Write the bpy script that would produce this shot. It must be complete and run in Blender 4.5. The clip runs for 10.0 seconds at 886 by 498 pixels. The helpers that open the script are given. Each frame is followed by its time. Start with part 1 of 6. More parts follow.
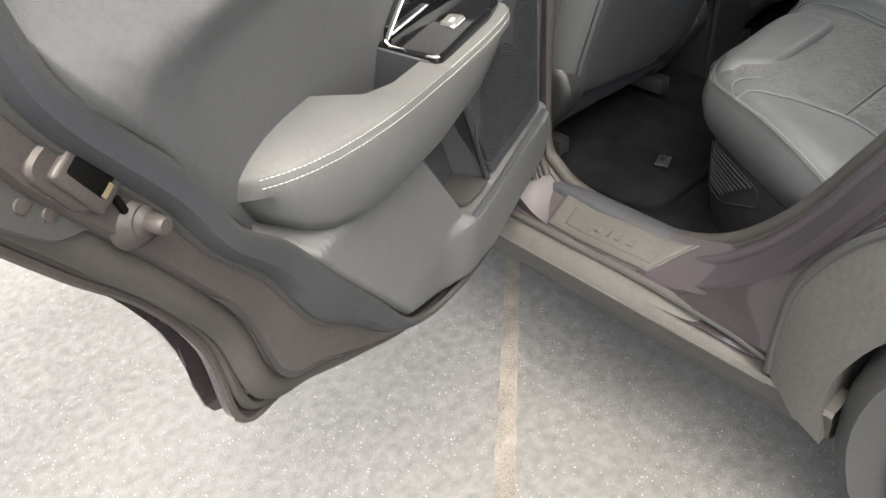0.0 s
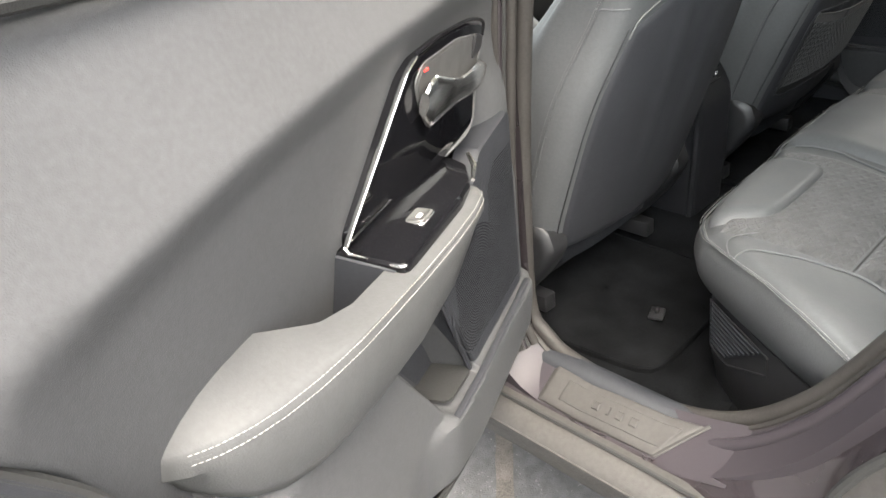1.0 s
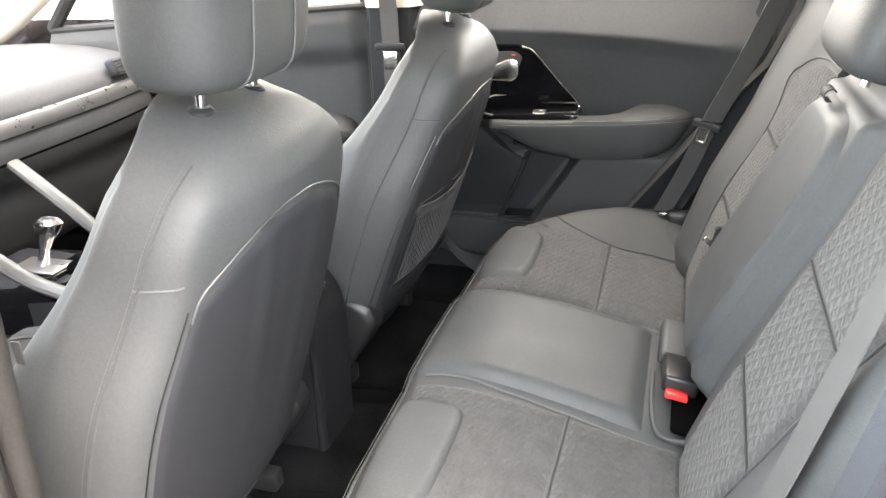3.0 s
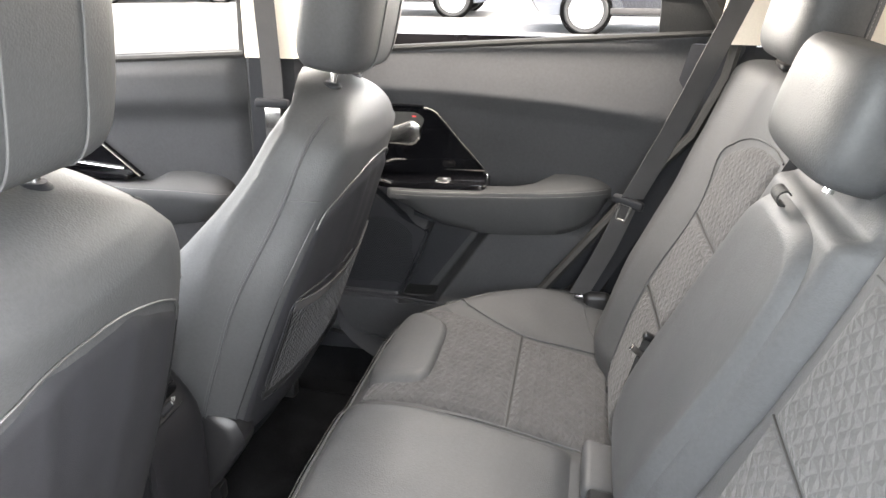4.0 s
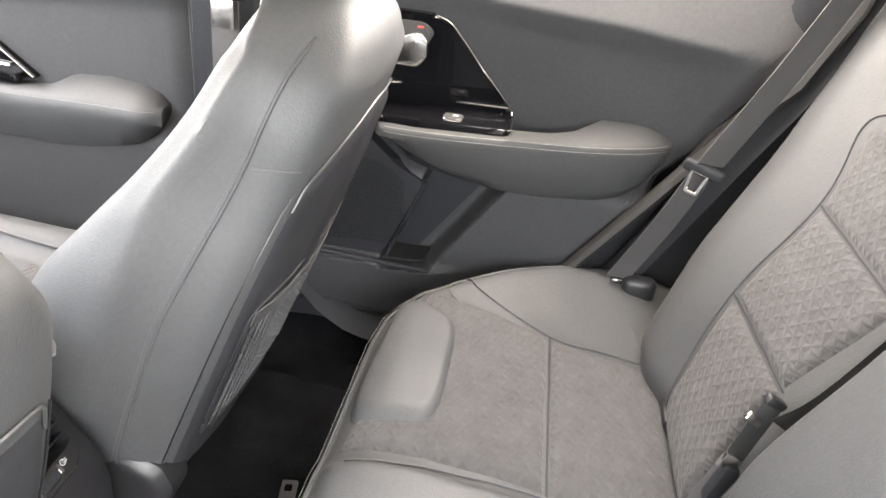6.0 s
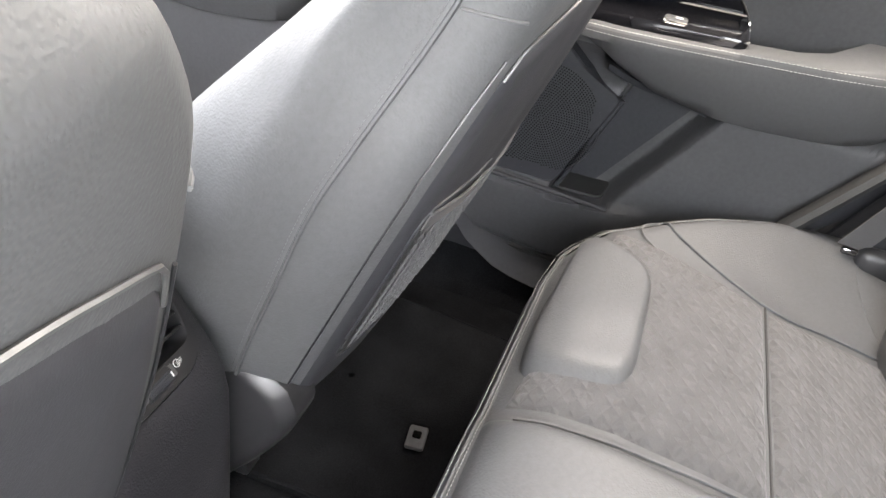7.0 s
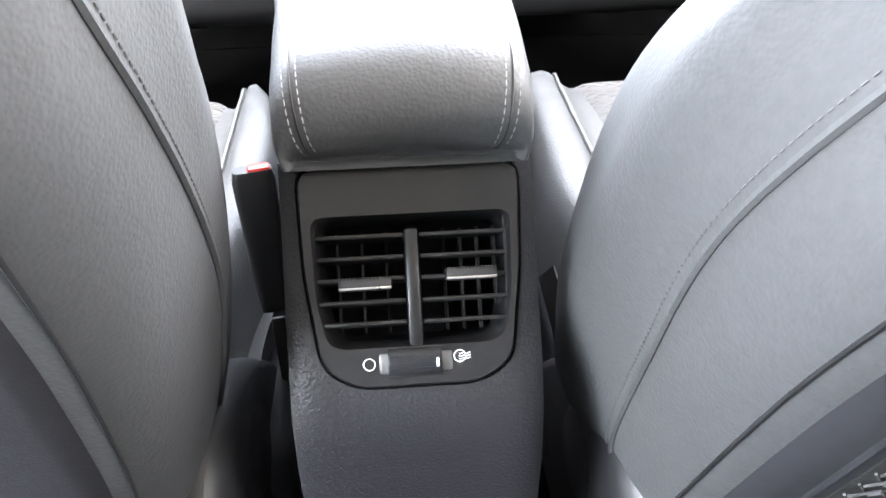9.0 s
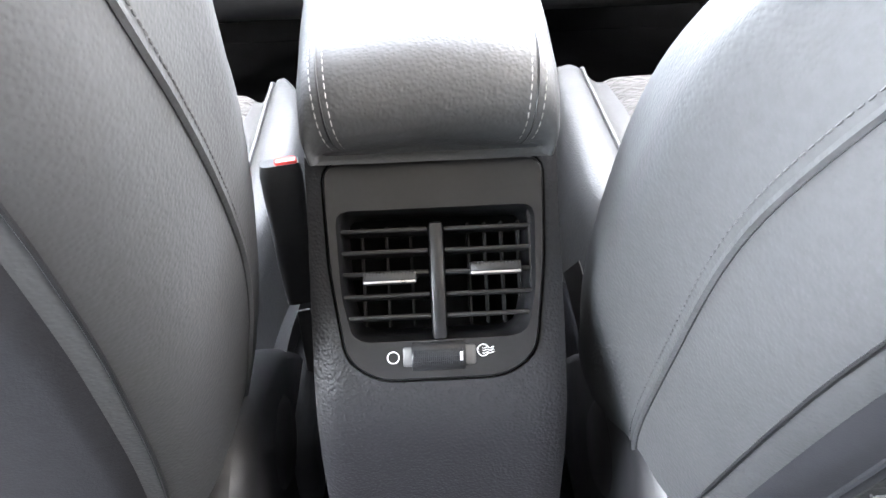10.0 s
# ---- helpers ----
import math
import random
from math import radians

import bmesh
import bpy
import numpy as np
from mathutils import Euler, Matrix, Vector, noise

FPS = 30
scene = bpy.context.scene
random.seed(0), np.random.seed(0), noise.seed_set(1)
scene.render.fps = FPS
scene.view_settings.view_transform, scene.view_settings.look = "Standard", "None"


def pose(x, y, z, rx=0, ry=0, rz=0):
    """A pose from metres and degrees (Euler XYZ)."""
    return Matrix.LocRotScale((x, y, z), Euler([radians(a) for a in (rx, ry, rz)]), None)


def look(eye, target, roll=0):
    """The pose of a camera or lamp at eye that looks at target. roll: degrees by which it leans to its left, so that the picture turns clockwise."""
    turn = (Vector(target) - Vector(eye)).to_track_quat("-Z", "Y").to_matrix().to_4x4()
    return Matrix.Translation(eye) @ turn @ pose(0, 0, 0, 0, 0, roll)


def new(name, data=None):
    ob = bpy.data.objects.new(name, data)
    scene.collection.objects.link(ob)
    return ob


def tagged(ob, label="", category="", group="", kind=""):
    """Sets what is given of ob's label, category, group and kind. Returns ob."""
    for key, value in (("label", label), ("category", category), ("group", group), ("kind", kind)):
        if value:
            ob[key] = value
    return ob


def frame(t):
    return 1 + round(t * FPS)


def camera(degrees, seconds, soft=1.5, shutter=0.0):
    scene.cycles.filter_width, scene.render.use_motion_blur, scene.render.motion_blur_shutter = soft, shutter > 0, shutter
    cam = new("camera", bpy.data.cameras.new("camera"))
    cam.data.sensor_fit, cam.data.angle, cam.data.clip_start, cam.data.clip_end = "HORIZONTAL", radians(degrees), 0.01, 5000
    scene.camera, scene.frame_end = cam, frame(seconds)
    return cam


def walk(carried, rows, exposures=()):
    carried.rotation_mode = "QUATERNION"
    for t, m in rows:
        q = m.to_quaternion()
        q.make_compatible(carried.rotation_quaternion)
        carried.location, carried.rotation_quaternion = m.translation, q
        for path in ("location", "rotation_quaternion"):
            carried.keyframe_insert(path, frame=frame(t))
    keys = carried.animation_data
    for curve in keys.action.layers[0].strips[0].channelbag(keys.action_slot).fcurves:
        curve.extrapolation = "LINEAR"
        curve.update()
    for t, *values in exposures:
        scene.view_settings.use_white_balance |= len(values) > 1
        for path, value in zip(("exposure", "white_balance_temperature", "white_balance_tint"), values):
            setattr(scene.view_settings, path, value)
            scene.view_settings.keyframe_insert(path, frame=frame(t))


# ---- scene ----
cam = camera(60.5, 10.0)
PATH = [
    (0, (-1.692, -0.974, 1.181), (-0.7, 0.252, -0.05), -5.7),
    (0.5, (-1.648, -0.946, 1.206), (-0.607, 0.376, 0.126), -6.7),
    (1, (-1.57, -0.866, 1.206), (-0.421, 0.434, 0.211), -7.3),
    (1.5, (-1.464, -0.772, 1.219), (-0.137, 0.37, 0.25), -7.1),
    (2, (-1.36, -0.717, 1.23), (0.155, 0.178, 0.281), -5.8),
    (2.5, (-1.259, -0.704, 1.257), (0.39, -0.019, 0.356), -4.2),
    (3, (-1.155, -0.701, 1.267), (0.582, -0.13, 0.456), -2.9),
    (4.5, (-0.751, -0.642, 1.276), (1.077, -0.369, 0.513), 1.0),
    (5, (-0.634, -0.598, 1.266), (1.176, -0.384, 0.442), 2.0),
    (6.5, (-0.426, -0.414, 1.163), (1.256, -0.204, 0.101), 7.2),
    (7, (-0.351, -0.367, 1.07), (1.256, 0.044, -0.046), 9.2),
    (7.3, (-0.273, -0.379, 1.022), (1.196, 0.331, -0.134), 9.3),
    (7.5, (-0.205, -0.39, 0.954), (1.14, 0.564, -0.178), 8.0),
    (7.8, (-0.114, -0.398, 0.953), (0.895, 0.852, -0.239), 5.6),
    (8, (-0.07, -0.395, 0.94), (0.702, 1.011, -0.256), 3.6),
    (8.5, (-0.022, -0.394, 0.921), (0.299, 1.211, -0.23), 0.5),
    (9, (-0.008, -0.378, 0.915), (0.115, 1.258, -0.23), -0.7),
    (9.5, (-0.008, -0.379, 0.916), (0.06, 1.255, -0.235), -1.4),
    (10, (-0.007, -0.379, 0.916), (0.046, 1.252, -0.241), -1.6),
]
walk(cam, [(t, look(eye, target, roll)) for t, eye, target, roll in PATH],
     exposures=[(0.0, 3.05, 7050, 6), (0.5, 3.3, 7150, 6), (1.0, 3.4, 7000, 7), (1.5, 3.6, 6750, 8), (2.0, 3.87, 6850, 9), (3.0, 4.19, 7150, 11), (4.5, 4.25, 7100, 13), (5.0, 4.5, 7150, 13),
                (6.5, 4.98, 7350, 14), (7.0, 5.08, 7150, 14), (7.5, 5.55, 6900, 13), (8.1, 5.86, 6550, 12), (9.0, 5.75, 6550, 12), (10.0, 5.78, 6550, 12)])

# world: bright overcast
world = bpy.data.worlds.new("sky")
scene.world = world
world.use_nodes = True
wn = world.node_tree
sky = wn.nodes.new("ShaderNodeTexSky")
sky.sky_type, sky.sun_disc = "NISHITA", False
sky.sun_elevation, sky.sun_rotation = radians(64), radians(204)
sky.dust_density, sky.air_density = 4.0, 1.0
grey = wn.nodes.new("ShaderNodeHueSaturation")
grey.inputs["Saturation"].default_value = 0.45
wn.links.new(sky.outputs[0], grey.inputs["Color"])
wn.links.new(grey.outputs[0], wn.nodes["Background"].inputs[0])
wn.nodes["Background"].inputs[1].default_value = 0.17

sun = new("sun", bpy.data.lights.new("sun", "SUN"))
sun.data.energy, sun.data.angle, sun.data.color = 1.4, radians(65), (1.0, 0.92, 0.82)
sun.matrix_basis = look((0, 0, 0), (0.20, 0.45, -1.0))


def sky_light(name, at, toward, w, h, watts):
    """Area lamp in an opening, added to strengthen the sky light there."""
    l = new(name, bpy.data.lights.new(name, "AREA"))
    l.data.shape, l.data.size, l.data.size_y, l.data.energy = "RECTANGLE", w, h, watts
    l.data.color = (0.88, 0.94, 1.0)
    l.matrix_basis = look(at, toward)
    return l


WARM_SKY = (1.0, 0.965, 0.92)
sky_light("windscreen_sky", (0, 0.96, 1.17), (0, 0.53, 0.45), 1.20, 0.72, 0.95)
sky_light("rear_window_sky", (0, -1.86, 1.17), (0, -0.6, 0.80), 1.05, 0.40, 0.22).data.color = WARM_SKY
sky_light("right_front_sky", (0.66, 0.45, 1.22), (-0.3, 0.15, 0.62), 0.9, 0.26, 0.65).data.color = WARM_SKY
sky_light("left_front_sky", (-0.67, 0.45, 1.22), (0.3, 0.2, 0.6), 0.9, 0.26, 0.2)
sky_light("right_rear_sky", (0.655, -0.45, 1.25), (0.05, -0.42, 0.5), 0.8, 0.22, 0.8).data.color = WARM_SKY
# added fill lamp in the open doorway that brightens the bench
sky_light("left_door_fill", (-0.73, -0.74, 1.14), (0.10, -0.75, 0.42), 0.46, 0.55, 0.82).data.color = (0.78, 0.91, 1.0)

# ---- small geometry kit: every shape is (verts, faces) ----
ORIGIN, MIRROR = {}, set()


def tab(x, xs, ys):
    return float(np.interp(x, xs, ys))


def smooth(a, b, x):
    t = min(1.0, max(0.0, (x - a) / (b - a)))
    return t * t * (3 - 2 * t)


def spline(pts, n):
    """n points along a smooth curve through pts."""
    p = np.array(pts, float)
    p = np.vstack([2 * p[0] - p[1], p, 2 * p[-1] - p[-2]])
    out = []
    for t in np.linspace(0, len(pts) - 1 - 1e-6, n):
        i, f = int(t), t - int(t)
        a, b, c, d = p[i:i + 4]
        out.append(0.5 * (2 * b + (c - a) * f + (2 * a - 5 * b + 4 * c - d) * f * f + (3 * b - a - 3 * c + d) * f ** 3))
    return [tuple(float(v) for v in q) for q in out]


def even(pts, n, closed=False):
    """n evenly spaced points along a polyline."""
    p = np.array(list(pts) + ([pts[0]] if closed else []), float)
    s = np.r_[0, np.cumsum(np.linalg.norm(np.diff(p, axis=0), axis=1))]
    w = np.linspace(0, s[-1], n + 1)[:-1] if closed else np.linspace(0, s[-1], n)
    return [tuple(float(np.interp(v, s, p[:, k])) for k in range(p.shape[1])) for v in w]


def smoothed(xs, ys, n=90):
    """A table drawn as a smooth curve."""
    p = spline(list(zip(xs, ys)), n)
    return [q[0] for q in p], [q[1] for q in p]


def merge(*geos):
    verts, faces = [], []
    for v, f in geos:
        k = len(verts)
        verts += [tuple(p) for p in v]
        faces += [[i + k for i in face] for face in f]
    return verts, faces


def moved(geo, m):
    return [tuple(m @ Vector(v)) for v in geo[0]], geo[1]


def flip(geo):
    return geo[0], [list(reversed(f)) for f in geo[1]]


def loft(rings, closed=True, caps=True):
    n, m = len(rings[0]), len(rings)
    verts = [tuple(p) for ring in rings for p in ring]
    faces = []
    for i in range(m - 1):
        for j in range(n if closed else n - 1):
            k = (j + 1) % n
            faces.append([i * n + j, i * n + k, (i + 1) * n + k, (i + 1) * n + j])
    if caps and closed:
        faces.append(list(range(n))[::-1])
        faces.append([(m - 1) * n + j for j in range(n)])
    return verts, faces


def tube(path, r, n=8, flat=1.0, up=None):
    """A round (or flattened) tube along a path."""
    p = [Vector(q) for q in path]
    rings, side = [], None
    for i, c in enumerate(p):
        t = (p[min(i + 1, len(p) - 1)] - p[max(i - 1, 0)]).normalized()
        if side is None:
            ref = Vector(up) if up else (Vector((0, 0, 1)) if abs(t.z) < 0.9 else Vector((1, 0, 0)))
            side = t.cross(ref).normalized()
        side = (side - t * side.dot(t)).normalized()
        top = side.cross(t)
        rad = r[i] if isinstance(r, (list, tuple)) else r
        rings.append([c + side * (rad * math.cos(a)) + top * (rad * flat * math.sin(a))
                      for a in (2 * math.pi * k / n for k in range(n))])
    return loft(rings)


def grid(fn, us, vs):
    verts = [tuple(fn(u, v)) for u in us for v in vs]
    n = len(vs)
    faces = [[i * n + j, (i + 1) * n + j, (i + 1) * n + j + 1, i * n + j + 1]
             for i in range(len(us) - 1) for j in range(n - 1)]
    return verts, faces


def thick(geo, t):
    """A sheet given depth t against its normals."""
    me = bpy.data.meshes.new("tmp")
    me.from_pydata(geo[0], [], geo[1])
    bm = bmesh.new()
    bm.from_mesh(me)
    bpy.data.meshes.remove(me)
    bm.normal_update()
    n = len(bm.verts)
    verts = [tuple(v.co) for v in bm.verts] + [tuple(v.co - v.normal * t) for v in bm.verts]
    faces = [[v.index for v in f.verts] for f in bm.faces]
    faces += [[i + n for i in reversed(f)] for f in faces]
    for e in bm.edges:
        if e.is_boundary:
            l = e.link_loops[0]
            a, b = l.vert.index, l.link_loop_next.vert.index
            faces.append([b, a, a + n, b + n])
    bm.free()
    return verts, faces


def box(c, s, r=0.004, seg=2, m=None):
    """A box with rounded edges."""
    bm = bmesh.new()
    bmesh.ops.create_cube(bm, size=1)
    for v in bm.verts:
        v.co = Vector((v.co.x * s[0], v.co.y * s[1], v.co.z * s[2]))
    if r:
        bmesh.ops.bevel(bm, geom=bm.edges[:], offset=min(r, 0.49 * min(s)), segments=seg, profile=0.5, affect="EDGES")
    bm.verts.index_update()
    geo = [tuple(v.co) for v in bm.verts], [[v.index for v in f.verts] for f in bm.faces]
    bm.free()
    m = Matrix.Translation(c) @ (m or Matrix())
    return moved(geo, m)


def rounded(poly, r, n=4):
    """A polygon in the plane with rounded corners."""
    out = []
    for i, b in enumerate(poly):
        a, c = Vector(poly[i - 1]), Vector(poly[(i + 1) % len(poly)])
        b = Vector(b)
        ra = min(r, 0.45 * (a - b).length, 0.45 * (c - b).length)
        p, q = b + (a - b).normalized() * ra, b + (c - b).normalized() * ra
        for k in range(n + 1):
            t = k / n
            out.append(tuple((1 - t) ** 2 * p + 2 * t * (1 - t) * b + t * t * q))
    return out


def slab(poly, place, d0, d1, edge=0.0):
    """A flat plate: poly in (a, b), place(a, b, d) -> point; edge rounds the far rim."""
    n = len(poly)
    c = Vector((sum(p[0] for p in poly) / n, sum(p[1] for p in poly) / n))
    rings = [[place(a, b, d0) for a, b in poly]]
    if edge:
        e = edge if d1 > d0 else -edge
        rings.append([place(a, b, d1 - e) for a, b in poly])
        inner = [Vector(p) + (c - Vector(p)).normalized() * edge for p in poly]
        rings.append([place(p[0], p[1], d1) for p in inner])
    else:
        rings.append([place(a, b, d1) for a, b in poly])
    return loft(rings)


def lathe(profile, n=24, axis="z"):
    """Turns (radius, height) pairs round an axis."""
    rings = []
    for r, h in profile:
        ring = []
        for k in range(n):
            a = 2 * math.pi * k / n
            p = (r * math.cos(a), r * math.sin(a), h)
            ring.append({"z": p, "x": (p[2], p[0], p[1]), "y": (p[0], p[2], p[1])}[axis])
        rings.append(ring)
    return loft(rings)


def normal_of(surf, a, b, e=1e-3):
    p = Vector(surf(a, b))
    return (Vector(surf(a + e, b)) - p).cross(Vector(surf(a, b + e)) - p).normalized()


def pillow(surf, outline, nu=26, nv=20, lift=0.006, rim=0.14, tuck=0.004, sign=1):
    """A stuffed panel that lies on a surface: outline(s, t) -> (a, b) of surf."""
    def fn(s, t):
        a, b = outline(s, t)
        e = min(s, 1 - s, t, 1 - t)
        h = -tuck + (lift + tuck) * math.sqrt(smooth(0, rim, e)) if e > 0 else -tuck
        return Vector(surf(a, b)) + normal_of(surf, a, b) * (h * sign)
    return grid(fn, soft_steps(nu, rim), soft_steps(nv, rim))


def soft_steps(n, rim):
    """Steps from 0 to 1, closer together near both ends."""
    k = max(4, n // 4)
    low = [rim * (i / k) ** 1.6 for i in range(k)]
    mid = list(np.linspace(rim, 1 - rim, max(3, n - 2 * k)))
    return low + mid + [1 - v for v in reversed(low)]


def stitches(path, step=0.0052, length=0.0034, r=0.0005):
    """A row of thread stitches along a path."""
    p = np.array(path, float)
    s = np.r_[0, np.cumsum(np.linalg.norm(np.diff(p, axis=0), axis=1))]
    geos = []
    for w in np.arange(0, s[-1] - length, step):
        a = Vector([np.interp(w, s, p[:, k]) for k in range(3)])
        b = Vector([np.interp(w + length, s, p[:, k]) for k in range(3)])
        geos.append(tube([a, (a + b) / 2 , b], [r * 0.6, r, r * 0.6], 4))
    return merge(*geos)


def on(surf, pts, off=0.0, n=40, sign=1):
    """A smooth path on a surface through (a, b) pairs, off metres above it."""
    return [Vector(surf(a, b)) + normal_of(surf, a, b) * (off * sign) for a, b in spline(pts, n)]


def thing(name, base, label, category, group="", kind="", m=None):
    ob = new(name)
    ob.empty_display_size = 0.05
    ob.matrix_basis = m if m is not None else Matrix.Translation(base)
    ORIGIN[ob.name] = Vector() if m is not None else Vector(base)
    return tagged(ob, label, category, group, kind)


def part(name, geo, material, parent=None, label="", angle=38, flat=False):
    """Links one mesh under a thing or under a part."""
    verts, faces = geo
    o = ORIGIN.get(parent.name, Vector()) if parent else Vector()
    mirrored = parent is not None and parent.name in MIRROR
    verts = [((-(v[0] - o.x) if mirrored else v[0] - o.x), v[1] - o.y, v[2] - o.z) for v in verts]
    if mirrored:
        faces = [list(reversed(f)) for f in faces]
    me = bpy.data.meshes.new(name)
    me.from_pydata(verts, [], faces)
    me.materials.append(material)
    if not flat:
        me.shade_smooth()
        me.set_sharp_from_angle(angle=radians(angle))
    me.update()
    ob = new(name, me)
    if parent:
        ob.parent = parent
        ORIGIN[ob.name] = o
        if mirrored:
            MIRROR.add(ob.name)
    if label:
        ob["label"] = label
    return ob


def recalc(geo):
    """The same shape with its faces turned outwards."""
    me = bpy.data.meshes.new("tmp")
    me.from_pydata(geo[0], [], geo[1])
    bm = bmesh.new()
    bm.from_mesh(me)
    bpy.data.meshes.remove(me)
    bmesh.ops.recalc_face_normals(bm, faces=bm.faces[:])
    out = [tuple(v.co) for v in bm.verts], [[v.index for v in f.verts] for f in bm.faces]
    bm.free()
    return out


# ---- materials ----
def material(name, color, rough=0.5, metal=0.0, grain=None, mottle=None, wear=None, spec=0.5, coat=0.0, sheen=0.0):
    """grain: (kind, scale, strength) of the relief; mottle: (scale, amount) of colour; wear: (scale, amount) of gloss."""
    m = bpy.data.materials.new(name)
    m.use_nodes = True
    t = m.node_tree
    b = t.nodes["Principled BSDF"]
    b.inputs["Roughness"].default_value, b.inputs["Metallic"].default_value = rough, metal
    b.inputs["Specular IOR Level"].default_value = spec
    b.inputs["Coat Weight"].default_value, b.inputs["Coat Roughness"].default_value = coat, 0.06
    b.inputs["Sheen Weight"].default_value = sheen
    co = t.nodes.new("ShaderNodeTexCoord").outputs["Object"]
    rgb = tuple(color) + (1,)
    b.inputs["Base Color"].default_value = rgb
    if mottle:
        big, fine = t.nodes.new("ShaderNodeTexNoise"), t.nodes.new("ShaderNodeTexNoise")
        big.inputs["Scale"].default_value, fine.inputs["Scale"].default_value = mottle[0], mottle[0] * 28
        big.inputs["Detail"].default_value = 5
        add = t.nodes.new("ShaderNodeMath")
        add.operation = "ADD"
        mix = t.nodes.new("ShaderNodeMix")
        mix.data_type = "RGBA"
        span = t.nodes.new("ShaderNodeMapRange")
        span.inputs["From Min"].default_value, span.inputs["From Max"].default_value = 0.7, 1.3
        for n in (big, fine):
            t.links.new(co, n.inputs["Vector"])
        t.links.new(big.outputs["Fac"], add.inputs[0])
        t.links.new(fine.outputs["Fac"], add.inputs[1])
        t.links.new(add.outputs[0], span.inputs["Value"])
        t.links.new(span.outputs[0], mix.inputs["Factor"])
        mix.inputs["A"].default_value = tuple(c * (1 - mottle[1]) for c in color) + (1,)
        mix.inputs["B"].default_value = tuple(min(1, c * (1 + mottle[1])) for c in color) + (1,)
        t.links.new(mix.outputs["Result"], b.inputs["Base Color"])
    if wear:
        n = t.nodes.new("ShaderNodeTexNoise")
        n.inputs["Scale"].default_value, n.inputs["Detail"].default_value = wear[0], 6
        span = t.nodes.new("ShaderNodeMapRange")
        span.inputs["From Min"].default_value, span.inputs["From Max"].default_value = 0.3, 0.7
        span.inputs["To Min"].default_value, span.inputs["To Max"].default_value = max(0.02, rough - wear[1]), min(1, rough + wear[1])
        t.links.new(co, n.inputs["Vector"])
        t.links.new(n.outputs["Fac"], span.inputs["Value"])
        t.links.new(span.outputs[0], b.inputs["Roughness"])
    if grain:
        kind, scale, strength = grain
        if kind == "cell":
            n = t.nodes.new("ShaderNodeTexVoronoi")
            n.feature = "SMOOTH_F1"
            out = n.outputs["Distance"]
        else:
            n = t.nodes.new("ShaderNodeTexNoise")
            n.inputs["Detail"].default_value = 4
            out = n.outputs["Fac"]
        n.inputs["Scale"].default_value = scale
        t.links.new(co, n.inputs["Vector"])
        bump = t.nodes.new("ShaderNodeBump")
        bump.inputs["Strength"].default_value, bump.inputs["Distance"].default_value = strength, 0.6 / scale
        t.links.new(out, bump.inputs["Height"])
        soft = t.nodes.new("ShaderNodeTexNoise")
        soft.inputs["Scale"].default_value = 22
        t.links.new(co, soft.inputs["Vector"])
        second = t.nodes.new("ShaderNodeBump")
        second.inputs["Strength"].default_value, second.inputs["Distance"].default_value = 0.03, 0.01
        t.links.new(soft.outputs["Fac"], second.inputs["Height"])
        t.links.new(bump.outputs[0], second.inputs["Normal"])
        t.links.new(second.outputs[0], b.inputs["Normal"])
    return m


LEATHER = material("charcoal_leather", (0.054, 0.0555, 0.058), 0.56, 0, ("cell", 480, 0.24), (7, 0.10), (9, 0.05), 0.4)
VINYL = material("seat_back_vinyl", (0.022, 0.0225, 0.026), 0.6, 0, ("noise", 700, 0.2), (5, 0.12), (8, 0.05), 0.28)
SOFT = material("soft_trim_plastic", (0.046, 0.0468, 0.0495), 0.60, 0, ("cell", 900, 0.4), (6, 0.10), (7, 0.05), 0.22)
HARD = material("hard_trim_plastic", (0.0185, 0.0195, 0.023), 0.56, 0, ("cell", 1100, 0.45), (6, 0.12), (12, 0.06), 0.22)
TRIMSKIN = material("armrest_skin", (0.048, 0.049, 0.0505), 0.58, 0, ("noise", 520, 0.22), (7, 0.08), (9, 0.05), 0.28)
CONSOLE = material("console_plastic", (0.012, 0.012, 0.014), 0.46, 0, ("cell", 620, 0.45), (8, 0.12), (10, 0.05), 0.35)
SATIN = material("satin_grey_trim", (0.075, 0.075, 0.075), 0.42, 0.3, None, (30, 0.08), (40, 0.06))
DARK = material("black_plastic", (0.014, 0.014, 0.0155), 0.40, 0, ("noise", 900, 0.2), (8, 0.2), (10, 0.08))
VENT = material("vent_frame_plastic", (0.010, 0.010, 0.011), 0.34, 0, ("noise", 1500, 0.12), (14, 0.15), (16, 0.06), 0.32)
GLOSS = material("piano_black", (0.005, 0.005, 0.006), 0.07, 0, None, None, (60, 0.03), 0.28)
CHROME = material("satin_chrome", (0.78, 0.78, 0.77), 0.2, 1.0, None, None, (40, 0.06))
SILVER = material("silver_trim", (0.52, 0.51, 0.50), 0.32, 0.9, None, (30, 0.05), (40, 0.06))
SMOKE = material("dark_chrome", (0.30, 0.30, 0.31), 0.12, 1.0, None, None, (40, 0.04))
STEEL = material("bare_steel", (0.55, 0.53, 0.50), 0.38, 1.0, ("noise", 300, 0.1), (30, 0.15), (50, 0.12))
PAINT = material("grey_metallic_paint", (0.036, 0.030, 0.034), 0.26, 0.5, None, (600, 0.12), (5, 0.05), 0.4, 0.8)
SEALER = material("primer_shut_face", (0.029, 0.0252, 0.0250), 0.42, 0.1, ("noise", 60, 0.06), (9, 0.22), (8, 0.08), 0.2)
FLANGE = material("flange_paint", (0.030, 0.026, 0.030), 0.42, 0.1, None, (600, 0.12), (5, 0.05), 0.18)
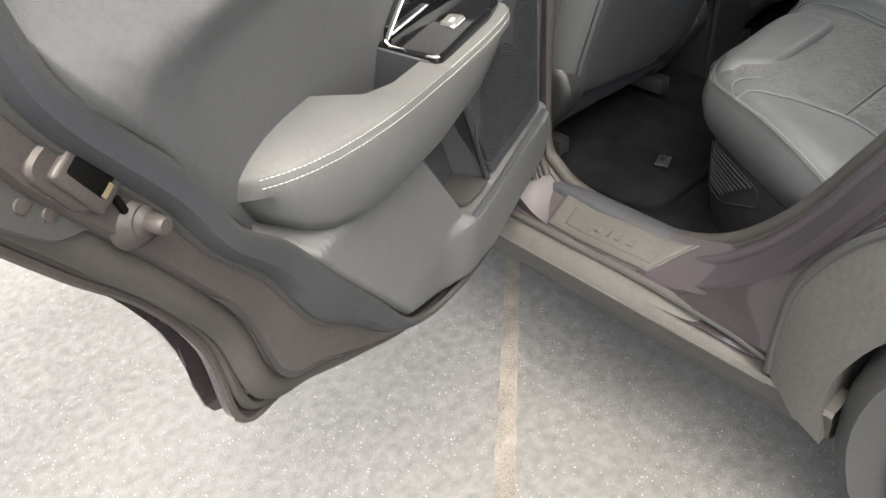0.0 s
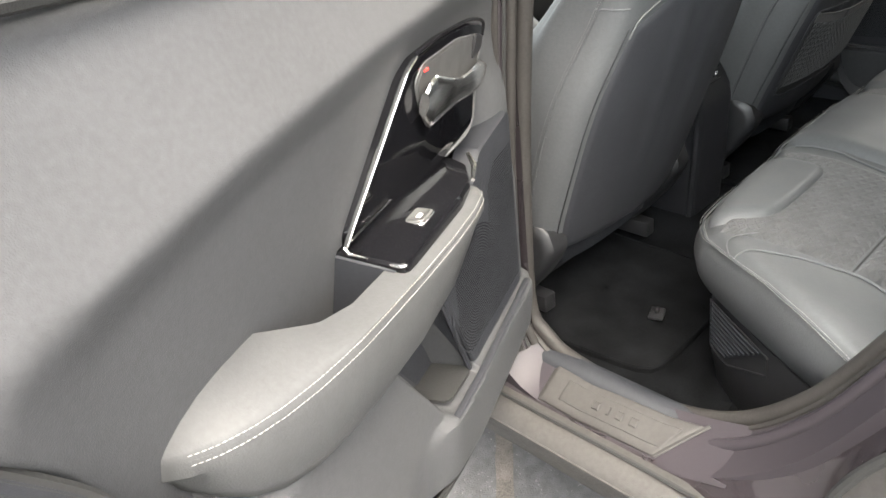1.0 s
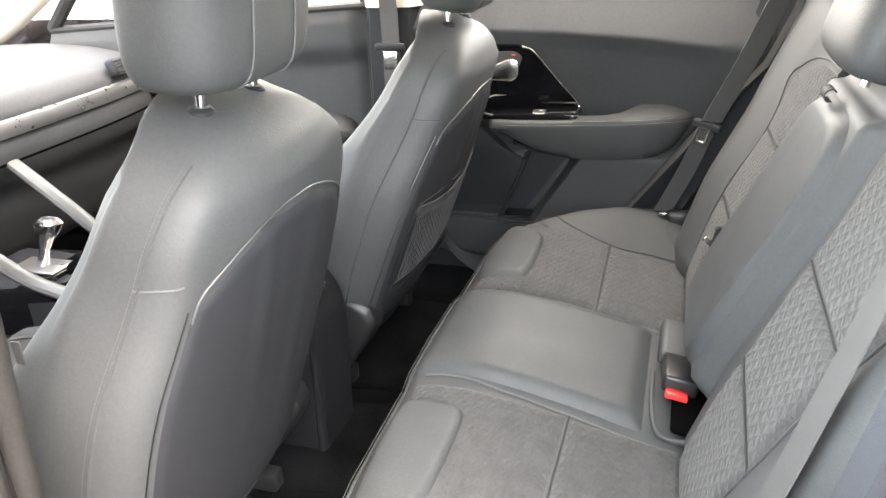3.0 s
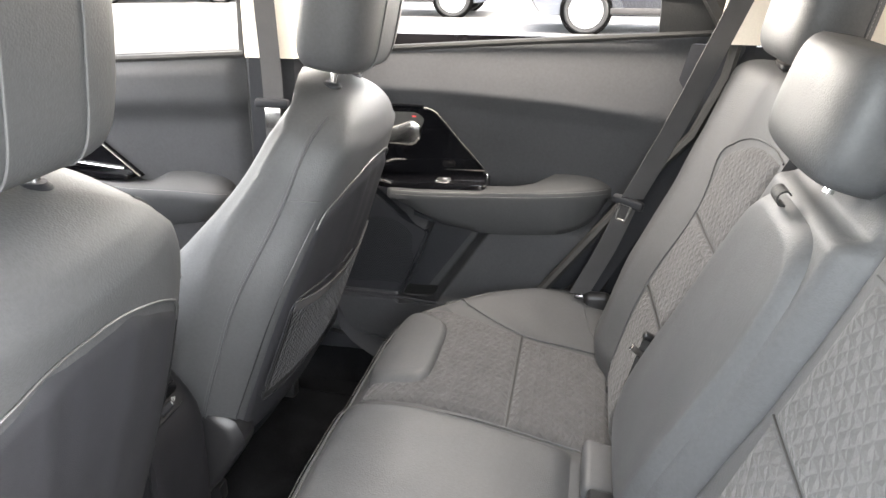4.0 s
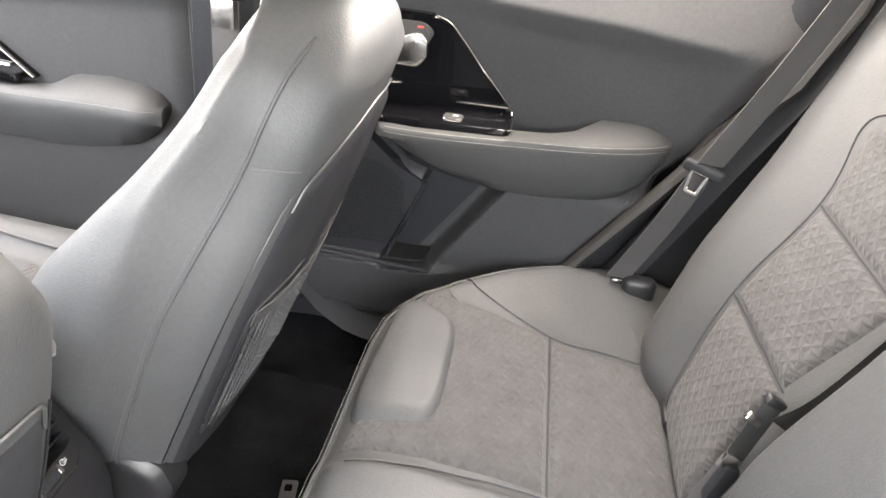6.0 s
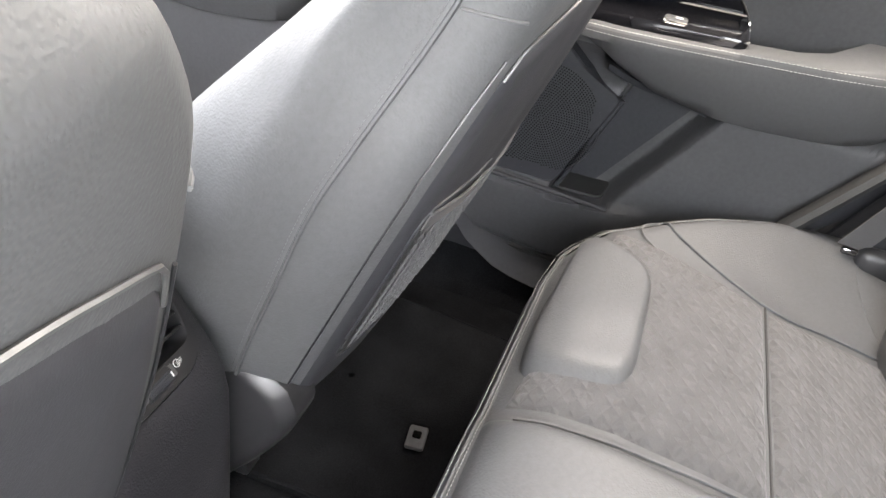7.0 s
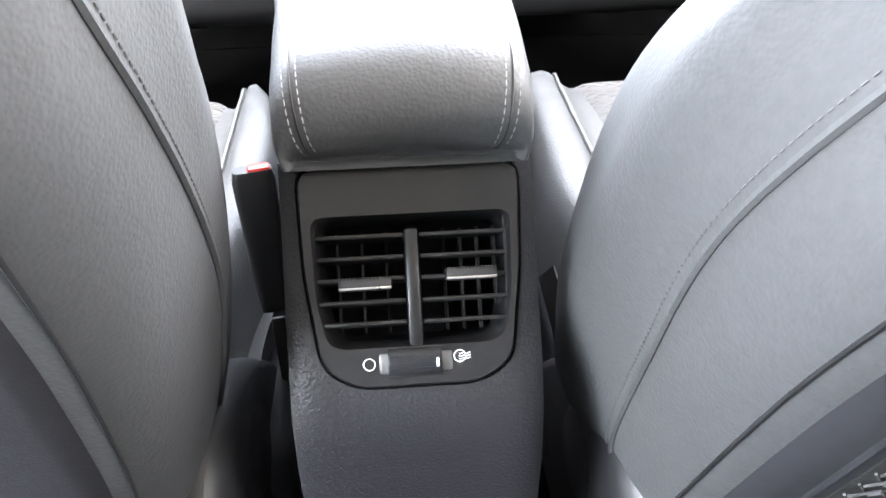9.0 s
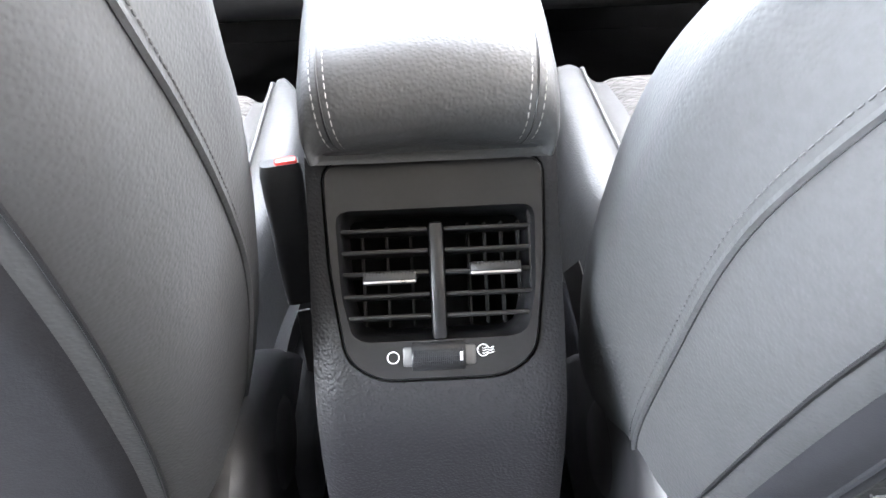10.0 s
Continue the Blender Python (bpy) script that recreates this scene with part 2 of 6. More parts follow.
CLAD = material("grey_cladding_plastic", (0.034, 0.032, 0.031), 0.58, 0, ("cell", 700, 0.4), (5, 0.2), (7, 0.08), 0.3)
RUBBER = material("door_rubber", (0.024, 0.022, 0.021), 0.6, 0, ("noise", 500, 0.25), (10, 0.2), (18, 0.08), 0.2)
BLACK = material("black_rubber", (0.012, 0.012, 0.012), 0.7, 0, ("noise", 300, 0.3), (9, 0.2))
CARPET = material("loop_carpet", (0.0052, 0.0055, 0.0062), 0.95, 0, ("noise", 520, 1.0), (14, 0.75), None, 0.03)
MAT = material("floor_mat_pile", (0.0062, 0.0065, 0.0072), 0.95, 0, ("noise", 430, 1.0), (16, 0.6), None, 0.03)
LINER = material("pale_headliner", (0.74, 0.68, 0.59), 0.9, 0, ("noise", 700, 0.3), (8, 0.05))
BELT = material("belt_webbing", (0.060, 0.058, 0.059), 0.7, 0, ("noise", 900, 0.5), (20, 0.12))
THREAD = material("pale_thread", (0.24, 0.24, 0.23), 0.8, 0, None, (200, 0.12))
DTHREAD = material("grey_thread", (0.085, 0.086, 0.088), 0.8, 0, None, (200, 0.12))
RED = material("red_button", (0.70, 0.035, 0.03), 0.4, 0, None, (40, 0.08))
WHITE = material("white_print", (0.75, 0.75, 0.75), 0.6, 0, None, (60, 0.05))
NET = material("elastic_net", (0.042, 0.042, 0.044), 0.8, 0, ("noise", 900, 0.4), (120, 0.25))
YELLOW = material("cavity_wax", (0.07, 0.055, 0.032), 0.5, 0, ("noise", 200, 0.3), (40, 0.3))
# near-black colour that paints the shade inside hollows, slots and gaps
HOLLOW_SHADE = material("hollow_shade", (0.003, 0.003, 0.003), 0.9, 0, None, (20, 0.1), None, 0.0)
TYRE = material("tyre_rubber", (0.018, 0.018, 0.018), 0.75, 0, ("noise", 260, 0.3), (9, 0.2))


def fabric():
    """Grey seat cloth with an embossed small block weave."""
    m = material("embossed_seat_cloth", (0.056, 0.055, 0.056), 0.85, 0, None, (34, 0.22), None, 0.2, 0, 0.12)
    t = m.node_tree
    b = t.nodes["Principled BSDF"]
    co = t.nodes.new("ShaderNodeTexCoord").outputs["Object"]
    turn = t.nodes.new("ShaderNodeMapping")
    turn.inputs["Rotation"].default_value = (0.35, 0, radians(38))
    turn.inputs["Scale"].default_value = (0.75, 1.2, 1.2)
    v = t.nodes.new("ShaderNodeTexVoronoi")
    v.distance, v.feature = "CHEBYCHEV", "F1"
    v.inputs["Scale"].default_value, v.inputs["Randomness"].default_value = 78, 0.2
    w = t.nodes.new("ShaderNodeTexNoise")
    w.inputs["Scale"].default_value = 1100
    t.links.new(co, turn.inputs[0])
    t.links.new(turn.outputs[0], v.inputs["Vector"])
    t.links.new(co, w.inputs["Vector"])
    one, two = t.nodes.new("ShaderNodeBump"), t.nodes.new("ShaderNodeBump")
    one.inputs["Strength"].default_value, one.inputs["Distance"].default_value = 0.7, 0.006
    two.inputs["Strength"].default_value, two.inputs["Distance"].default_value = 0.5, 0.0008
    t.links.new(v.outputs["Distance"], one.inputs["Height"])
    t.links.new(w.outputs["Fac"], two.inputs["Height"])
    t.links.new(one.outputs[0], two.inputs["Normal"])
    t.links.new(two.outputs[0], b.inputs["Normal"])
    return m


CLOTH = fabric()


def asphalt():
    m = material("worn_asphalt", (0.068, 0.067, 0.068), 0.85, 0, ("noise", 240, 1.0), (1.6, 0.28), (3, 0.1), 0.35)
    t = m.node_tree
    b = t.nodes["Principled BSDF"]
    old = b.inputs["Base Color"].links[0].from_socket
    co = t.nodes.new("ShaderNodeTexCoord").outputs["Object"]
    v = t.nodes.new("ShaderNodeTexVoronoi")
    v.inputs["Scale"].default_value = 165
    t.links.new(co, v.inputs["Vector"])
    tiny = t.nodes.new("ShaderNodeMath")
    tiny.operation, tiny.inputs[1].default_value = "LESS_THAN", 0.12
    t.links.new(v.outputs["Distance"], tiny.inputs[0])
    few = t.nodes.new("ShaderNodeMath")
    few.operation, few.inputs[1].default_value = "GREATER_THAN", 0.62
    split = t.nodes.new("ShaderNodeSeparateColor")
    t.links.new(v.outputs["Color"], split.inputs[0])
    t.links.new(split.outputs[0], few.inputs[0])
    both = t.nodes.new("ShaderNodeMath")
    both.operation = "MULTIPLY"
    t.links.new(tiny.outputs[0], both.inputs[0])
    t.links.new(few.outputs[0], both.inputs[1])
    mix = t.nodes.new("ShaderNodeMix")
    mix.data_type = "RGBA"
    t.links.new(both.outputs[0], mix.inputs["Factor"])
    t.links.new(old, mix.inputs["A"])
    mix.inputs["B"].default_value = (0.40, 0.39, 0.38, 1)
    t.links.new(mix.outputs["Result"], b.inputs["Base Color"])
    return m


ASPHALT = asphalt()
STRIPE = material("worn_tan_marking", (0.080, 0.071, 0.062), 0.85, 0, ("noise", 240, 0.8), (14, 0.5))


def glass(name, tint):
    m = bpy.data.materials.new(name)
    m.use_nodes = True
    t = m.node_tree
    t.nodes.remove(t.nodes["Principled BSDF"])
    clear, shine = t.nodes.new("ShaderNodeBsdfTransparent"), t.nodes.new("ShaderNodeBsdfGlossy")
    clear.inputs[0].default_value = tuple(tint) + (1,)
    shine.inputs["Roughness"].default_value = 0.02
    weight, mix = t.nodes.new("ShaderNodeLayerWeight"), t.nodes.new("ShaderNodeMixShader")
    steep, gloss = t.nodes.new("ShaderNodeMath"), t.nodes.new("ShaderNodeMath")
    steep.operation, steep.inputs[1].default_value = "POWER", 5.0
    gloss.operation, gloss.inputs[1].default_value, gloss.inputs[2].default_value = "MULTIPLY_ADD", 0.8, 0.05
    t.links.new(weight.outputs["Facing"], steep.inputs[0])
    t.links.new(steep.outputs[0], gloss.inputs[0])
    t.links.new(gloss.outputs[0], mix.inputs[0])
    t.links.new(clear.outputs[0], mix.inputs[1])
    t.links.new(shine.outputs[0], mix.inputs[2])
    t.links.new(mix.outputs[0], t.nodes["Material Output"].inputs[0])
    return m


GLASS = glass("window_glass", (0.93, 0.95, 0.94))


# ---- ground ----
tagged(part("ground", grid(lambda u, v: (u, v, 0.0), np.linspace(-300, 300, 25), np.linspace(-300, 300, 25)), ASPHALT),
       "grey worn asphalt of a car park with pale grit", "ground", kind="structure")


def ground_line(a, b, w0, w1):
    d = (Vector(b) - Vector(a))
    side = Vector((d.y, -d.x, 0)).normalized()
    n = 60
    def edge(i, s):
        c = Vector(a) + d * (i / n)
        return c + side * s * ((w0 + (w1 - w0) * i / n) / 2 * (1 + 0.28 * noise.noise((i * 0.7, s * 4, 2))))
    verts = [tuple(edge(i, s) + Vector((0, 0, 0.0015))) for i in range(n + 1) for s in (-1, 1)]
    return verts, [[2 * i, 2 * i + 1, 2 * i + 3, 2 * i + 2] for i in range(n)]


tagged(part("road_marking", ground_line((-0.60, 0.09, 0), (-1.9, -1.08, 0), 0.036, 0.040), STRIPE),
       "faded tan painted line on the asphalt", "marking", kind="structure")

# ---- car body ----
body = thing("car_body", (0, 0, 0.2), "dark grey metallic car body with plastic sill cladding", "car body")

# rear door opening, from the middle pillar down along the sill and up behind (y, z)
OPENING = [(-0.20, 1.30), (-0.19, 1.15), (-0.172, 1.0), (-0.150, 0.756), (-0.143, 0.467), (-0.182, 0.402), (-0.240, 0.374),
           (-0.385, 0.362), (-0.518, 0.398), (-0.622, 0.496), (-0.706, 0.642), (-0.79, 0.80), (-0.87, 0.95),
           (-0.925, 1.10), (-0.91, 1.25), (-0.80, 1.37), (-0.55, 1.43), (-0.30, 1.42)]


def opening(n=120, out=0.0):
    p = even(spline(OPENING + [OPENING[0]], 200), n, True)
    res = []
    for i, (y, z) in enumerate(p):
        a, b = p[i - 1], p[(i + 1) % n]
        t = Vector((b[0] - a[0], b[1] - a[1])).normalized()
        res.append((y - t.y * out, z + t.x * out))
    return res


def ring3(x, out, n=120):
    return [(x, y, z) for y, z in opening(n, out)]


for sx in (1, -1):
    inner, inner2, flange = ring3(-0.735 * sx, 0.004), ring3(-0.70 * sx, 0.05), ring3(-0.76 * sx, 0.0)
    step, step2 = ring3(-0.80 * sx, 0.012), ring3(-0.842 * sx, 0.03)
    turn = (lambda g: g) if sx > 0 else flip
    part("opening_flange", turn(loft([flange, step, step2, ring3(-0.8415 * sx, 0.058)], caps=False)), FLANGE, body)
    part("opening_trim", turn(loft([inner2, inner, flange], caps=False)), HARD, body)
    seal_path = [(-0.752 * sx, y, z) for y, z in opening(160, -0.004)]
    part("opening_seal", merge(tube(seal_path + [seal_path[0]], 0.0125, 12),
                               tube([(p[0] - 0.016 * sx, *q) for p, q in zip(seal_path, opening(160, 0.004))], 0.006, 6)),
                RUBBER, body, "grey rubber door seal")


# pressed ridge on the painted flange behind the scuff plate
rear_run = [k for k, (y, z) in enumerate(opening(160)) if y < -0.485 and z < 1.15]
ring_pts = opening(160, 0.010)
part("flange_ridge", tube([(-0.795, *ring_pts[k]) for k in rear_run], 0.010, 10), FLANGE, body)


def lerp(a, b, t):
    return tuple(x + (y - x) * t for x, y in zip(a, b))


# left outer skin: sill face, quarter panel and arch
SILL_TOP = [(-0.842, -0.10, 0.352), (-0.842, -0.25, 0.345), (-0.842, -0.45, 0.350), (-0.842, -0.56, 0.385), (-0.842, -0.645, 0.455),
            (-0.842, -0.705, 0.545), (-0.842, -0.765, 0.655), (-0.842, -0.85, 0.80), (-0.842, -0.93, 0.96), (-0.842, -0.975, 1.10)]
QUARTER = [(-0.885, -0.10, 0.345), (-0.888, -0.25, 0.345), (-0.892, -0.45, 0.345), (-0.895, -0.60, 0.352), (-0.895, -0.690, 0.362),
           (-0.890, -0.694, 0.430), (-0.890, -0.705, 0.515), (-0.895, -0.77, 0.62), (-0.905, -0.90, 0.72), (-0.900, -1.05, 1.02)]
top_c, quart_c = spline(SILL_TOP, 70), spline(QUARTER, 70)


def quarter(u, v):
    i = u * 69
    k = min(68, int(i))
    a = Vector(lerp(top_c[k], top_c[k + 1], i - k))
    b = Vector(lerp(quart_c[k], quart_c[k + 1], i - k))
    p = a.lerp(b, v)
    p.x -= 0.020 * math.sin(math.pi * v) * smooth(0.45, 0.7, u)
    p.z -= 0.010 * math.sin(math.pi * v) * smooth(0.55, 0.3, u)
    return p


part("quarter_panel", flip(grid(quarter, np.linspace(0, 1, 80), np.linspace(0, 1, 14))), PAINT, body)

# plastic sill cladding: section (x, z) swept along y
SILL = [(-0.852, 0.352), (-0.872, 0.353), (-0.890, 0.348), (-0.902, 0.338), (-0.906, 0.330), (-0.902, 0.322), (-0.896, 0.300),
        (-0.888, 0.272), (-0.872, 0.258), (-0.80, 0.250), (-0.70, 0.250)]


def sill_section(y):
    r = smooth(-0.60, -0.70, y)
    return [(x, y, z - (0.012 * r if z > 0.34 else 0)) for x, z in SILL]


part("sill_cladding", recalc(loft([sill_section(y) for y in np.linspace(0.9, -0.795, 40)], closed=False, caps=False)), CLAD, body,
     "grey grained plastic sill cladding")
part("sill_gap", tube(spline([(-0.872, 0.3, 0.358), (-0.872, -0.25, 0.357), (-0.872, -0.45, 0.358), (-0.885, -0.60, 0.364), (-0.900, -0.693, 0.366)], 40), 0.0035, 6), BLACK, body)
part("sill_crease", tube([(-0.9065, y, 0.3295) for y in np.linspace(0.3, -0.70, 20)], 0.0018, 6), CLAD, body)

ARCH_OUT = [(-0.903, -0.700, 0.345), (-0.903, -0.699, 0.43), (-0.905, -0.712, 0.52), (-0.908, -0.775, 0.625), (-0.910, -0.89, 0.71), (-0.912, -1.06, 0.755), (-0.910, -1.25, 0.72), (-0.905, -1.40, 0.60)]
ARCH_IN = [(-0.908, -0.790, 0.275), (-0.912, -0.780, 0.36), (-0.915, -0.790, 0.43), (-0.918, -0.835, 0.52), (-0.920, -0.93, 0.60), (-0.920, -1.07, 0.635), (-0.918, -1.22, 0.60), (-0.912, -1.33, 0.50)]
ao, ai = spline(ARCH_OUT, 60), spline(ARCH_IN, 60)
arch_in2 = [(-0.80, y * 0.995 - 0.004, z - 0.006) for x, y, z in ai]
mid_arch = [tuple(Vector(lerp(a, b, 0.5)) + Vector((-0.010, 0, 0))) for a, b in zip(ao, ai)]
part("arch_cladding", recalc(loft([[(x + 0.02, y, z) for x, y, z in ao], ao, mid_arch, ai, arch_in2], closed=False, caps=False)), CLAD, body,
     "grey plastic wheel arch cladding")
part("arch_seam", tube([(x + 0.002, y + 0.004, z + 0.003) for x, y, z in ao], 0.0065, 8), BLACK, body)
liner = [(-0.80, y, z) for x, y, z in spline(ARCH_IN, 40)]
part("wheel_arch_liner", recalc(loft([liner, [(-0.55, y, z) for x, y, z in liner]], closed=False, caps=False)), BLACK, body)
# quarter panel above the arch, behind the door
part("rear_quarter", recalc(loft([spline([(-0.842, -0.975, 1.10), (-0.842, -0.93, 0.96), (-0.85, -0.86, 0.81)], 10),
                                  spline([(-0.90, -1.06, 1.10), (-0.90, -1.03, 0.96), (-0.902, -0.93, 0.73)], 10),
                                  spline([(-0.90, -1.9, 1.05), (-0.915, -1.9, 0.90), (-0.91, -1.45, 0.60)], 10)], closed=False, caps=False)), PAINT, body)


def wheel(parent, c, r=0.335, w=0.2, sx=-1):
    tyre = part("tyre", moved(lathe([(r - 0.09, -w / 2 + 0.01), (r - 0.03, -w / 2), (r - 0.006, -w / 2 + 0.02), (r, -w / 2 + 0.04), (r, w / 2 - 0.04),
                                     (r - 0.006, w / 2 - 0.02), (r - 0.03, w / 2), (r - 0.09, w / 2 - 0.01)], 48, "x"), Matrix.Translation(c)), TYRE, parent)
    out = sx * w / 2
    rim = part("rim", moved(merge(lathe([(r - 0.085, out), (r - 0.095, out * 0.96), (r - 0.11, out * 0.6), (r - 0.12, -out * 0.6)], 48, "x")), Matrix.Translation(c)), SILVER, parent)
    for k in range(5):
        a = 2 * math.pi * k / 5
        for d in (-0.13, 0.13):
            p0 = Vector((out * 0.75, 0.05 * math.cos(a + d * 2), 0.05 * math.sin(a + d * 2)))
            p1 = Vector((out * 0.86, (r - 0.09) * math.cos(a + d), (r - 0.09) * math.sin(a + d)))
            part("spoke", moved(tube([p0, (p0 + p1) / 2 + Vector((out * 0.08, 0, 0)), p1], [0.022, 0.017, 0.02], 8), Matrix.Translation(c)), SILVER, rim)
    part("hub_cap", moved(lathe([(0.001, out * 0.86), (0.05, out * 0.86), (0.055, out * 0.8), (0.06, out * 0.6), (0.001, out * 0.6)], 24, "x"), Matrix.Translation(c)), SILVER, rim)
    return tyre


rear_wheel = thing("wheel", (-0.80, -1.115, 0), "black tyre on a silver rim under the wheel arch", "wheel")
wheel(rear_wheel, (-0.80, -1.115, 0.325), 0.325)

# scuff plate on the sill
def sill_surface(y, s):
    """s: 0 at the inner edge, 1 at the outer edge."""
    return Vector((-0.778 - 0.066 * s, y, tab(y, [-0.56, -0.50, -0.44, -0.30, -0.20, -0.1], [0.420, 0.400, 0.386, 0.379, 0.384, 0.40]) - 0.034 * s - 0.006 * s * s))


part("sill_step", recalc(grid(lambda u, v: sill_surface(u, v), np.linspace(-0.08, -0.56, 40), np.linspace(-0.15, 1.1, 12))), FLANGE, body)
plate = thing("scuff_plate", (-0.81, -0.36, 0.35), "silver grey door sill scuff plate with embossed marks", "scuff plate")


def plate_pt(u, v):
    return sill_surface(u, v)


def plate_outline(s, t):
    y0, y1 = -0.225, -0.500 + 0.055 * t
    return y0 + (y1 - y0) * s, 0.05 + 0.88 * t


part("plate", pillow(plate_pt, plate_outline, 40, 16, 0.0045, 0.05, 0.001, 1), CLAD, plate)
part("inner_panel", pillow(plate_pt, lambda s, t: (-0.255 - (0.20 + 0.02 * (1 - t)) * s, 0.24 + 0.50 * t), 30, 12, 0.0055, 0.05, 0.0, 1), CLAD, plate)
for k, (w, off) in enumerate(((0.016, 0.0), (0.006, 0.028), (0.014, 0.044), (0.016, 0.068))):
    part("raised_mark", pillow(plate_pt, lambda s, t, w=w, off=off: (-0.318 - off - w * s, 0.38 + 0.22 * t), 8, 8, 0.0080, 0.2, -0.002, 1), CLAD, plate)
part("end_trim", tube([sill_surface(-0.500 + 0.055 * t, 0.05 + 0.88 * t) + Vector((0, 0, 0.003)) for t in np.linspace(0, 1, 12)], 0.0035, 8, 0.6), CLAD, plate)

# middle pillar between the left doors: painted face, rubber strips
PZ = np.linspace(0.40, 1.40, 30)
py0 = [tab(z, [0.40, 0.47, 0.756, 1.0, 1.3, 1.4], [-0.17, -0.135, -0.146, -0.168, -0.20, -0.21]) for z in PZ]
part("left_pillar", recalc(loft([[(-0.745, y, z), (-0.80, y - 0.004, z), (-0.838, y + 0.028, z), (-0.845, y + 0.06, z), (-0.845, y + 0.15, z), (-0.72, y + 0.15, z), (-0.715, y + 0.10, z), (-0.735, y + 0.03, z)]
                                 for y, z in zip(py0, PZ)])), PAINT, body)
part("pillar_trim", recalc(loft([[(-0.738, y + 0.022, z), (-0.742, y + 0.03, z), (-0.70, y + 0.17, z), (-0.69, y + 0.14, z), (-0.715, y + 0.045, z)]
                                 for y, z in zip(py0, PZ)])), HARD, body)
part("pillar_gasket", tube([(-0.842, y + 0.045, z) for y, z in zip(py0, PZ)], 0.010, 8), BLACK, body)
part("pillar_gasket", tube([(-0.806, y + 0.002, z) for y, z in zip(py0, PZ)], 0.007, 8), RUBBER, body)
part("pillar_gasket", tube([(-0.777, y - 0.004, z) for y, z in zip(py0, PZ)], 0.008, 10), RUBBER, body)
part("pillar_groove", tube([(-0.791, y - 0.002, z) for y, z in zip(py0, PZ)], 0.0045, 8), BLACK, body)
part("pillar_groove", tube([(-0.828, y + 0.016, z) for y, z in zip(py0, PZ)], 0.005, 8), BLACK, body)
hi_z = [(y, z) for y, z in zip(py0, PZ) if z > 1.06]
part("upper_pillar_cover", recalc(loft([[(-0.733, y + 0.020, z), (-0.738, y + 0.028, z), (-0.696, y + 0.172, z), (-0.684, y + 0.142, z), (-0.709, y + 0.043, z)] for y, z in hi_z])), LINER, body)

# right pillar
part("right_pillar", recalc(loft([[(0.70, 0.075 - 0.03 * (z - 1), z), (0.70, -0.03 - 0.04 * (z - 1), z), (0.745, -0.06 - 0.04 * (z - 1), z), (0.78, 0.0, z), (0.745, 0.10, z)] for z in np.linspace(0.4, 1.42, 20)])),
     HARD, body)
part("upper_pillar_cover", recalc(loft([[(0.692, 0.078 - 0.03 * (z - 1), z), (0.692, -0.032 - 0.04 * (z - 1), z), (0.74, -0.062 - 0.04 * (z - 1), z), (0.74, 0.10, z)] for z in np.linspace(1.055, 1.42, 12)])), LINER, body)

# roof, pillars, ends of the cabin
def roof_line(y):
    return tab(y, [-1.9, -1.4, -0.8, 0.0, 0.5, 0.62], [1.30, 1.40, 1.455, 1.475, 1.445, 1.42])


roof = recalc(thick((grid(lambda u, v: (u, v, roof_line(v) - 0.05 * (abs(u) / 0.62) ** 4), np.linspace(-0.62, 0.62, 41), np.linspace(-1.9, 0.62, 51))), 0.04))
tagged(part("ceiling", roof, LINER), "pale grey cloth headliner of the car", "headliner", kind="structure")
part("roof_skin", recalc(thick((grid(lambda u, v: (u, v, roof_line(v) + 0.055 - 0.06 * (abs(u) / 0.72) ** 4), np.linspace(-0.72, 0.72, 41), np.linspace(-1.95, 0.66, 51))), 0.01)), PAINT, body)
for sx in (-1, 1):
    part("roof_rail", tube([(0.665 * sx, y, roof_line(y) - 0.06) for y in np.linspace(-1.9, 0.62, 20)], 0.045, 10), LINER, body)
    part("front_pillar", tube(spline([(0.66 * sx, 0.62, 1.38), (0.70 * sx, 0.95, 1.20), (0.745 * sx, 1.35, 0.98)], 14), 0.04, 10), LINER, body)
    part("front_wing", recalc(thick(grid(lambda u, v, sx=sx: (sx * (0.86 - 0.03 * v), 0.86 + 1.0 * u, 0.3 + 0.72 * v), np.linspace(0, 1, 8), np.linspace(0, 1, 8)), 0.02)), PAINT, body)
tagged(part("windscreen", (grid(lambda u, v: (u * (0.70 - 0.06 * v), 1.36 - 0.72 * v + 0.05 * (1 - u * u), 0.97 + 0.43 * v), np.linspace(-1, 1, 13), np.linspace(0, 1, 9))), GLASS),
       "clear curved front windscreen", "windscreen", kind="structure").visible_shadow = False
tagged(part("rear_window", (grid(lambda u, v: (u * (0.58 - 0.05 * v), -2.05 + 0.28 * v, 1.0 + 0.33 * v), np.linspace(-1, 1, 9), np.linspace(0, 1, 7))), GLASS),
       "clear rear window of the car", "window", kind="structure").visible_shadow = False
part("tailgate", recalc(thick(grid(lambda u, v: (0.85 * u, -2.06 - 0.05 * math.sin(3 * v), 0.3 + 0.72 * v), np.linspace(-1, 1, 9), np.linspace(0, 1, 9)), 0.03)), PAINT, body)
part("bulkhead", recalc(thick(grid(lambda u, v: (0.82 * u, 1.72 - 0.25 * v, 0.22 + 0.76 * v), np.linspace(-1, 1, 9), np.linspace(0, 1, 9)), 0.03)), DARK, body)
part("bonnet", recalc(thick(grid(lambda u, v: (0.84 * u, 1.36 + 1.1 * v, 0.98 - 0.14 * v * v - 0.05 * u ** 4), np.linspace(-1, 1, 9), np.linspace(0, 1, 9)), 0.02)), PAINT, body)

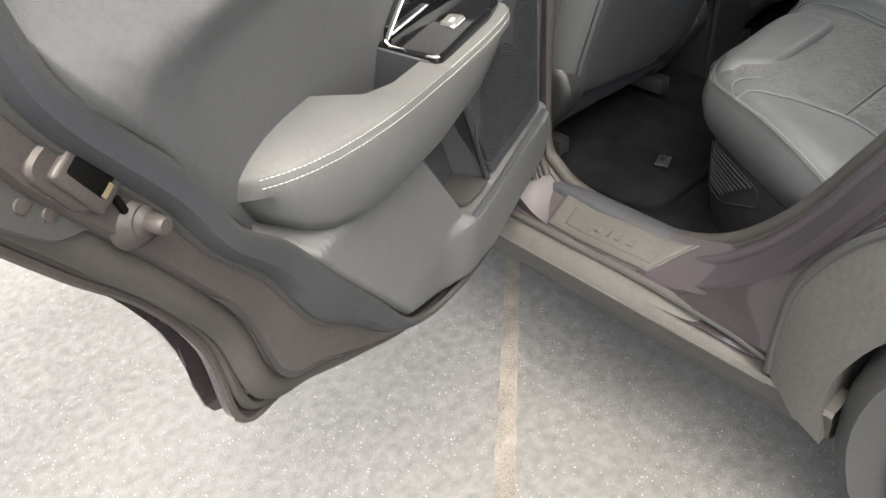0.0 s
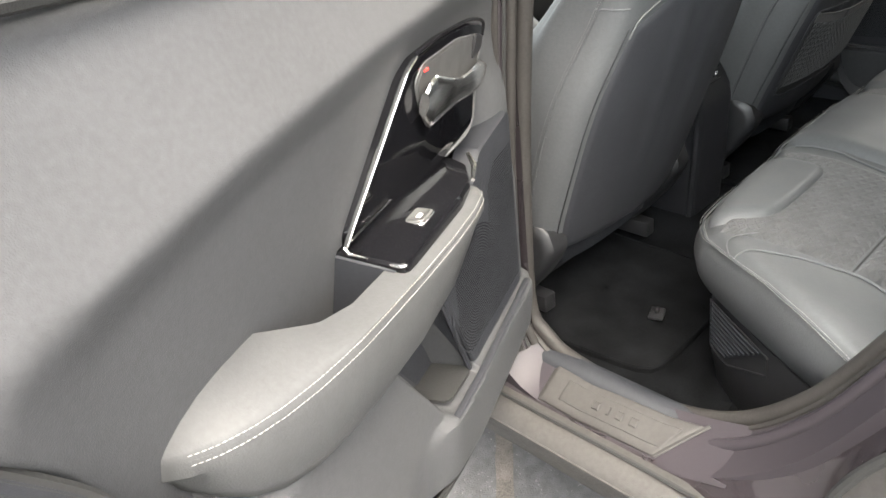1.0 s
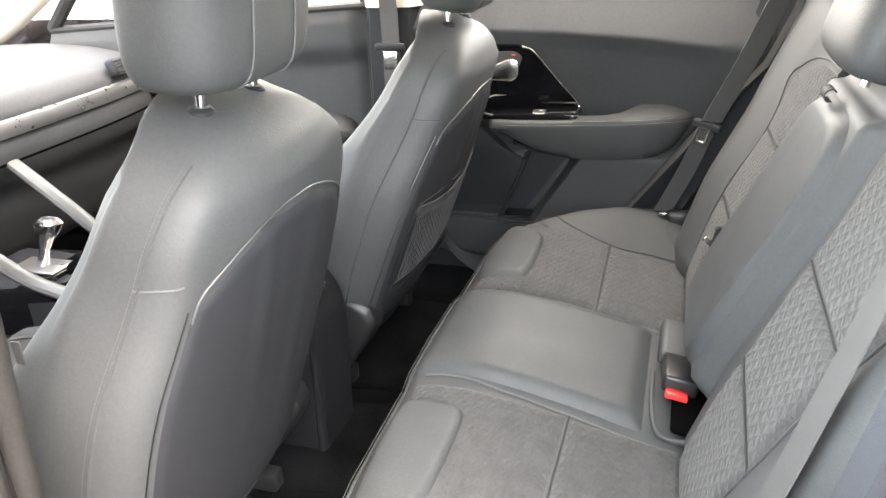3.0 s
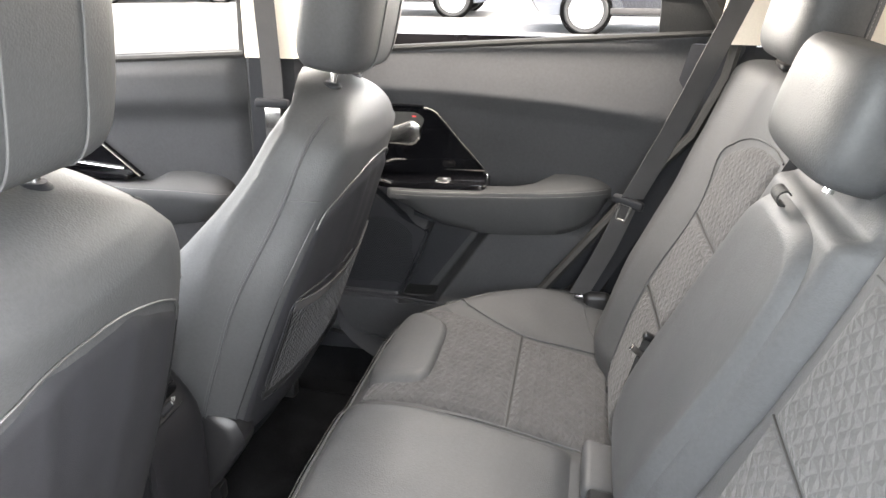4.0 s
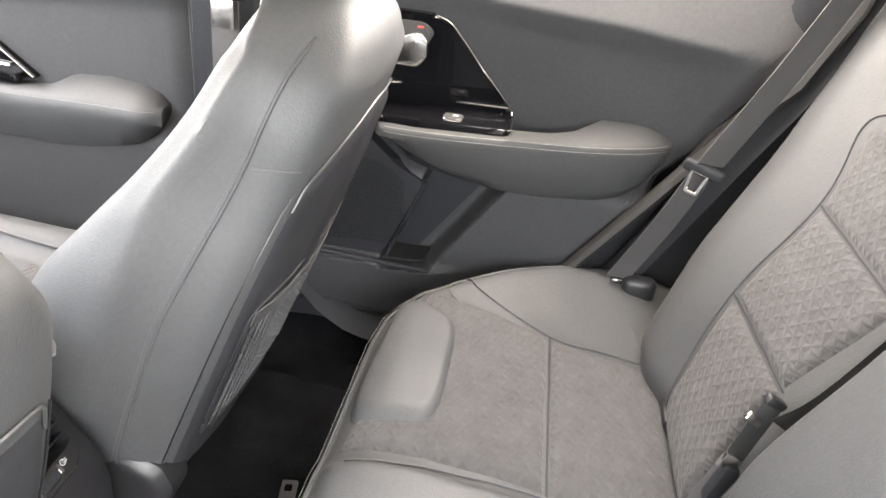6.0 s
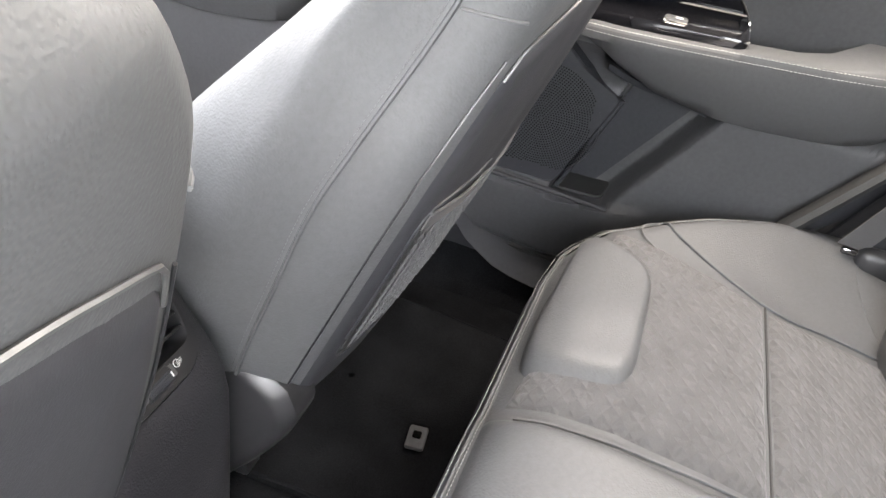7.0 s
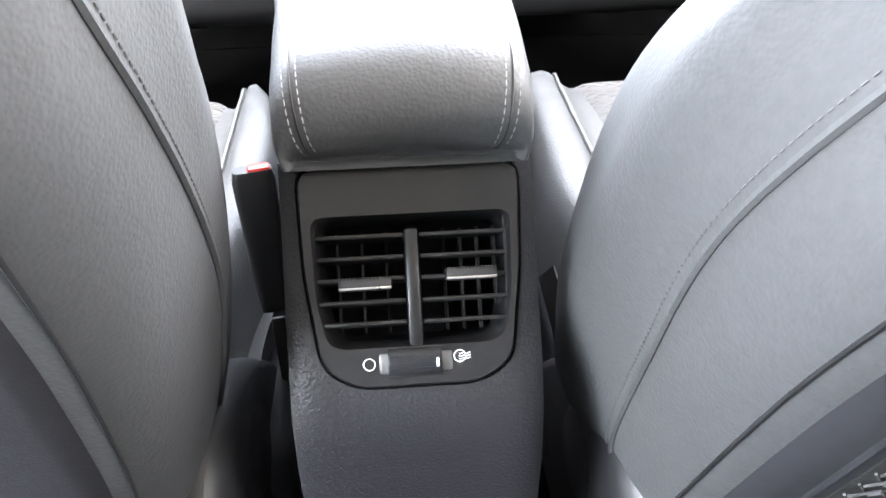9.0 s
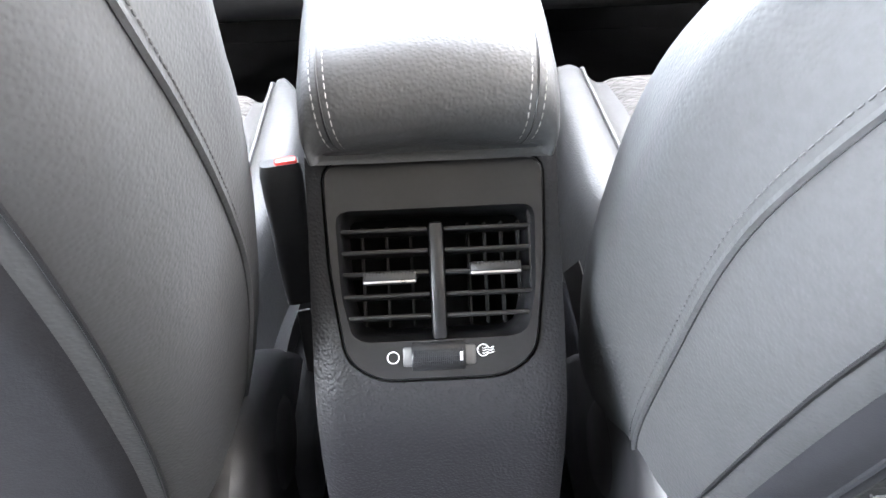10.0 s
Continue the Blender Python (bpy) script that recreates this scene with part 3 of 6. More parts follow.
# right rear pillar and quarter trim round the seat belt
for sx in (1, -1):
    part("rear_pillar_trim", recalc(thick(grid(lambda u, v, sx=sx: (sx * (0.690 - 0.07 * v - 0.01 * u), -0.915 - 0.75 * u - 0.03 * v, 1.105 + 0.30 * v), np.linspace(-0.02, 1, 12), np.linspace(0, 1, 10)), 0.02)), LINER, body)
    part("rear_side_trim", recalc(thick(grid(lambda u, v, sx=sx: (sx * (0.735 - 0.10 * u + 0.02 * math.sin(3 * v)), -0.70 - 0.16 * v - 1.1 * u * u - 0.09 * u, 0.40 + 0.70 * v), np.linspace(0, 1, 14), np.linspace(0, 1, 14)), 0.02)), HARD, body)
    part("rear_outer_skin", recalc(thick(grid(lambda u, v, sx=sx: (sx * 0.87, -1.0 - 1.06 * u, 0.72 + 0.38 * v), np.linspace(0, 1, 6), np.linspace(0, 1, 6)), 0.01)), PAINT, body)

# front outline of the rear bench
FX = [0, 0.40, 0.47, 0.50, 0.545, 0.60, 0.66, 0.705, 0.725, 0.74]
FY = [-0.296, -0.303, -0.312, -0.325, -0.355, -0.435, -0.535, -0.62, -0.66, -0.70]


def front_y(x):
    return tab(abs(x), FX, FY)


# floor
def floor_z(x, y):
    tunnel = 0.035 * smooth(0.17, 0.09, abs(x - 0.0)) * smooth(0.15, -0.02, y) + 0.05 * smooth(0.16, 0.10, abs(x)) * smooth(-0.02, 0.2, y)
    rise = 0.14 * smooth(front_y(x) - 0.03, front_y(x) - 0.12, y)
    edge = 0.075 * smooth(0.68, 0.745, abs(x)) * smooth(front_y(x) - 0.1, front_y(x) - 0.0, y)
    front = 0.16 * smooth(1.25, 1.7, y)
    wave = 0.004 * noise.noise((x * 9, y * 9, 0)) + 0.0025 * noise.noise((x * 30, y * 30, 3))
    return 0.262 + max(tunnel, 0) + rise + edge + front + wave


tagged(part("floor", recalc(thick(grid(lambda u, v: (u, v, floor_z(u, v)), np.linspace(-0.745, 0.745, 80), np.linspace(-0.80, 1.72, 120)), 0.03)), CARPET),
       "black carpeted car floor", "floor", kind="structure")
for sx, y0, y1 in ((-1, -0.30, 0.16), (1, -0.30, 0.16), (-1, 0.75, 1.36), (1, 0.75, 1.36)):
    part("inner_sill", box((sx * 0.765, (y0 + y1) / 2 + 0.05, 0.325), (0.05, abs(y1 - y0) + 0.52, 0.13), 0.02, 3), HARD, body)
    mat = thing("floor_mat", (sx * 0.40, (y0 + y1) / 2, 0.26), "black pile floor mat lying on the carpet", "floor mat", "car floor mats")
    poly = rounded([(sx * 0.20, y0), (sx * 0.60, y0), (sx * 0.64, y1), (sx * 0.20, y1)], 0.05)
    bound = even(poly, 60, True)
    cx, cy = sum(p[0] for p in bound) / 60, sum(p[1] for p in bound) / 60
    def lay(p, k, h):
        x, y = cx + (p[0] - cx) * k, cy + (p[1] - cy) * k
        return (x, y, floor_z(x, y) + h)
    rings = [[lay(p, k, h) for p in bound] for k, h in ((1, 0.0), (1.0, 0.010), (0.985, 0.013), (0.95, 0.012), (0.75, 0.012), (0.5, 0.012), (0.25, 0.012), (0.02, 0.012))]
    part("mat_top", recalc(loft(rings, caps=False)), MAT, mat)
    part("edge_binding", tube([lay(p, 0.985, 0.012) for p in bound + bound[:1]], 0.003, 6), MAT, mat)


# ---- doors: shapes in (depth outwards from the armrest face, y, z), as for the closed right-hand side ----
BOT_Y = [-0.91, -0.905, -0.891, -0.871, -0.806, -0.775, -0.72, -0.66, -0.60, -0.52, -0.40, -0.26, -0.10, 0.012]
BOT_Z = [1.06, 1.04, 0.981, 0.936, 0.84, 0.77, 0.71, 0.62, 0.54, 0.437, 0.385, 0.365, 0.38, 0.40]
TRIM_EDGE = [(-0.905, 1.075), (-0.891, 0.981), (-0.871, 0.936), (-0.806, 0.84), (-0.775, 0.77), (-0.72, 0.71), (-0.66, 0.62), (-0.60, 0.54),
             (-0.52, 0.437), (-0.40, 0.385), (-0.26, 0.365), (-0.10, 0.38), (0.012, 0.40)]
SKIN_EDGE = [(-0.985, 1.10), (-0.968, 0.98), (-0.945, 0.885), (-0.895, 0.80), (-0.838, 0.72), (-0.796, 0.62), (-0.785, 0.505), (-0.71, 0.478),
             (-0.60, 0.435), (-0.447, 0.355), (-0.27, 0.335), (-0.10, 0.335), (0.02, 0.335)]


def belt_z(y):
    return 1.059 - 0.068 * y


def door_q(y, z):
    """Depth of the trim surface."""
    crease = tab(y, [-0.9, -0.8, -0.6, -0.4, -0.2, 0.0], [0.935, 0.955, 0.978, 0.992, 0.998, 1.0])
    q = 0.020 + 0.24 * max(0.0, crease - z) + 0.008 * smooth(crease, crease - 0.045, z) * smooth(-0.86, -0.74, y) + 0.40 * max(0.0, z - crease)
    q += 0.006 * smooth(belt_z(y) - 0.012, belt_z(y), z)
    q += (0.036 - q) * smooth(-0.15, -0.05, y) * smooth(0.97, 0.80, z)
    low = 0.032 + 0.010 * smooth(0.50, 0.38, z)
    ya = -0.318 + 0.063 * (0.667 - z) / 0.157
    yb = -0.448 + 0.118 * (0.671 - z) / 0.175
    band = smooth(ya + 0.006, ya - 0.008, y) * smooth(yb - 0.016, yb + 0.006, y) * smooth(0.490, 0.500, z)
    low += 0.060 * band
    low -= 0.018 * smooth(0.508, 0.494, z) * smooth(-0.42, -0.34, y)
    t = smooth(0.68, 0.72, z)
    return low * (1 - t) + q * t


def rear_door(name, base_m, mirrored, label):
    d = thing(name, (0, 0, 0), label, "car door", "rear doors", m=base_m)
    if mirrored:
        MIRROR.add(d.name)
    ys = [-0.905, -0.898, -0.89, -0.88, -0.868, -0.85] + list(np.linspace(-0.83, -0.47, 40)) + list(np.linspace(-0.465, -0.24, 110)) + list(np.linspace(-0.23, 0.012, 24))

    def trim(u, v):
        z0 = tab(u, BOT_Y, BOT_Z)
        z = z0 + (belt_z(u) - z0) * v
        rim = 0.020 * (1 - smooth(0, 0.03, (z - z0))) ** 2 + 0.016 * smooth(-0.02, 0.012, u)
        return door_q(u, z) + rim, u, z

    panel = part("trim_panel", recalc(thick(grid(trim, ys, np.linspace(0, 1, 130)), -0.004)), SOFT, d, "grey soft-touch door trim panel")
    edge = spline(TRIM_EDGE, 120)
    skin = spline(SKIN_EDGE, 120)
    mixp = lambda t: [lerp(a, b, t) for a, b in zip(edge, skin)]
    at = lambda pts, q: [(q, y, z) for y, z in pts]
    part("textured_border", recalc(loft([at(mixp(-0.02), 0.046), at(mixp(-0.02), 0.036), at(mixp(0.16), 0.040), at(mixp(0.24), 0.052), at(mixp(0.25), 0.075)], closed=False, caps=False)), HARD, panel)
    part("border_gap", merge(tube(at(mixp(-0.03), 0.041), 0.0055, 6), tube(at(mixp(0.252), 0.060), 0.0045, 6)), BLACK, panel)
    part("shut_face", recalc(loft([at(mixp(0.16), 0.056), at(mixp(0.30), 0.062), at(mixp(0.58), 0.066), at(mixp(0.62), 0.072), at(mixp(0.66), 0.100)], closed=False, caps=False)),
         SEALER, d, "purplish grey painted door shut face")
    part("outer_flange", recalc(loft([at(mixp(0.62), 0.104), at(mixp(0.78), 0.106), at(mixp(0.90), 0.112), at(mixp(0.95), 0.106), at(mixp(1.0), 0.111), at(mixp(1.0), 0.122)], closed=False, caps=False)), PAINT, d)
    part("drain_groove", tube(at(mixp(0.645), 0.094), 0.008, 6), BLACK, d)
    part("door_seal", merge(tube(at(mixp(0.72), 0.094), 0.019, 10, 0.8), tube(at(mixp(0.88), 0.106), 0.007, 6)), RUBBER, d, "grey rubber seal round the door")
    part("hem_edge", merge(tube(at(mixp(0.985), 0.108), 0.005, 6)), SEALER, d)

    def outer(u, v):
        k = u * 119
        y0, z0 = skin[min(119, int(k))]
        y, z = y0, z0 + (1.10 - z0) * v
        return 0.122 + 0.035 * math.sin(math.pi * min(1, max(0, (z - 0.32) / 0.8))) ** 0.7, y, z
    part("outer_skin", recalc(thick(grid(outer, np.linspace(0, 1, 50), np.linspace(0, 1, 16)), -0.003)), PAINT, d, "dark grey painted outer door skin")
    part("front_edge", recalc(loft([[(0.03, 0.012, z), (0.05, 0.020, z), (0.125, 0.022, z)] for z in np.linspace(0.38, 1.06, 14)], closed=False, caps=False)), PAINT, d)

    # dark crescent sheet painting the shade where the shut face runs under the seal
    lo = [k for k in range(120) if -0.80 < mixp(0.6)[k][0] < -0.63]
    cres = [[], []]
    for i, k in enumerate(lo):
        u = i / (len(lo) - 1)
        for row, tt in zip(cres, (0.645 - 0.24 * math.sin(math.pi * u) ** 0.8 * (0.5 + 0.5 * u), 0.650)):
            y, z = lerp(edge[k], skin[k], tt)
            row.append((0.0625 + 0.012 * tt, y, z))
    part("shut_recess_shade", recalc(thick(loft(cres, closed=False, caps=False), 0.002)), DARK, d)
    # latch and fixings on the shut face
    part("latch_backing", recalc(slab(rounded([(-0.945, 0.955), (-0.905, 0.925), (-0.875, 0.862), (-0.862, 0.835), (-0.905, 0.845), (-0.940, 0.885)], 0.012), lambda a, b, dd: (0.080 - dd, a, b), -0.01, 0.006, 0.002)), BLACK, d)
    part("latch_pressing", recalc(slab(rounded([(-0.915, 0.912), (-0.870, 0.930), (-0.838, 0.880), (-0.850, 0.852), (-0.885, 0.858)], 0.016), lambda a, b, dd: (0.063 - dd, a, b), -0.01, 0.0035, 0.003)), SEALER, d)
    part("buffer_pressing", moved(lathe([(0.001, -0.008), (0.015, -0.008), (0.020, -0.004), (0.026, 0.004)], 24, "x"), Matrix.Translation((0.066, -0.842, 0.826))), SEALER, d)
    latch = part("latch", box((0.064, -0.872, 0.885), (0.020, 0.036, 0.054), 0.004, 3, pose(0, 0, 0, 28)), SEALER, d, "painted latch plate")
    part("latch_slot", box((0.0618, -0.872, 0.887), (0.018, 0.021, 0.038), 0.003, 2, pose(0, 0, 0, 28)), HOLLOW_SHADE, latch)
    part("wax_film", box((0.0535, -0.866, 0.870), (0.0015, 0.012, 0.006), 0.0006, 2, pose(0, 0, 0, 28)), YELLOW, latch)
    part("bump_stop", moved(lathe([(0.001, -0.028), (0.006, -0.028), (0.008, -0.025), (0.008, -0.012), (0.013, -0.008), (0.015, 0.004)], 20, "x"), Matrix.Translation((0.066, -0.842, 0.826))), SEALER, d, "painted door buffer bolt")
    part("access_slot", box((0.0605, -0.856, 0.850), (0.006, 0.006, 0.017), 0.002, 2, pose(0, 0, 0, 12)), HOLLOW_SHADE, d)
    for yy, zz in ((-0.925, 0.925), (-0.915, 0.885), (-0.90, 0.868)):
        part("screw", moved(lathe([(0.001, -0.004), (0.0055, -0.0035), (0.007, 0.0), (0.008, 0.006)], 14, "x"), Matrix.Translation((0.076, yy, zz))), SEALER, d)
    part("drain_plug", moved(lathe([(0.001, -0.008), (0.009, -0.007), (0.011, 0.002)], 14, "x"), Matrix.Translation((0.110, -0.735, 0.520))), YELLOW, d)
    part("wax_film", box((0.112, -0.775, 0.505), (0.003, 0.030, 0.007), 0.0014, 2, pose(0, 0, 0, -18)), YELLOW, d)

    # armrest: a slim rail beside the switches that widens into a raised pad behind the grab cup
    AY = [-0.232, -0.24, -0.26, -0.30, -0.36, -0.45, -0.52, -0.56, -0.59, -0.62, -0.655, -0.683, -0.706, -0.722, -0.732]
    TOP = [0.774, 0.778, 0.781, 0.783, 0.785, 0.789, 0.792, 0.797, 0.808, 0.817, 0.820, 0.817, 0.809, 0.798, 0.788]
    EDGE = [0.770, 0.772, 0.774, 0.775, 0.777, 0.780, 0.782, 0.783, 0.784, 0.785, 0.786, 0.786, 0.785, 0.783, 0.780]
    LOW = [0.764, 0.757, 0.744, 0.720, 0.694, 0.677, 0.675, 0.676, 0.677, 0.679, 0.687, 0.702, 0.724, 0.748, 0.772]
    OUT = [0.014, -0.002, -0.011, -0.016, -0.018, -0.016, -0.012, -0.009, -0.005, 0.0, 0.009, 0.021, 0.037, 0.056, 0.080]
    IN = [0.095, 0.095, 0.095, 0.095, 0.095, 0.022, 0.024, 0.036, 0.058, 0.088, 0.095, 0.095, 0.095, 0.095, 0.095]
    along = lambda y, col: tab(-y, [-a for a in AY], col)
    rings = []
    for y in np.linspace(-0.232, -0.732, 90):
        t, e, l, o, w = (along(y, c) for c in (TOP, EDGE, LOW, OUT, IN))
        w = max(w, o + 0.012) if y < -0.447 else 0.095
        open_cup = smooth(0.090, 0.060, w)
        ring = [(0.098, y, t - 0.085 * open_cup), (w + 0.004, y, t - 0.080 * open_cup), (w + 0.001, y, t - 0.012 * open_cup)]
        ring += [(o + (w - o) * k, y, e + 0.003 + (t - e - 0.003) * k ** 0.75) for k in (0.94, 0.8, 0.6, 0.42, 0.26, 0.13, 0.05)]
        ring += [(o, y, e - 0.003), (o, y, e - 0.016), (o + 0.003, y, e * 0.6 + l * 0.4), (o + 0.010, y, e * 0.25 + l * 0.75), (min(0.092, o + 0.024), y, l + 0.006), (0.098, y, l)]
        rings.append(ring)
    rest = part("armrest", recalc(loft(rings)), TRIMSKIN, d, "grey leather armrest with twin pale stitching", 50)
    for dz, dq in ((0.0030, 0.0012), (-0.0060, 0.0002)):
        path = [(dq + along(y, OUT) - 0.0006, y, along(y, EDGE) + dz) for y in np.linspace(-0.250, -0.720, 60)]
        part("stitching", stitches(path, 0.0052, 0.0036, 0.00045), THREAD, rest)
    part("stitch_seam", tube([(along(y, OUT) + 0.0012, y, along(y, EDGE) - 0.0022) for y in np.linspace(-0.250, -0.720, 40)], 0.0007, 5), DARK, rest)
    # soft groove under the armrest
    part("armrest_underside", recalc(loft([[(0.075, y, z + 0.004), (0.030, y, z), (0.034, y, z - 0.010), (0.075, y, z - 0.012)] for y, z in spline([(-0.29, 0.716), (-0.34, 0.700), (-0.40, 0.692), (-0.44, 0.682)], 20)])), HARD, rest)
    part("grab_cup_wall", recalc(slab(rounded([(0.006, 0.700), (0.006, 0.790), (0.072, 0.800), (0.100, 0.800), (0.100, 0.700)], 0.004), lambda a, b, dd: (a, -0.452 - dd, b), -0.012, 0.006, 0.003)), HARD, d, "grey front wall of the grab cup")

    # glossy handle panel with chrome strips; it leans outwards towards the shelf
    P = rounded([(-0.210, 0.796), (-0.158, 0.83), (-0.110, 0.885), (-0.098, 0.918), (-0.104, 0.934), (-0.16, 0.950), (-0.240, 0.957), (-0.318, 0.956), (-0.343, 0.944), (-0.385, 0.892), (-0.446, 0.815), (-0.440, 0.796)], 0.010)
    place = lambda a, b, dq: (0.030 + 0.26 * (0.951 - b) - 0.030 * smooth(-0.25, -0.16, a) * smooth(0.90, 0.80, b) - dq, a, b)
    hp = part("handle_panel", recalc(slab(P, place, -0.06, 0.004, 0.003)), GLOSS, d, "glossy black handle panel")
    def on_panel(pts, off, n=30):
        return [place(a, b, off) for a, b in spline(pts, n)]
    part("chrome_strip", tube(on_panel([(-0.318, 0.958), (-0.340, 0.949), (-0.358, 0.929), (-0.400, 0.875), (-0.440, 0.825), (-0.453, 0.806)], 0.005), [0.0012, 0.0022] + [0.0030] * 27 + [0.002], 8, 0.6), CHROME, hp)
    part("tip_strip", tube([(0.064, -0.453, 0.806), (0.058, -0.455, 0.801), (0.040, -0.4555, 0.800)], [0.0021, 0.0018, 0.0010], 8), CHROME, hp)
    part("rim_strip", tube(on_panel([(-0.096, 0.918), (-0.104, 0.937), (-0.16, 0.953), (-0.240, 0.960), (-0.316, 0.959)], 0.003), 0.0022, 8), GLOSS, hp)
    part("front_rim", tube(on_panel([(-0.210, 0.800), (-0.155, 0.832), (-0.106, 0.885), (-0.094, 0.920)], 0.002), 0.0024, 8), SATIN, hp)
    # dark chrome tube paints the highlight along the glossy edge above the shelf
    part("ridge_highlight", tube(on_panel([(-0.447, 0.812), (-0.34, 0.811), (-0.225, 0.809)], 0.006), 0.0036, 8, 0.8), SMOKE, hp)
    shelf = [(-0.456, 0.080), (-0.456, -0.002), (-0.43, -0.003), (-0.30, -0.001), (-0.250, 0.008), (-0.205, 0.030), (-0.190, 0.080)]
    sp = part("switch_shelf", recalc(slab(rounded(shelf, 0.008), lambda a, b, dd: (b, a, 0.779 - 0.006 * smooth(-0.35, -0.22, a) + 0.007 * smooth(0.03, 0.07, b) + dd), 0.0, 0.017, 0.003)), GLOSS, d, "glossy black window switch panel")
    part("chrome_tip", tube([(0.030, -0.195, 0.798), (0.015, -0.215, 0.792), (0.006, -0.245, 0.787)], [0.0025, 0.004, 0.0025], 8), CHROME, sp)
    part("rear_tip", tube([(-0.002, -0.452, 0.794), (0.002, -0.457, 0.795), (0.012, -0.4575, 0.796)], [0.0014, 0.0018, 0.0014], 8), CHROME, sp)
    rimq = rounded([(0.013, -0.376), (0.035, -0.376), (0.035, -0.344), (0.013, -0.344)], 0.006)
    part("switch_rim", tube([(q, y, 0.7965) for q, y in rimq + rimq[:1]], 0.0016, 6), CHROME, sp)
    part("window_switch", recalc(loft([[(0.024 + x * k, -0.360 + y * k, z) for x, y in rounded([(-0.0105, -0.0155), (0.0105, -0.0155), (0.0105, 0.0155), (-0.0105, 0.0155)], 0.005)] for k, z in ((1.0, 0.790), (1.0, 0.798), (0.86, 0.800), (0.5, 0.7985))])), SATIN, sp)
    part("switch_mark", box((0.022, -0.364, 0.8002), (0.005, 0.009, 0.0012), 0.0003, 1), WHITE, sp)
    # pull handle in its cup
    cup = rounded([(-0.118, 0.872), (-0.106, 0.905), (-0.116, 0.926), (-0.20, 0.944), (-0.300, 0.945), (-0.318, 0.930), (-0.300, 0.896), (-0.272, 0.872)], 0.012)
    handle = part("handle_cup", recalc(slab(cup, place, 0.002, 0.0055, 0.002)), SATIN, d, "dark satin door handle cup")
    inner = [(-0.205 + (a + 0.205) * 0.93, 0.909 + (b - 0.909) * 0.86) for a, b in cup]
    part("cup_hollow", recalc(slab(inner, place, 0.004, 0.0062)), SATIN, handle)
    lever = [(a, b, h, bow) for a, b, h, bow in zip(np.linspace(-0.112, -0.306, 22), 0.882 + 0.020 * np.linspace(0, 1, 22) ** 2, [0.006, 0.012] + [0.015] * 10 + list(np.linspace(0.016, 0.030, 8)) + [0.026, 0.014], np.sin(np.linspace(0.1, np.pi * 0.9, 22)))]
    part("pull_lever", recalc(loft([[Vector(place(a, b + h * math.cos(k * math.pi / 6), 0.012 + 0.010 * bow + 0.006 * math.sin(k * math.pi / 6))) for k in range(12)] for a, b, h, bow in lever])), CHROME, handle, "satin chrome pull lever")
    part("lock_tab", recalc(slab(rounded([(-0.112, 0.905), (-0.118, 0.925), (-0.142, 0.931), (-0.142, 0.900)], 0.004), place, 0.005, 0.010, 0.001)), DARK, handle)
    part("warning_mark", box(place(-0.294, 0.936, 0.0080), (0.002, 0.010, 0.003), 0.0005, 1), RED, handle)

    # speaker panel with perforated field
    S = rounded([(-0.040, 0.512), (-0.252, 0.510), (-0.322, 0.668), (-0.262, 0.700), (-0.200, 0.755), (-0.165, 0.790), (-0.04, 0.800)], 0.012)
    splace = lambda a, b, dd: (0.031 - dd, a, b)
    spk = part("speaker_panel", recalc(slab(S, splace, -0.03, 0.004, 0.003)), HARD, d)
    dots = []
    for ring in range(1, 23):
        for k in range(ring * 6):
            ang = 2 * math.pi * k / (ring * 6)
            a, b = -0.212 + ring * 0.0039 * math.cos(ang), 0.612 + ring * 0.0039 * math.sin(ang)
            if -0.285 < a + 0.2 * max(0, 0.62 - b) and b < 0.705 and b > 0.535:
                c = splace(a, b, 0.0043)
                dots.append(([(c[0], c[1] + 0.00125 * math.cos(w), c[2] + 0.00125 * math.sin(w)) for w in (0, 1.05, 2.1, 3.14, 4.2, 5.25)], [[0, 1, 2, 3, 4, 5]]))
    for r in range(56):
        for k in range(34):
            a, b = -0.045 - k * 0.0042 - (r % 2) * 0.0021, 0.535 + r * 0.0040
            if (a + 0.212) ** 2 + (b - 0.612) ** 2 > 0.0076 and a > -0.150 - 0.25 * max(0.0, 0.70 - b) and b < 0.755 + 0.8 * min(0.0, a + 0.115):
                c = splace(a, b, 0.0043)
                dots.append(([(c[0], c[1] + 0.00125 * math.cos(w), c[2] + 0.00125 * math.sin(w)) for w in (0, 1.05, 2.1, 3.14, 4.2, 5.25)], [[0, 1, 2, 3, 4, 5]]))
    # flat near-black discs paint the shade of the speaker holes
    tagged(part("perforations", merge(*dots), HOLLOW_SHADE, spk, flat=True), kind="stuff")
    rimc = [splace(-0.212 + 0.089 * math.cos(w), 0.612 + 0.089 * math.sin(w), 0.003) for w in np.linspace(0, 2 * math.pi, 49)]
    part("speaker_rim", tube(rimc, 0.0012, 6), HARD, spk)

    # lower pocket lip and outline seams
    part("pocket_lip", recalc(tube(spline([(0.018, -0.035, 0.512), (0.016, -0.15, 0.508), (0.016, -0.27, 0.502), (0.022, -0.345, 0.494), (0.034, -0.38, 0.490)], 30), 0.0055, 8, 0.7)), HARD, d)
    # black plate over the ledge paints the shade down in the bottle pocket
    part("pocket_shade", recalc(slab(rounded([(0.030, -0.256), (0.095, -0.262), (0.095, -0.336), (0.034, -0.330)], 0.014), lambda a, b, dd: (a, b, 0.503 + dd), 0.0, 0.004)), BLACK, d, "black plate painting the shade in the bottle pocket")
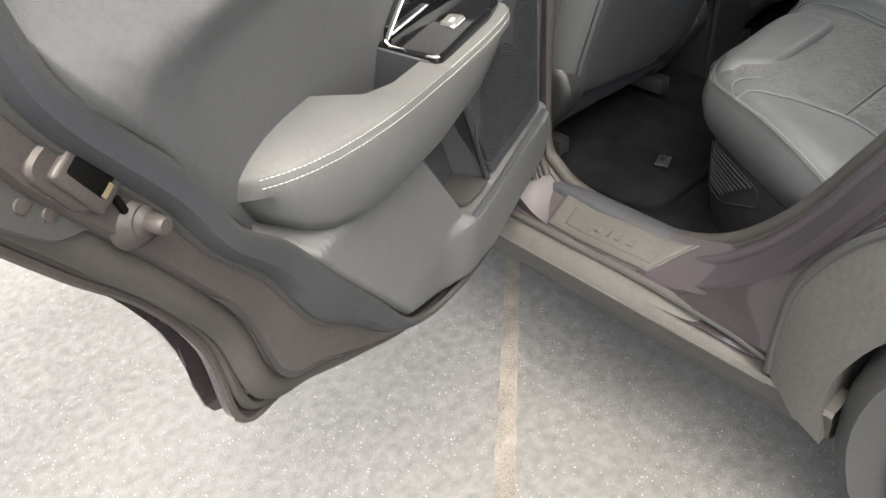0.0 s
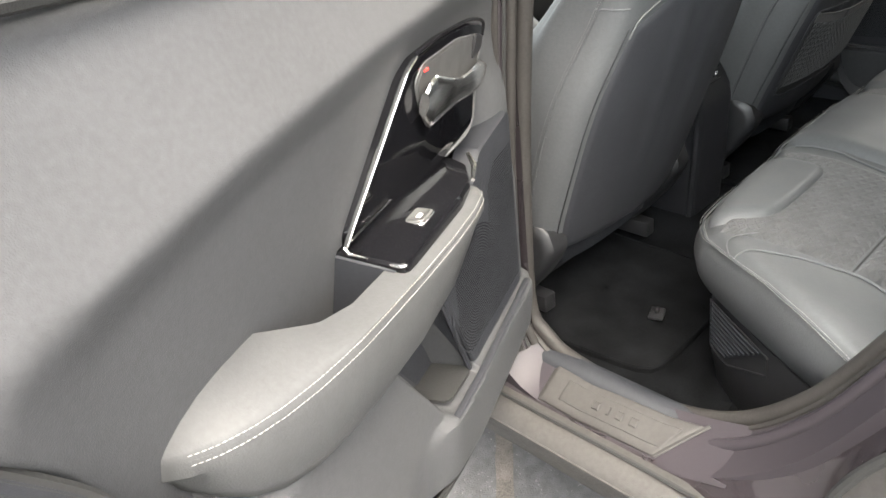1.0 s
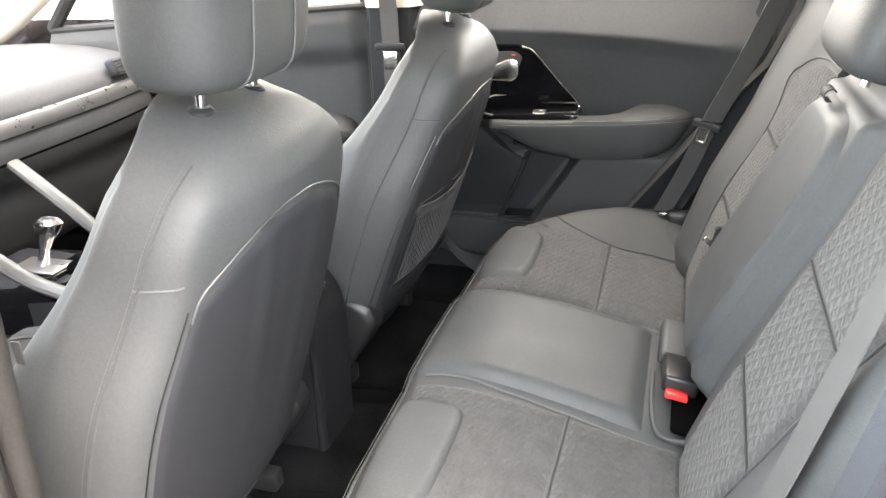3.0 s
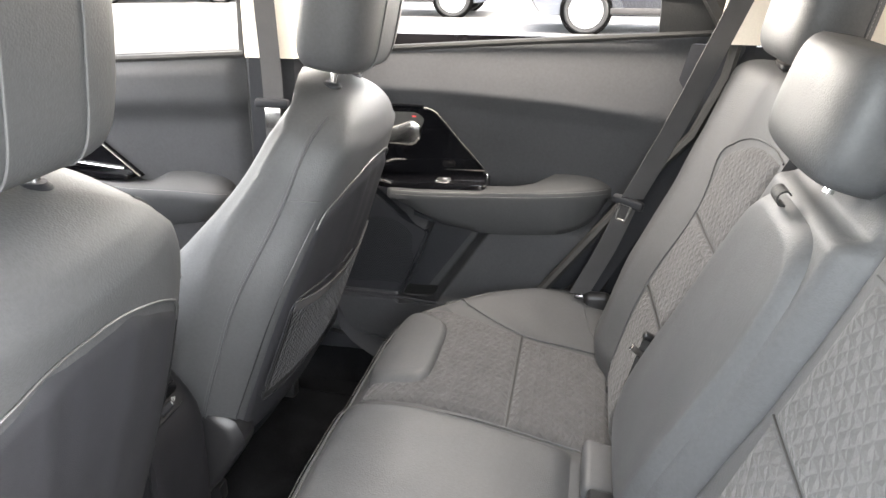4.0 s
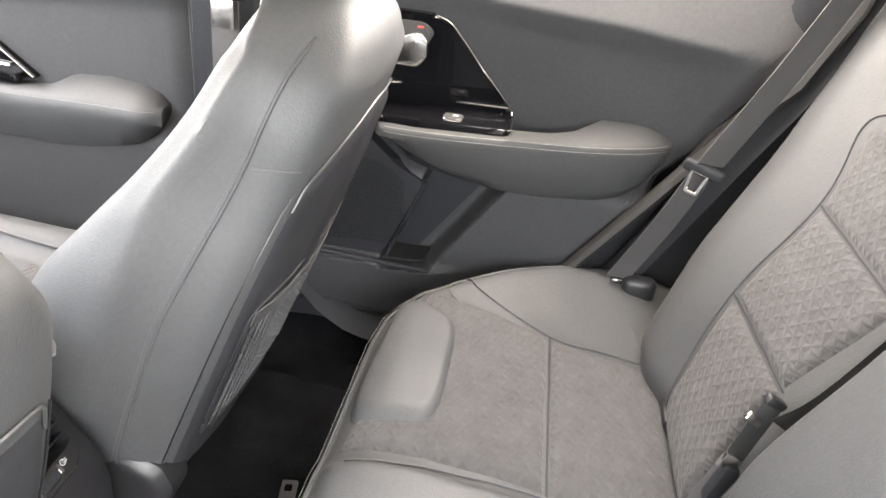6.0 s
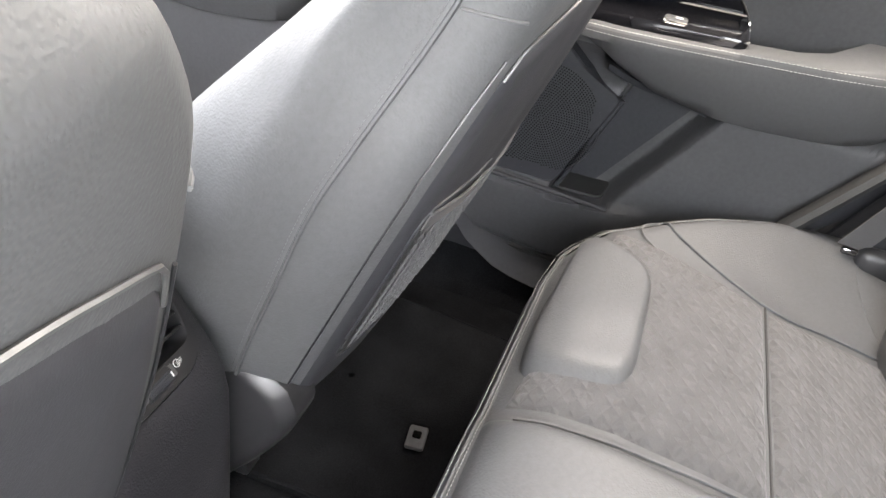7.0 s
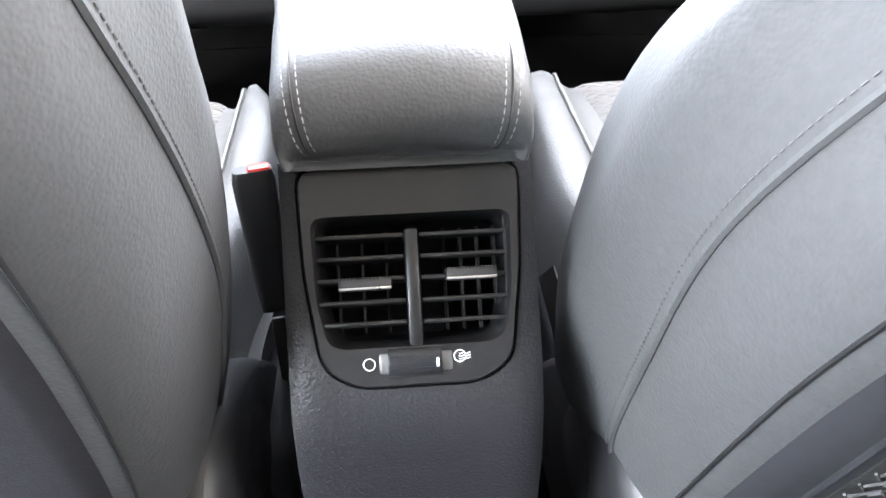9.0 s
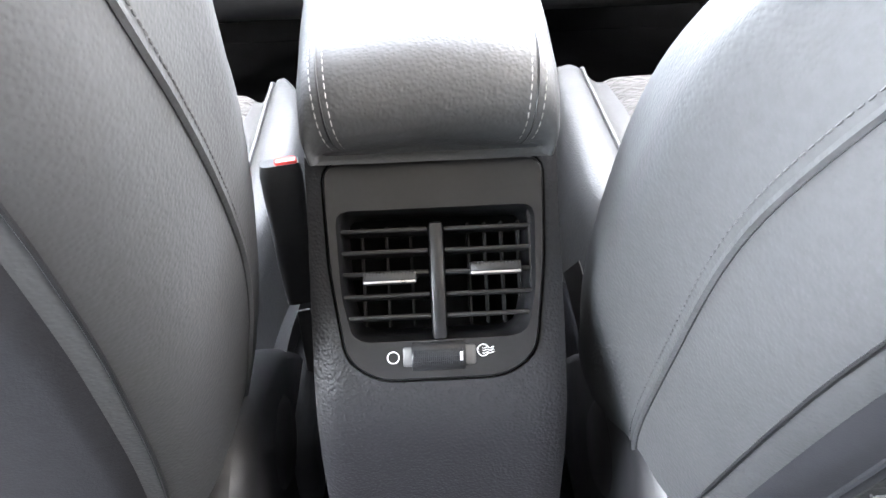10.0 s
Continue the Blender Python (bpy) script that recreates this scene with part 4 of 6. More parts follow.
    # darker plastic sheet paints the depth shade on the pocket's back wall
    part("pocket_wall_shade", recalc(grid(lambda u, v: (0.089, -0.318 + 0.063 * (0.667 - v) / 0.157 - 0.008 - (0.100 - 0.050 * (0.667 - v) / 0.157) * u, v), np.linspace(0, 1, 8), np.linspace(0.503, 0.690, 10))), HARD, d, "darker sheet painting the shade on the bottle pocket's back wall")
    part("pocket_edge", tube([(0.034, -0.318 + 0.063 * (0.667 - z) / 0.157 - 0.004, z) for z in np.linspace(0.667, 0.505, 16)], 0.004, 6), HARD, d)

    # belt seal, window frame and glass
    part("belt_seal", merge(tube([(0.050, y, belt_z(y) + 0.002) for y in np.linspace(0.01, -0.93, 24)], 0.007, 8), tube([(0.070, y, belt_z(y) + 0.001) for y in np.linspace(0.01, -0.93, 24)], 0.006, 8)), BLACK, d, "black rubber window seal")
    frame = spline([(0.062, 0.005, 1.06), (0.045, -0.02, 1.20), (0.010, -0.06, 1.36), (0.0, -0.12, 1.41), (0.0, -0.45, 1.42), (0.0, -0.68, 1.37), (0.015, -0.84, 1.25), (0.03, -0.93, 1.13)], 50)
    part("window_frame", tube(frame, 0.022, 8), BLACK, d)
    part("division_bar", recalc(slab([(-0.795, 1.108), (-0.925, 1.118), (-0.905, 1.175), (-0.84, 1.26), (-0.79, 1.30)], lambda a, b, dd: (0.058 - 0.25 * (b - 1.11) + dd, a, b), -0.008, 0.012)), BLACK, d)
    gl = [(q, y, z) for q, y, z in frame]
    low = [(0.064, y, belt_z(y) - 0.005) for q, y, z in frame]
    pane = part("window_pane", recalc(loft([low, gl], closed=False, caps=False)), GLASS, d, "clear window glass")
    pane.visible_shadow = False
    return d


RIGHT_X = 0.691
rear_door("rear_door", pose(RIGHT_X, 0, 0), False, "closed grey rear car door with leather armrest")
turn = Matrix(((0.387, 0.922, 0, -0.764), (-0.922, 0.387, 0, -0.192), (0, 0, 1, 0.037), (0, 0, 0, 1)))
rear_door("rear_door", turn, True, "open grey rear car door with leather armrest")


# ---- front doors, closed ----
def front_door(sx, label):
    d = thing("front_door", (0, 0, 0), label, "car door", "front doors", m=pose(sx * RIGHT_X, 0, 0))
    if sx < 0:
        MIRROR.add(d.name)
    bz = lambda y: 1.052 - 0.060 * (y - 0.10)

    def trim(u, v):
        z = 0.36 + (bz(u) - 0.36) * v
        q = 0.062 - 0.030 * smooth(0.90, 0.96, z + 0.05 * (u - 0.1)) + 0.014 * smooth(bz(u) - 0.03, bz(u), z)
        q = q if z > 0.72 else 0.062 - 0.028 * smooth(0.72, 0.66, z)
        return q + 0.02 * smooth(0.14, 0.10, u), u, z
    panel = part("trim_panel", recalc(thick(grid(trim, np.linspace(0.10, 1.12, 60), np.linspace(0, 1, 50)), -0.004)), SOFT, d)
    part("edge_gap", tube([(0.06, 0.098, z) for z in np.linspace(0.40, 1.05, 10)], 0.010, 6), BLACK, d)
    AY = [0.155, 0.17, 0.20, 0.26, 0.33, 0.38, 0.60, 0.80, 0.90]
    TOP = [0.735, 0.752, 0.765, 0.772, 0.768, 0.742, 0.745, 0.765, 0.775]
    EDGE = [0.730, 0.735, 0.737, 0.739, 0.739, 0.738, 0.742, 0.756, 0.765]
    LOW = [0.715, 0.680, 0.655, 0.640, 0.632, 0.630, 0.640, 0.690, 0.740]
    rings = []
    for y in np.linspace(0.155, 0.90, 50):
        t, e, l = (tab(y, AY, c) for c in (TOP, EDGE, LOW))
        o = 0.02 * smooth(0.19, 0.155, y)
        rings.append([(0.085, y, t), (0.055, y, t), (0.030 + o, y, (t + e) / 2 + 0.004), (0.010 + o, y, e + 0.005), (0.001 + o, y, e - 0.004), (0.001 + o, y, e - 0.025), (0.010 + o, y, (e + l) / 2), (0.030, y, l + 0.01), (0.085, y, l)])
    rest = part("armrest", recalc(loft(rings)), LEATHER, d, "grey leather armrest", 50)
    part("stitching", stitches([(0.0015 + 0.02 * smooth(0.19, 0.155, y), y, tab(y, AY, EDGE) - 0.001) for y in np.linspace(0.165, 0.88, 40)]), THREAD, rest)
    P = rounded([(0.395, 0.752), (0.47, 0.765), (0.80, 0.795), (0.86, 0.90), (0.62, 0.905), (0.56, 0.885)], 0.012)
    place = lambda a, b, dq: (0.048 - dq, a, b)
    hp = part("handle_panel", recalc(slab(P, place, -0.03, 0.004, 0.003)), GLOSS, d)
    part("chrome_strip", tube([place(a, b, 0.006) for a, b in spline([(0.40, 0.757), (0.48, 0.825), (0.555, 0.885), (0.62, 0.905)], 20)], 0.004, 8, 0.6), CHROME, hp)
    part("chrome_strip", tube([place(a, b, 0.008) for a, b in spline([(0.44, 0.775), (0.60, 0.788), (0.80, 0.805)], 20)], 0.005, 8, 0.7), CHROME, hp)
    part("switch_shelf", recalc(slab(rounded([(0.42, 0.06), (0.42, 0.02), (0.78, 0.015), (0.80, 0.06)], 0.01), lambda a, b, dd: (b, a, 0.752 + 0.03 * (a - 0.42) + dd), 0, 0.012, 0.003)), GLOSS, d)
    part("pull_lever", recalc(box(place(0.71, 0.866, 0.008), (0.014, 0.11, 0.028), 0.007, 3)), CHROME, d)
    part("belt_seal", merge(tube([(0.048, y, bz(y) + 0.004) for y in np.linspace(0.10, 1.12, 20)], 0.009, 8), tube([(0.075, y, bz(y) + 0.006) for y in np.linspace(0.10, 1.12, 20)], 0.008, 8)), BLACK, d)
    frame = spline([(0.064, 0.10, 1.05), (0.045, 0.085, 1.20), (0.0, 0.06, 1.40), (0.0, 0.40, 1.41), (0.0, 0.66, 1.36), (0.03, 0.90, 1.20), (0.06, 1.12, 1.0)], 40)
    part("window_frame", tube(frame, 0.02, 8), BLACK, d)
    pane = part("window_pane", recalc(loft([[(0.064, y, bz(y) - 0.005) for q, y, z in frame], frame], closed=False, caps=False)), GLASS, d)
    pane.visible_shadow = False
    part("outer_skin", recalc(thick(grid(lambda u, v: (0.15 + 0.035 * math.sin(3.1 * v), u, 0.34 + (bz(u) - 0.34) * v), np.linspace(-0.02, 1.12, 12), np.linspace(0, 1, 12)), 0.003)), PAINT, d)
    return d


front_door(1, "closed grey front passenger door with leather armrest")
front_door(-1, "closed grey front door beside the driver's seat")


# ---- rear bench ----
bench = thing("rear_bench", (0, -0.5, 0.42), "charcoal leather rear bench with grey cloth inserts", "bench seat")
CY = [-0.84, -0.80, -0.73, -0.65, -0.57, -0.50, -0.42, -0.36, -0.32, -0.28]
CZ = [0.470, 0.480, 0.497, 0.517, 0.538, 0.553, 0.566, 0.566, 0.560, 0.552]


def bench_top(x, y):
    """Height of the cushion."""
    z = tab(y, CY, CZ)
    z += 0.045 * smooth(0.50, 0.72, abs(x)) * smooth(-0.30, -0.50, y)
    z += 0.012 * smooth(0.175, 0.125, abs(x))
    z -= 0.020 * math.exp(-max(0.0, front_y(x) - y) / 0.018)
    z -= 0.05 * smooth(0.715, 0.75, abs(x)) ** 2
    z += 0.002 * noise.noise((x * 14, y * 14, 5))
    return z


def bench_pt(x, y):
    y = min(y, front_y(x) - 0.004)
    return (x, y, bench_top(x, y))


def bench_skin(x, v):
    yf = front_y(x)
    if v < 0.4:
        t = v / 0.4
        zt = bench_top(x, yf)
        z = 0.415 + (zt - 0.415) * t
        y = yf + 0.004 + 0.020 * math.sin(math.pi * min(1, t * 1.05)) - 0.050 * (1 - t) ** 2
        return (x * (1 - 0.03 * (1 - t) ** 2), y, z)
    t = (v - 0.4) / 0.6
    y = yf + (-0.85 - yf) * t ** 1.25
    return bench_pt(x, y)


xs = list(np.linspace(-0.745, 0.745, 150))
cover = part("cushion_cover", recalc(thick(flip(grid(bench_skin, xs, np.r_[np.linspace(0, 0.4, 16), np.linspace(0.41, 1, 60)])), 0.02)), LEATHER, bench, "", 60)
part("cushion_piping", tube([Vector(bench_pt(x, front_y(x))) + Vector((0, 0.004, 0.001)) for x in np.linspace(-0.735, 0.735, 160)], 0.0016, 6), LEATHER, cover)
for k in (-0.0035, 0.005):
    part("stitching", stitches([Vector(bench_pt(x, front_y(x) - 0.001)) + Vector((0, 0.0055 - k, 0.0022 + k * 0.25)) for x in np.linspace(-0.73, 0.73, 160)], 0.0050, 0.0034, 0.00045), THREAD, cover)


def quad(a, b, c, d):
    """Maps the unit square onto a four-cornered patch."""
    def fn(s, t):
        p = Vector(a).lerp(Vector(b), s)
        q = Vector(d).lerp(Vector(c), s)
        return tuple(p.lerp(q, t))
    return fn


def rounded_quad(a, b, c, d, r=0.25):
    """The same with rounded corners."""
    base = quad(a, b, c, d)
    def fn(s, t):
        x, y = 2 * s - 1, 2 * t - 1
        k = max(abs(x), abs(y))
        if k < 1e-6:
            return base(s, t)
        n = 5.0
        e = k / (abs(x) ** n + abs(y) ** n) ** (1 / n)
        return base((x * e + 1) / 2, (y * e + 1) / 2)
    return fn


for sx in (-1, 1):
    m = lambda *p: [(sx * x, y) for x, y in p]
    part("cloth_insert", pillow(bench_pt, quad(*m((0.165, -0.312), (0.540, -0.368), (0.498, -0.5665), (0.172, -0.5705))), 44, 26, 0.006, 0.07, 0.004), CLOTH, cover, "embossed grey cloth insert")
    part("cross_seam", tube(on(bench_pt, m((0.172, -0.571), (0.335, -0.569), (0.498, -0.567)), 0.0004, 30), 0.0017, 6), BLACK, cover)
    part("cloth_insert", pillow(bench_pt, quad(*m((0.172, -0.5715), (0.498, -0.5675), (0.512, -0.745), (0.160, -0.745))), 34, 22, 0.006, 0.08, 0.004), CLOTH, cover, "embossed grey cloth insert")
    part("thigh_pad", pillow(bench_pt, rounded_quad(*m((0.206, -0.307), (0.530, -0.331), (0.462, -0.428), (0.222, -0.430)), 0.25), 40, 26, 0.017, 0.12, 0.003), LEATHER, cover, "raised smooth leather pad")
    part("valley_seam", tube(on(bench_pt, m((0.150, -0.330), (0.153, -0.40), (0.163, -0.48), (0.170, -0.570), (0.174, -0.66), (0.176, -0.735)), 0.0012), 0.0020, 6), DTHREAD, cover)
    part("pad_seam", tube(on(bench_pt, m((0.215, -0.437), (0.30, -0.448), (0.46, -0.450), (0.545, -0.400), (0.592, -0.422)), 0.004), 0.0012, 6), DTHREAD, cover)
    part("side_seam", tube(on(bench_pt, m((0.590, -0.425), (0.555, -0.455), (0.502, -0.562), (0.510, -0.65), (0.520, -0.745)), 0.0015), 0.0022, 6), LEATHER, cover)
    part("cross_seam", tube(on(bench_pt, m((0.52, -0.735), (0.60, -0.700), (0.66, -0.69), (0.71, -0.71)), 0.0005), 0.0012, 6), LEATHER, cover)
part("middle_panel", pillow(bench_pt, lambda s, t: ((-0.150 + 0.300 * s) * (1 + 0.06 * t), -0.300 - 0.385 * t), 34, 34, 0.012, 0.10, 0.003), LEATHER, cover, "smooth leather middle seat panel")

# pocket, buckles between the cushions
def buckle(pos, rot, label, red=True):
    b = thing("belt_buckle", pos, label, "seat belt buckle", "rear belt buckles")
    m = Matrix.Translation(pos) @ rot
    part("buckle_case", moved(box((0, 0, 0), (0.056, 0.100, 0.030), 0.006, 3), m), DARK, b)
    if red:
        part("release_button", moved(box((0.004, 0.058, -0.010), (0.036, 0.020, 0.012), 0.003, 2), m), RED, b, "red release button")
    part("stalk", moved(box((0, -0.060, -0.008), (0.030, 0.03, 0.005), 0.002, 2), m), BELT, b)
    return b


buckle((-0.030, -0.733, 0.548), pose(0, 0, 0, 8, -10, 90), "black seat belt buckle with red button lying on the bench")
pouch = thing("buckle_pocket", (0.04, -0.735, 0.52), "charcoal leather buckle pocket flap in the bench", "pocket flap")
part("flap", box((0.084, -0.733, 0.536), (0.116, 0.074, 0.030), 0.010, 3, pose(0, 0, 0, 14, -4, 0)), LEATHER, pouch)
# solid black block paints the shade of the pocket's mouth
part("pocket_mouth_shade", box((-0.085, -0.752, 0.524), (0.15, 0.060, 0.014), 0.006, 3, pose(0, 0, 0, 12, 0, 0)), HOLLOW_SHADE, pouch)
part("pocket_rim", tube(spline([(0.0, -0.690, 0.528), (-0.09, -0.692, 0.528), (-0.165, -0.705, 0.524), (-0.175, -0.745, 0.522), (-0.165, -0.785, 0.530)], 24), 0.004, 8), LEATHER, pouch)

# ---- backrest: surface over x and height h along it ----
B0, BU, BN = Vector((0, -0.728, 0.49)), Vector((0, -0.381, 0.924)), Vector((0, 0.924, 0.381))


def back_f(x, h):
    a = abs(x)
    e0 = 0.525 + 0.17 * (h - 0.134)
    side = 0.035 * smooth(e0 - 0.11, e0 - 0.01, a) - 0.14 * smooth(e0 + 0.005, e0 + 0.12, a) ** 2
    dip = -0.016 * math.exp(-((a - 0.162) / 0.012) ** 2)
    low = -0.035 * smooth(0.06, -0.03, h) + 0.012 * math.exp(-((h - 0.2) / 0.14) ** 2)
    mid = (0.024 * smooth(0.565, 0.545, h) - 0.075 * smooth(0.125, 0.085, h)) * smooth(0.165, 0.135, a)
    topr = -0.10 * smooth(0.60, 0.70, h) ** 2
    return side + dip + low + mid + topr + 0.0015 * noise.noise((x * 12, h * 12, 9))


def back_top(x):
    return 0.672 - 0.05 * smooth(0.22, 0.10, abs(x)) - 0.10 * smooth(0.50, 0.70, abs(x)) ** 1.5


def back_pt(x, h):
    p = B0 + BU * h + BN * back_f(x, h)
    return (x, p.y, p.z)


def back_skin(x, v):
    return back_pt(x, -0.03 + (back_top(x) + 0.03) * v)


back = part("backrest_cover", recalc(thick(flip(grid(back_skin, np.linspace(-0.70, 0.70, 170), np.linspace(0, 1, 80))), 0.09)), LEATHER, bench, "", 60)
for sx in (-1, 1):
    m = lambda *p: [(sx * x, h) for x, h in p]
    part("cloth_insert", pillow(back_pt, quad(*m((0.215, 0.005), (0.400, 0.005), (0.447, 0.2165), (0.222, 0.2330))), 30, 20, 0.006, 0.09, 0.004, -1), CLOTH, back, "embossed grey cloth insert")
    part("cloth_insert", pillow(back_pt, quad(*m((0.222, 0.2340), (0.447, 0.2175), (0.456, 0.3765), (0.196, 0.3830))), 30, 20, 0.006, 0.09, 0.004, -1), CLOTH, back, "embossed grey cloth insert")
    part("cross_seam", tube(on(back_pt, m((0.222, 0.2335), (0.335, 0.2255), (0.447, 0.217)), 0.0004, 30, -1), 0.0014, 6), BLACK, back)
    part("cross_seam", tube(on(back_pt, m((0.196, 0.3835), (0.33, 0.3805), (0.456, 0.377)), 0.0004, 30, -1), 0.0014, 6), BLACK, back)

    def arch(s, t):
        x = 0.196 + (0.260 + 0.042 * t) * s
        base = 0.384 - 0.0065 * s
        top = 0.478 + 0.072 * (1 - s ** 3)
        return sx * x, base + (top - base) * t
    part("cloth_insert", pillow(back_pt, arch, 32, 22, 0.005, 0.09, 0.003, -1), CLOTH, back, "embossed grey cloth insert")
    part("shoulder_seam", tube(on(back_pt, m((0.403, 0.0), (0.450, 0.215), (0.461, 0.377), (0.503, 0.476), (0.478, 0.512), (0.40, 0.541), (0.28, 0.556), (0.196, 0.552)), 0.001, 90, -1), 0.0018, 6), LEATHER, back)
    part("top_stitching", stitches(on(back_pt, m((0.296, 0.558), (0.290, 0.61), (0.284, 0.655)), 0.0015, 20, -1)), THREAD, back)
    part("belt_guide", box(back_pt(sx * 0.545, 0.655), (0.075, 0.022, 0.012), 0.005, 2), DARK, back)
    part("headrest_guide", box(back_pt(sx * 0.455, 0.664), (0.036, 0.026, 0.012), 0.005, 2), DARK, back)
    part("isofix_slot", box(Vector(back_pt(sx * 0.40, 0.02)) + Vector((0, 0.006, 0.004)), (0.05, 0.008, 0.016), 0.003, 2), DARK, back)
# folded middle armrest
part("folded_armrest", pillow(back_pt, rounded_quad((-0.142, 0.110), (0.142, 0.110), (0.134, 0.545), (-0.134, 0.545)), 40, 60, 0.016, 0.07, 0.004, -1), LEATHER, back, "folded leather centre armrest")
strap = Vector(back_pt(0.02, 0.55))
part("pull_strap", recalc(thick(grid(lambda u, v: strap + Vector((v, 0, 0)) + BN * u[0] + BU * u[1], spline([(0.016, 0.000), (0.022, 0.002), (0.027, -0.003), (0.027, -0.009), (0.022, -0.014), (0.016, -0.012)], 16), np.linspace(-0.016, 0.016, 4)), 0.002)), BLACK, back, "black fabric pull loop")


def headrest(parent_label, c, w, h, dep, lean, group, post=0.09, spread=0.11, guide=None):
    """A cushion on two chrome posts; c is its middle."""
    o = thing("headrest", (c[0], c[1], c[2] - h / 2 - post), parent_label, "headrest", group)
    m = Matrix.Translation(c) @ pose(0, 0, 0, lean)
    rings = []
    for k in np.linspace(-1, 1, 26):
        e = (1 - abs(k) ** 5.0) ** (1 / 3.4) if abs(k) < 1 else 0.0
        e = max(e, 0.10)
        wid = w / 2 * (0.90 + 0.10 * math.cos(k * 1.2)) * e ** 0.32
        dd = dep / 2 * e
        rings.append([(wid * abs(math.cos(a)) ** 0.55 * math.copysign(1, math.cos(a)),
                       dd * abs(math.sin(a)) ** 0.75 * math.copysign(1, math.sin(a)) + 0.012 * (abs(math.cos(a)) ** 4), k * h / 2) for a in np.linspace(0, 2 * math.pi, 40, endpoint=False)])
    cush = part("cushion", recalc(moved(loft(rings), m)), LEATHER, o, "", 60)
    mid = Vector(c)
    for j in (24, 36) if guide is None else ():
        edge = [m @ Vector(ring[j]) for ring in rings[1:-1]]
        edge = [q + (q - mid).normalized() * 0.0008 for q in edge]
        part("edge_seam", tube(edge, 0.0013, 6), DTHREAD, cush)
        inner = [m @ Vector(ring[j + (1 if j == 24 else -1)]) for ring in rings[1:-1]]
        rowp = [a + (b - a).normalized() * 0.005 + (a - mid).normalized() * 0.0008 for a, b in zip(edge, inner)]
        part("edge_stitching", stitches(rowp), THREAD, cush)
    for sxx in (-1, 1) if guide else ():
        xx = sxx * w * 0.17
        seam = [(xx, -dep / 2 * max(0.10, (1 - abs(k) ** 5.0) ** (1 / 3.4)) * 0.985 - 0.0015, k * h / 2) for k in np.linspace(-0.985, 0.985, 30)]
        part("seam", moved(tube(seam, 0.0014, 6), m), DTHREAD, cush)
    for sxx in (-1, 1):
        p = m @ Vector((sxx * spread / 2, 0.0, -h / 2 + 0.01))
        q = p + (m.to_3x3() @ Vector((0, 0, -post)))
        part("post", tube([p, (p + q) / 2, q], 0.0065, 12), CHROME, o, "chrome headrest post")
        if guide:
            gpos = q + (m.to_3x3() @ Vector((0, 0, guide)))
            gm = Matrix.Translation(gpos) @ pose(0, 0, 0, lean)
            part("post_collar", moved(merge(lathe([(0.001, 0.008), (0.011, 0.008), (0.016, 0.004), (0.018, -0.006), (0.018, -0.02)], 20)), gm), HARD, o)
    return o


headrest("charcoal leather rear headrest on the backrest", (0.372, -0.995, 1.190), 0.265, 0.165, 0.12, 12, "rear headrests", 0.010)
headrest("charcoal leather rear headrest on the backrest", (-0.372, -0.995, 1.190), 0.265, 0.165, 0.12, 12, "rear headrests", 0.010)
headrest("low charcoal leather middle headrest on the backrest", (0.012, -0.950, 1.112), 0.275, 0.145, 0.115, 16, "rear headrests", 0.02)


# ---- front seats ----
H_ = [-0.09, 0.0, 0.08, 0.20, 0.28, 0.35, 0.40, 0.45, 0.48, 0.505, 0.525, 0.542, 0.555, 0.563, 0.568]
A_ = [0.270, 0.295, 0.299, 0.296, 0.282, 0.252, 0.232, 0.217, 0.202, 0.185, 0.164, 0.139, 0.112, 0.085, 0.048]
D_H = [-0.09, 0.0, 0.10, 0.20, 0.283, 0.363, 0.43, 0.49, 0.53, 0.555, 0.568]
D_V = [0.19, 0.22, 0.225, 0.212, 0.180, 0.150, 0.132, 0.124, 0.118, 0.110, 0.097]
R_H = [-0.09, -0.05, 0.0, 0.47, 0.51, 0.537, 0.555, 0.563, 0.568]
R_V = [0.022, 0.004, 0.0, 0.0, 0.006, 0.018, 0.036, 0.050, 0.064]
PXR = [0, 0.10, 0.150, 0.180, 0.198, 0.209, 0.217, 0.224, 0.234, 0.245]
PF = [-0.026, -0.020, -0.012, -0.005, 0.002, 0.014, 0.036, 0.062, 0.092, 0.118]
PXS = [0, 0.10, 0.150, 0.180, 0.205, 0.222, 0.232, 0.237, 0.241, 0.245]
SLIM_H = [-0.1, 0.0, 0.1, 0.2, 0.28, 0.36, 0.42, 0.5, 0.6]
SLIM_V = [0.75, 0.785, 0.85, 0.905, 0.97, 1.09, 1.155, 1.15, 1.08]
H_, A_ = smoothed(H_, A_)
D_H, D_V = smoothed(D_H, D_V)
R_H, R_V = smoothed(R_H, R_V)
SLIM_H, SLIM_V = smoothed(SLIM_H, SLIM_V)


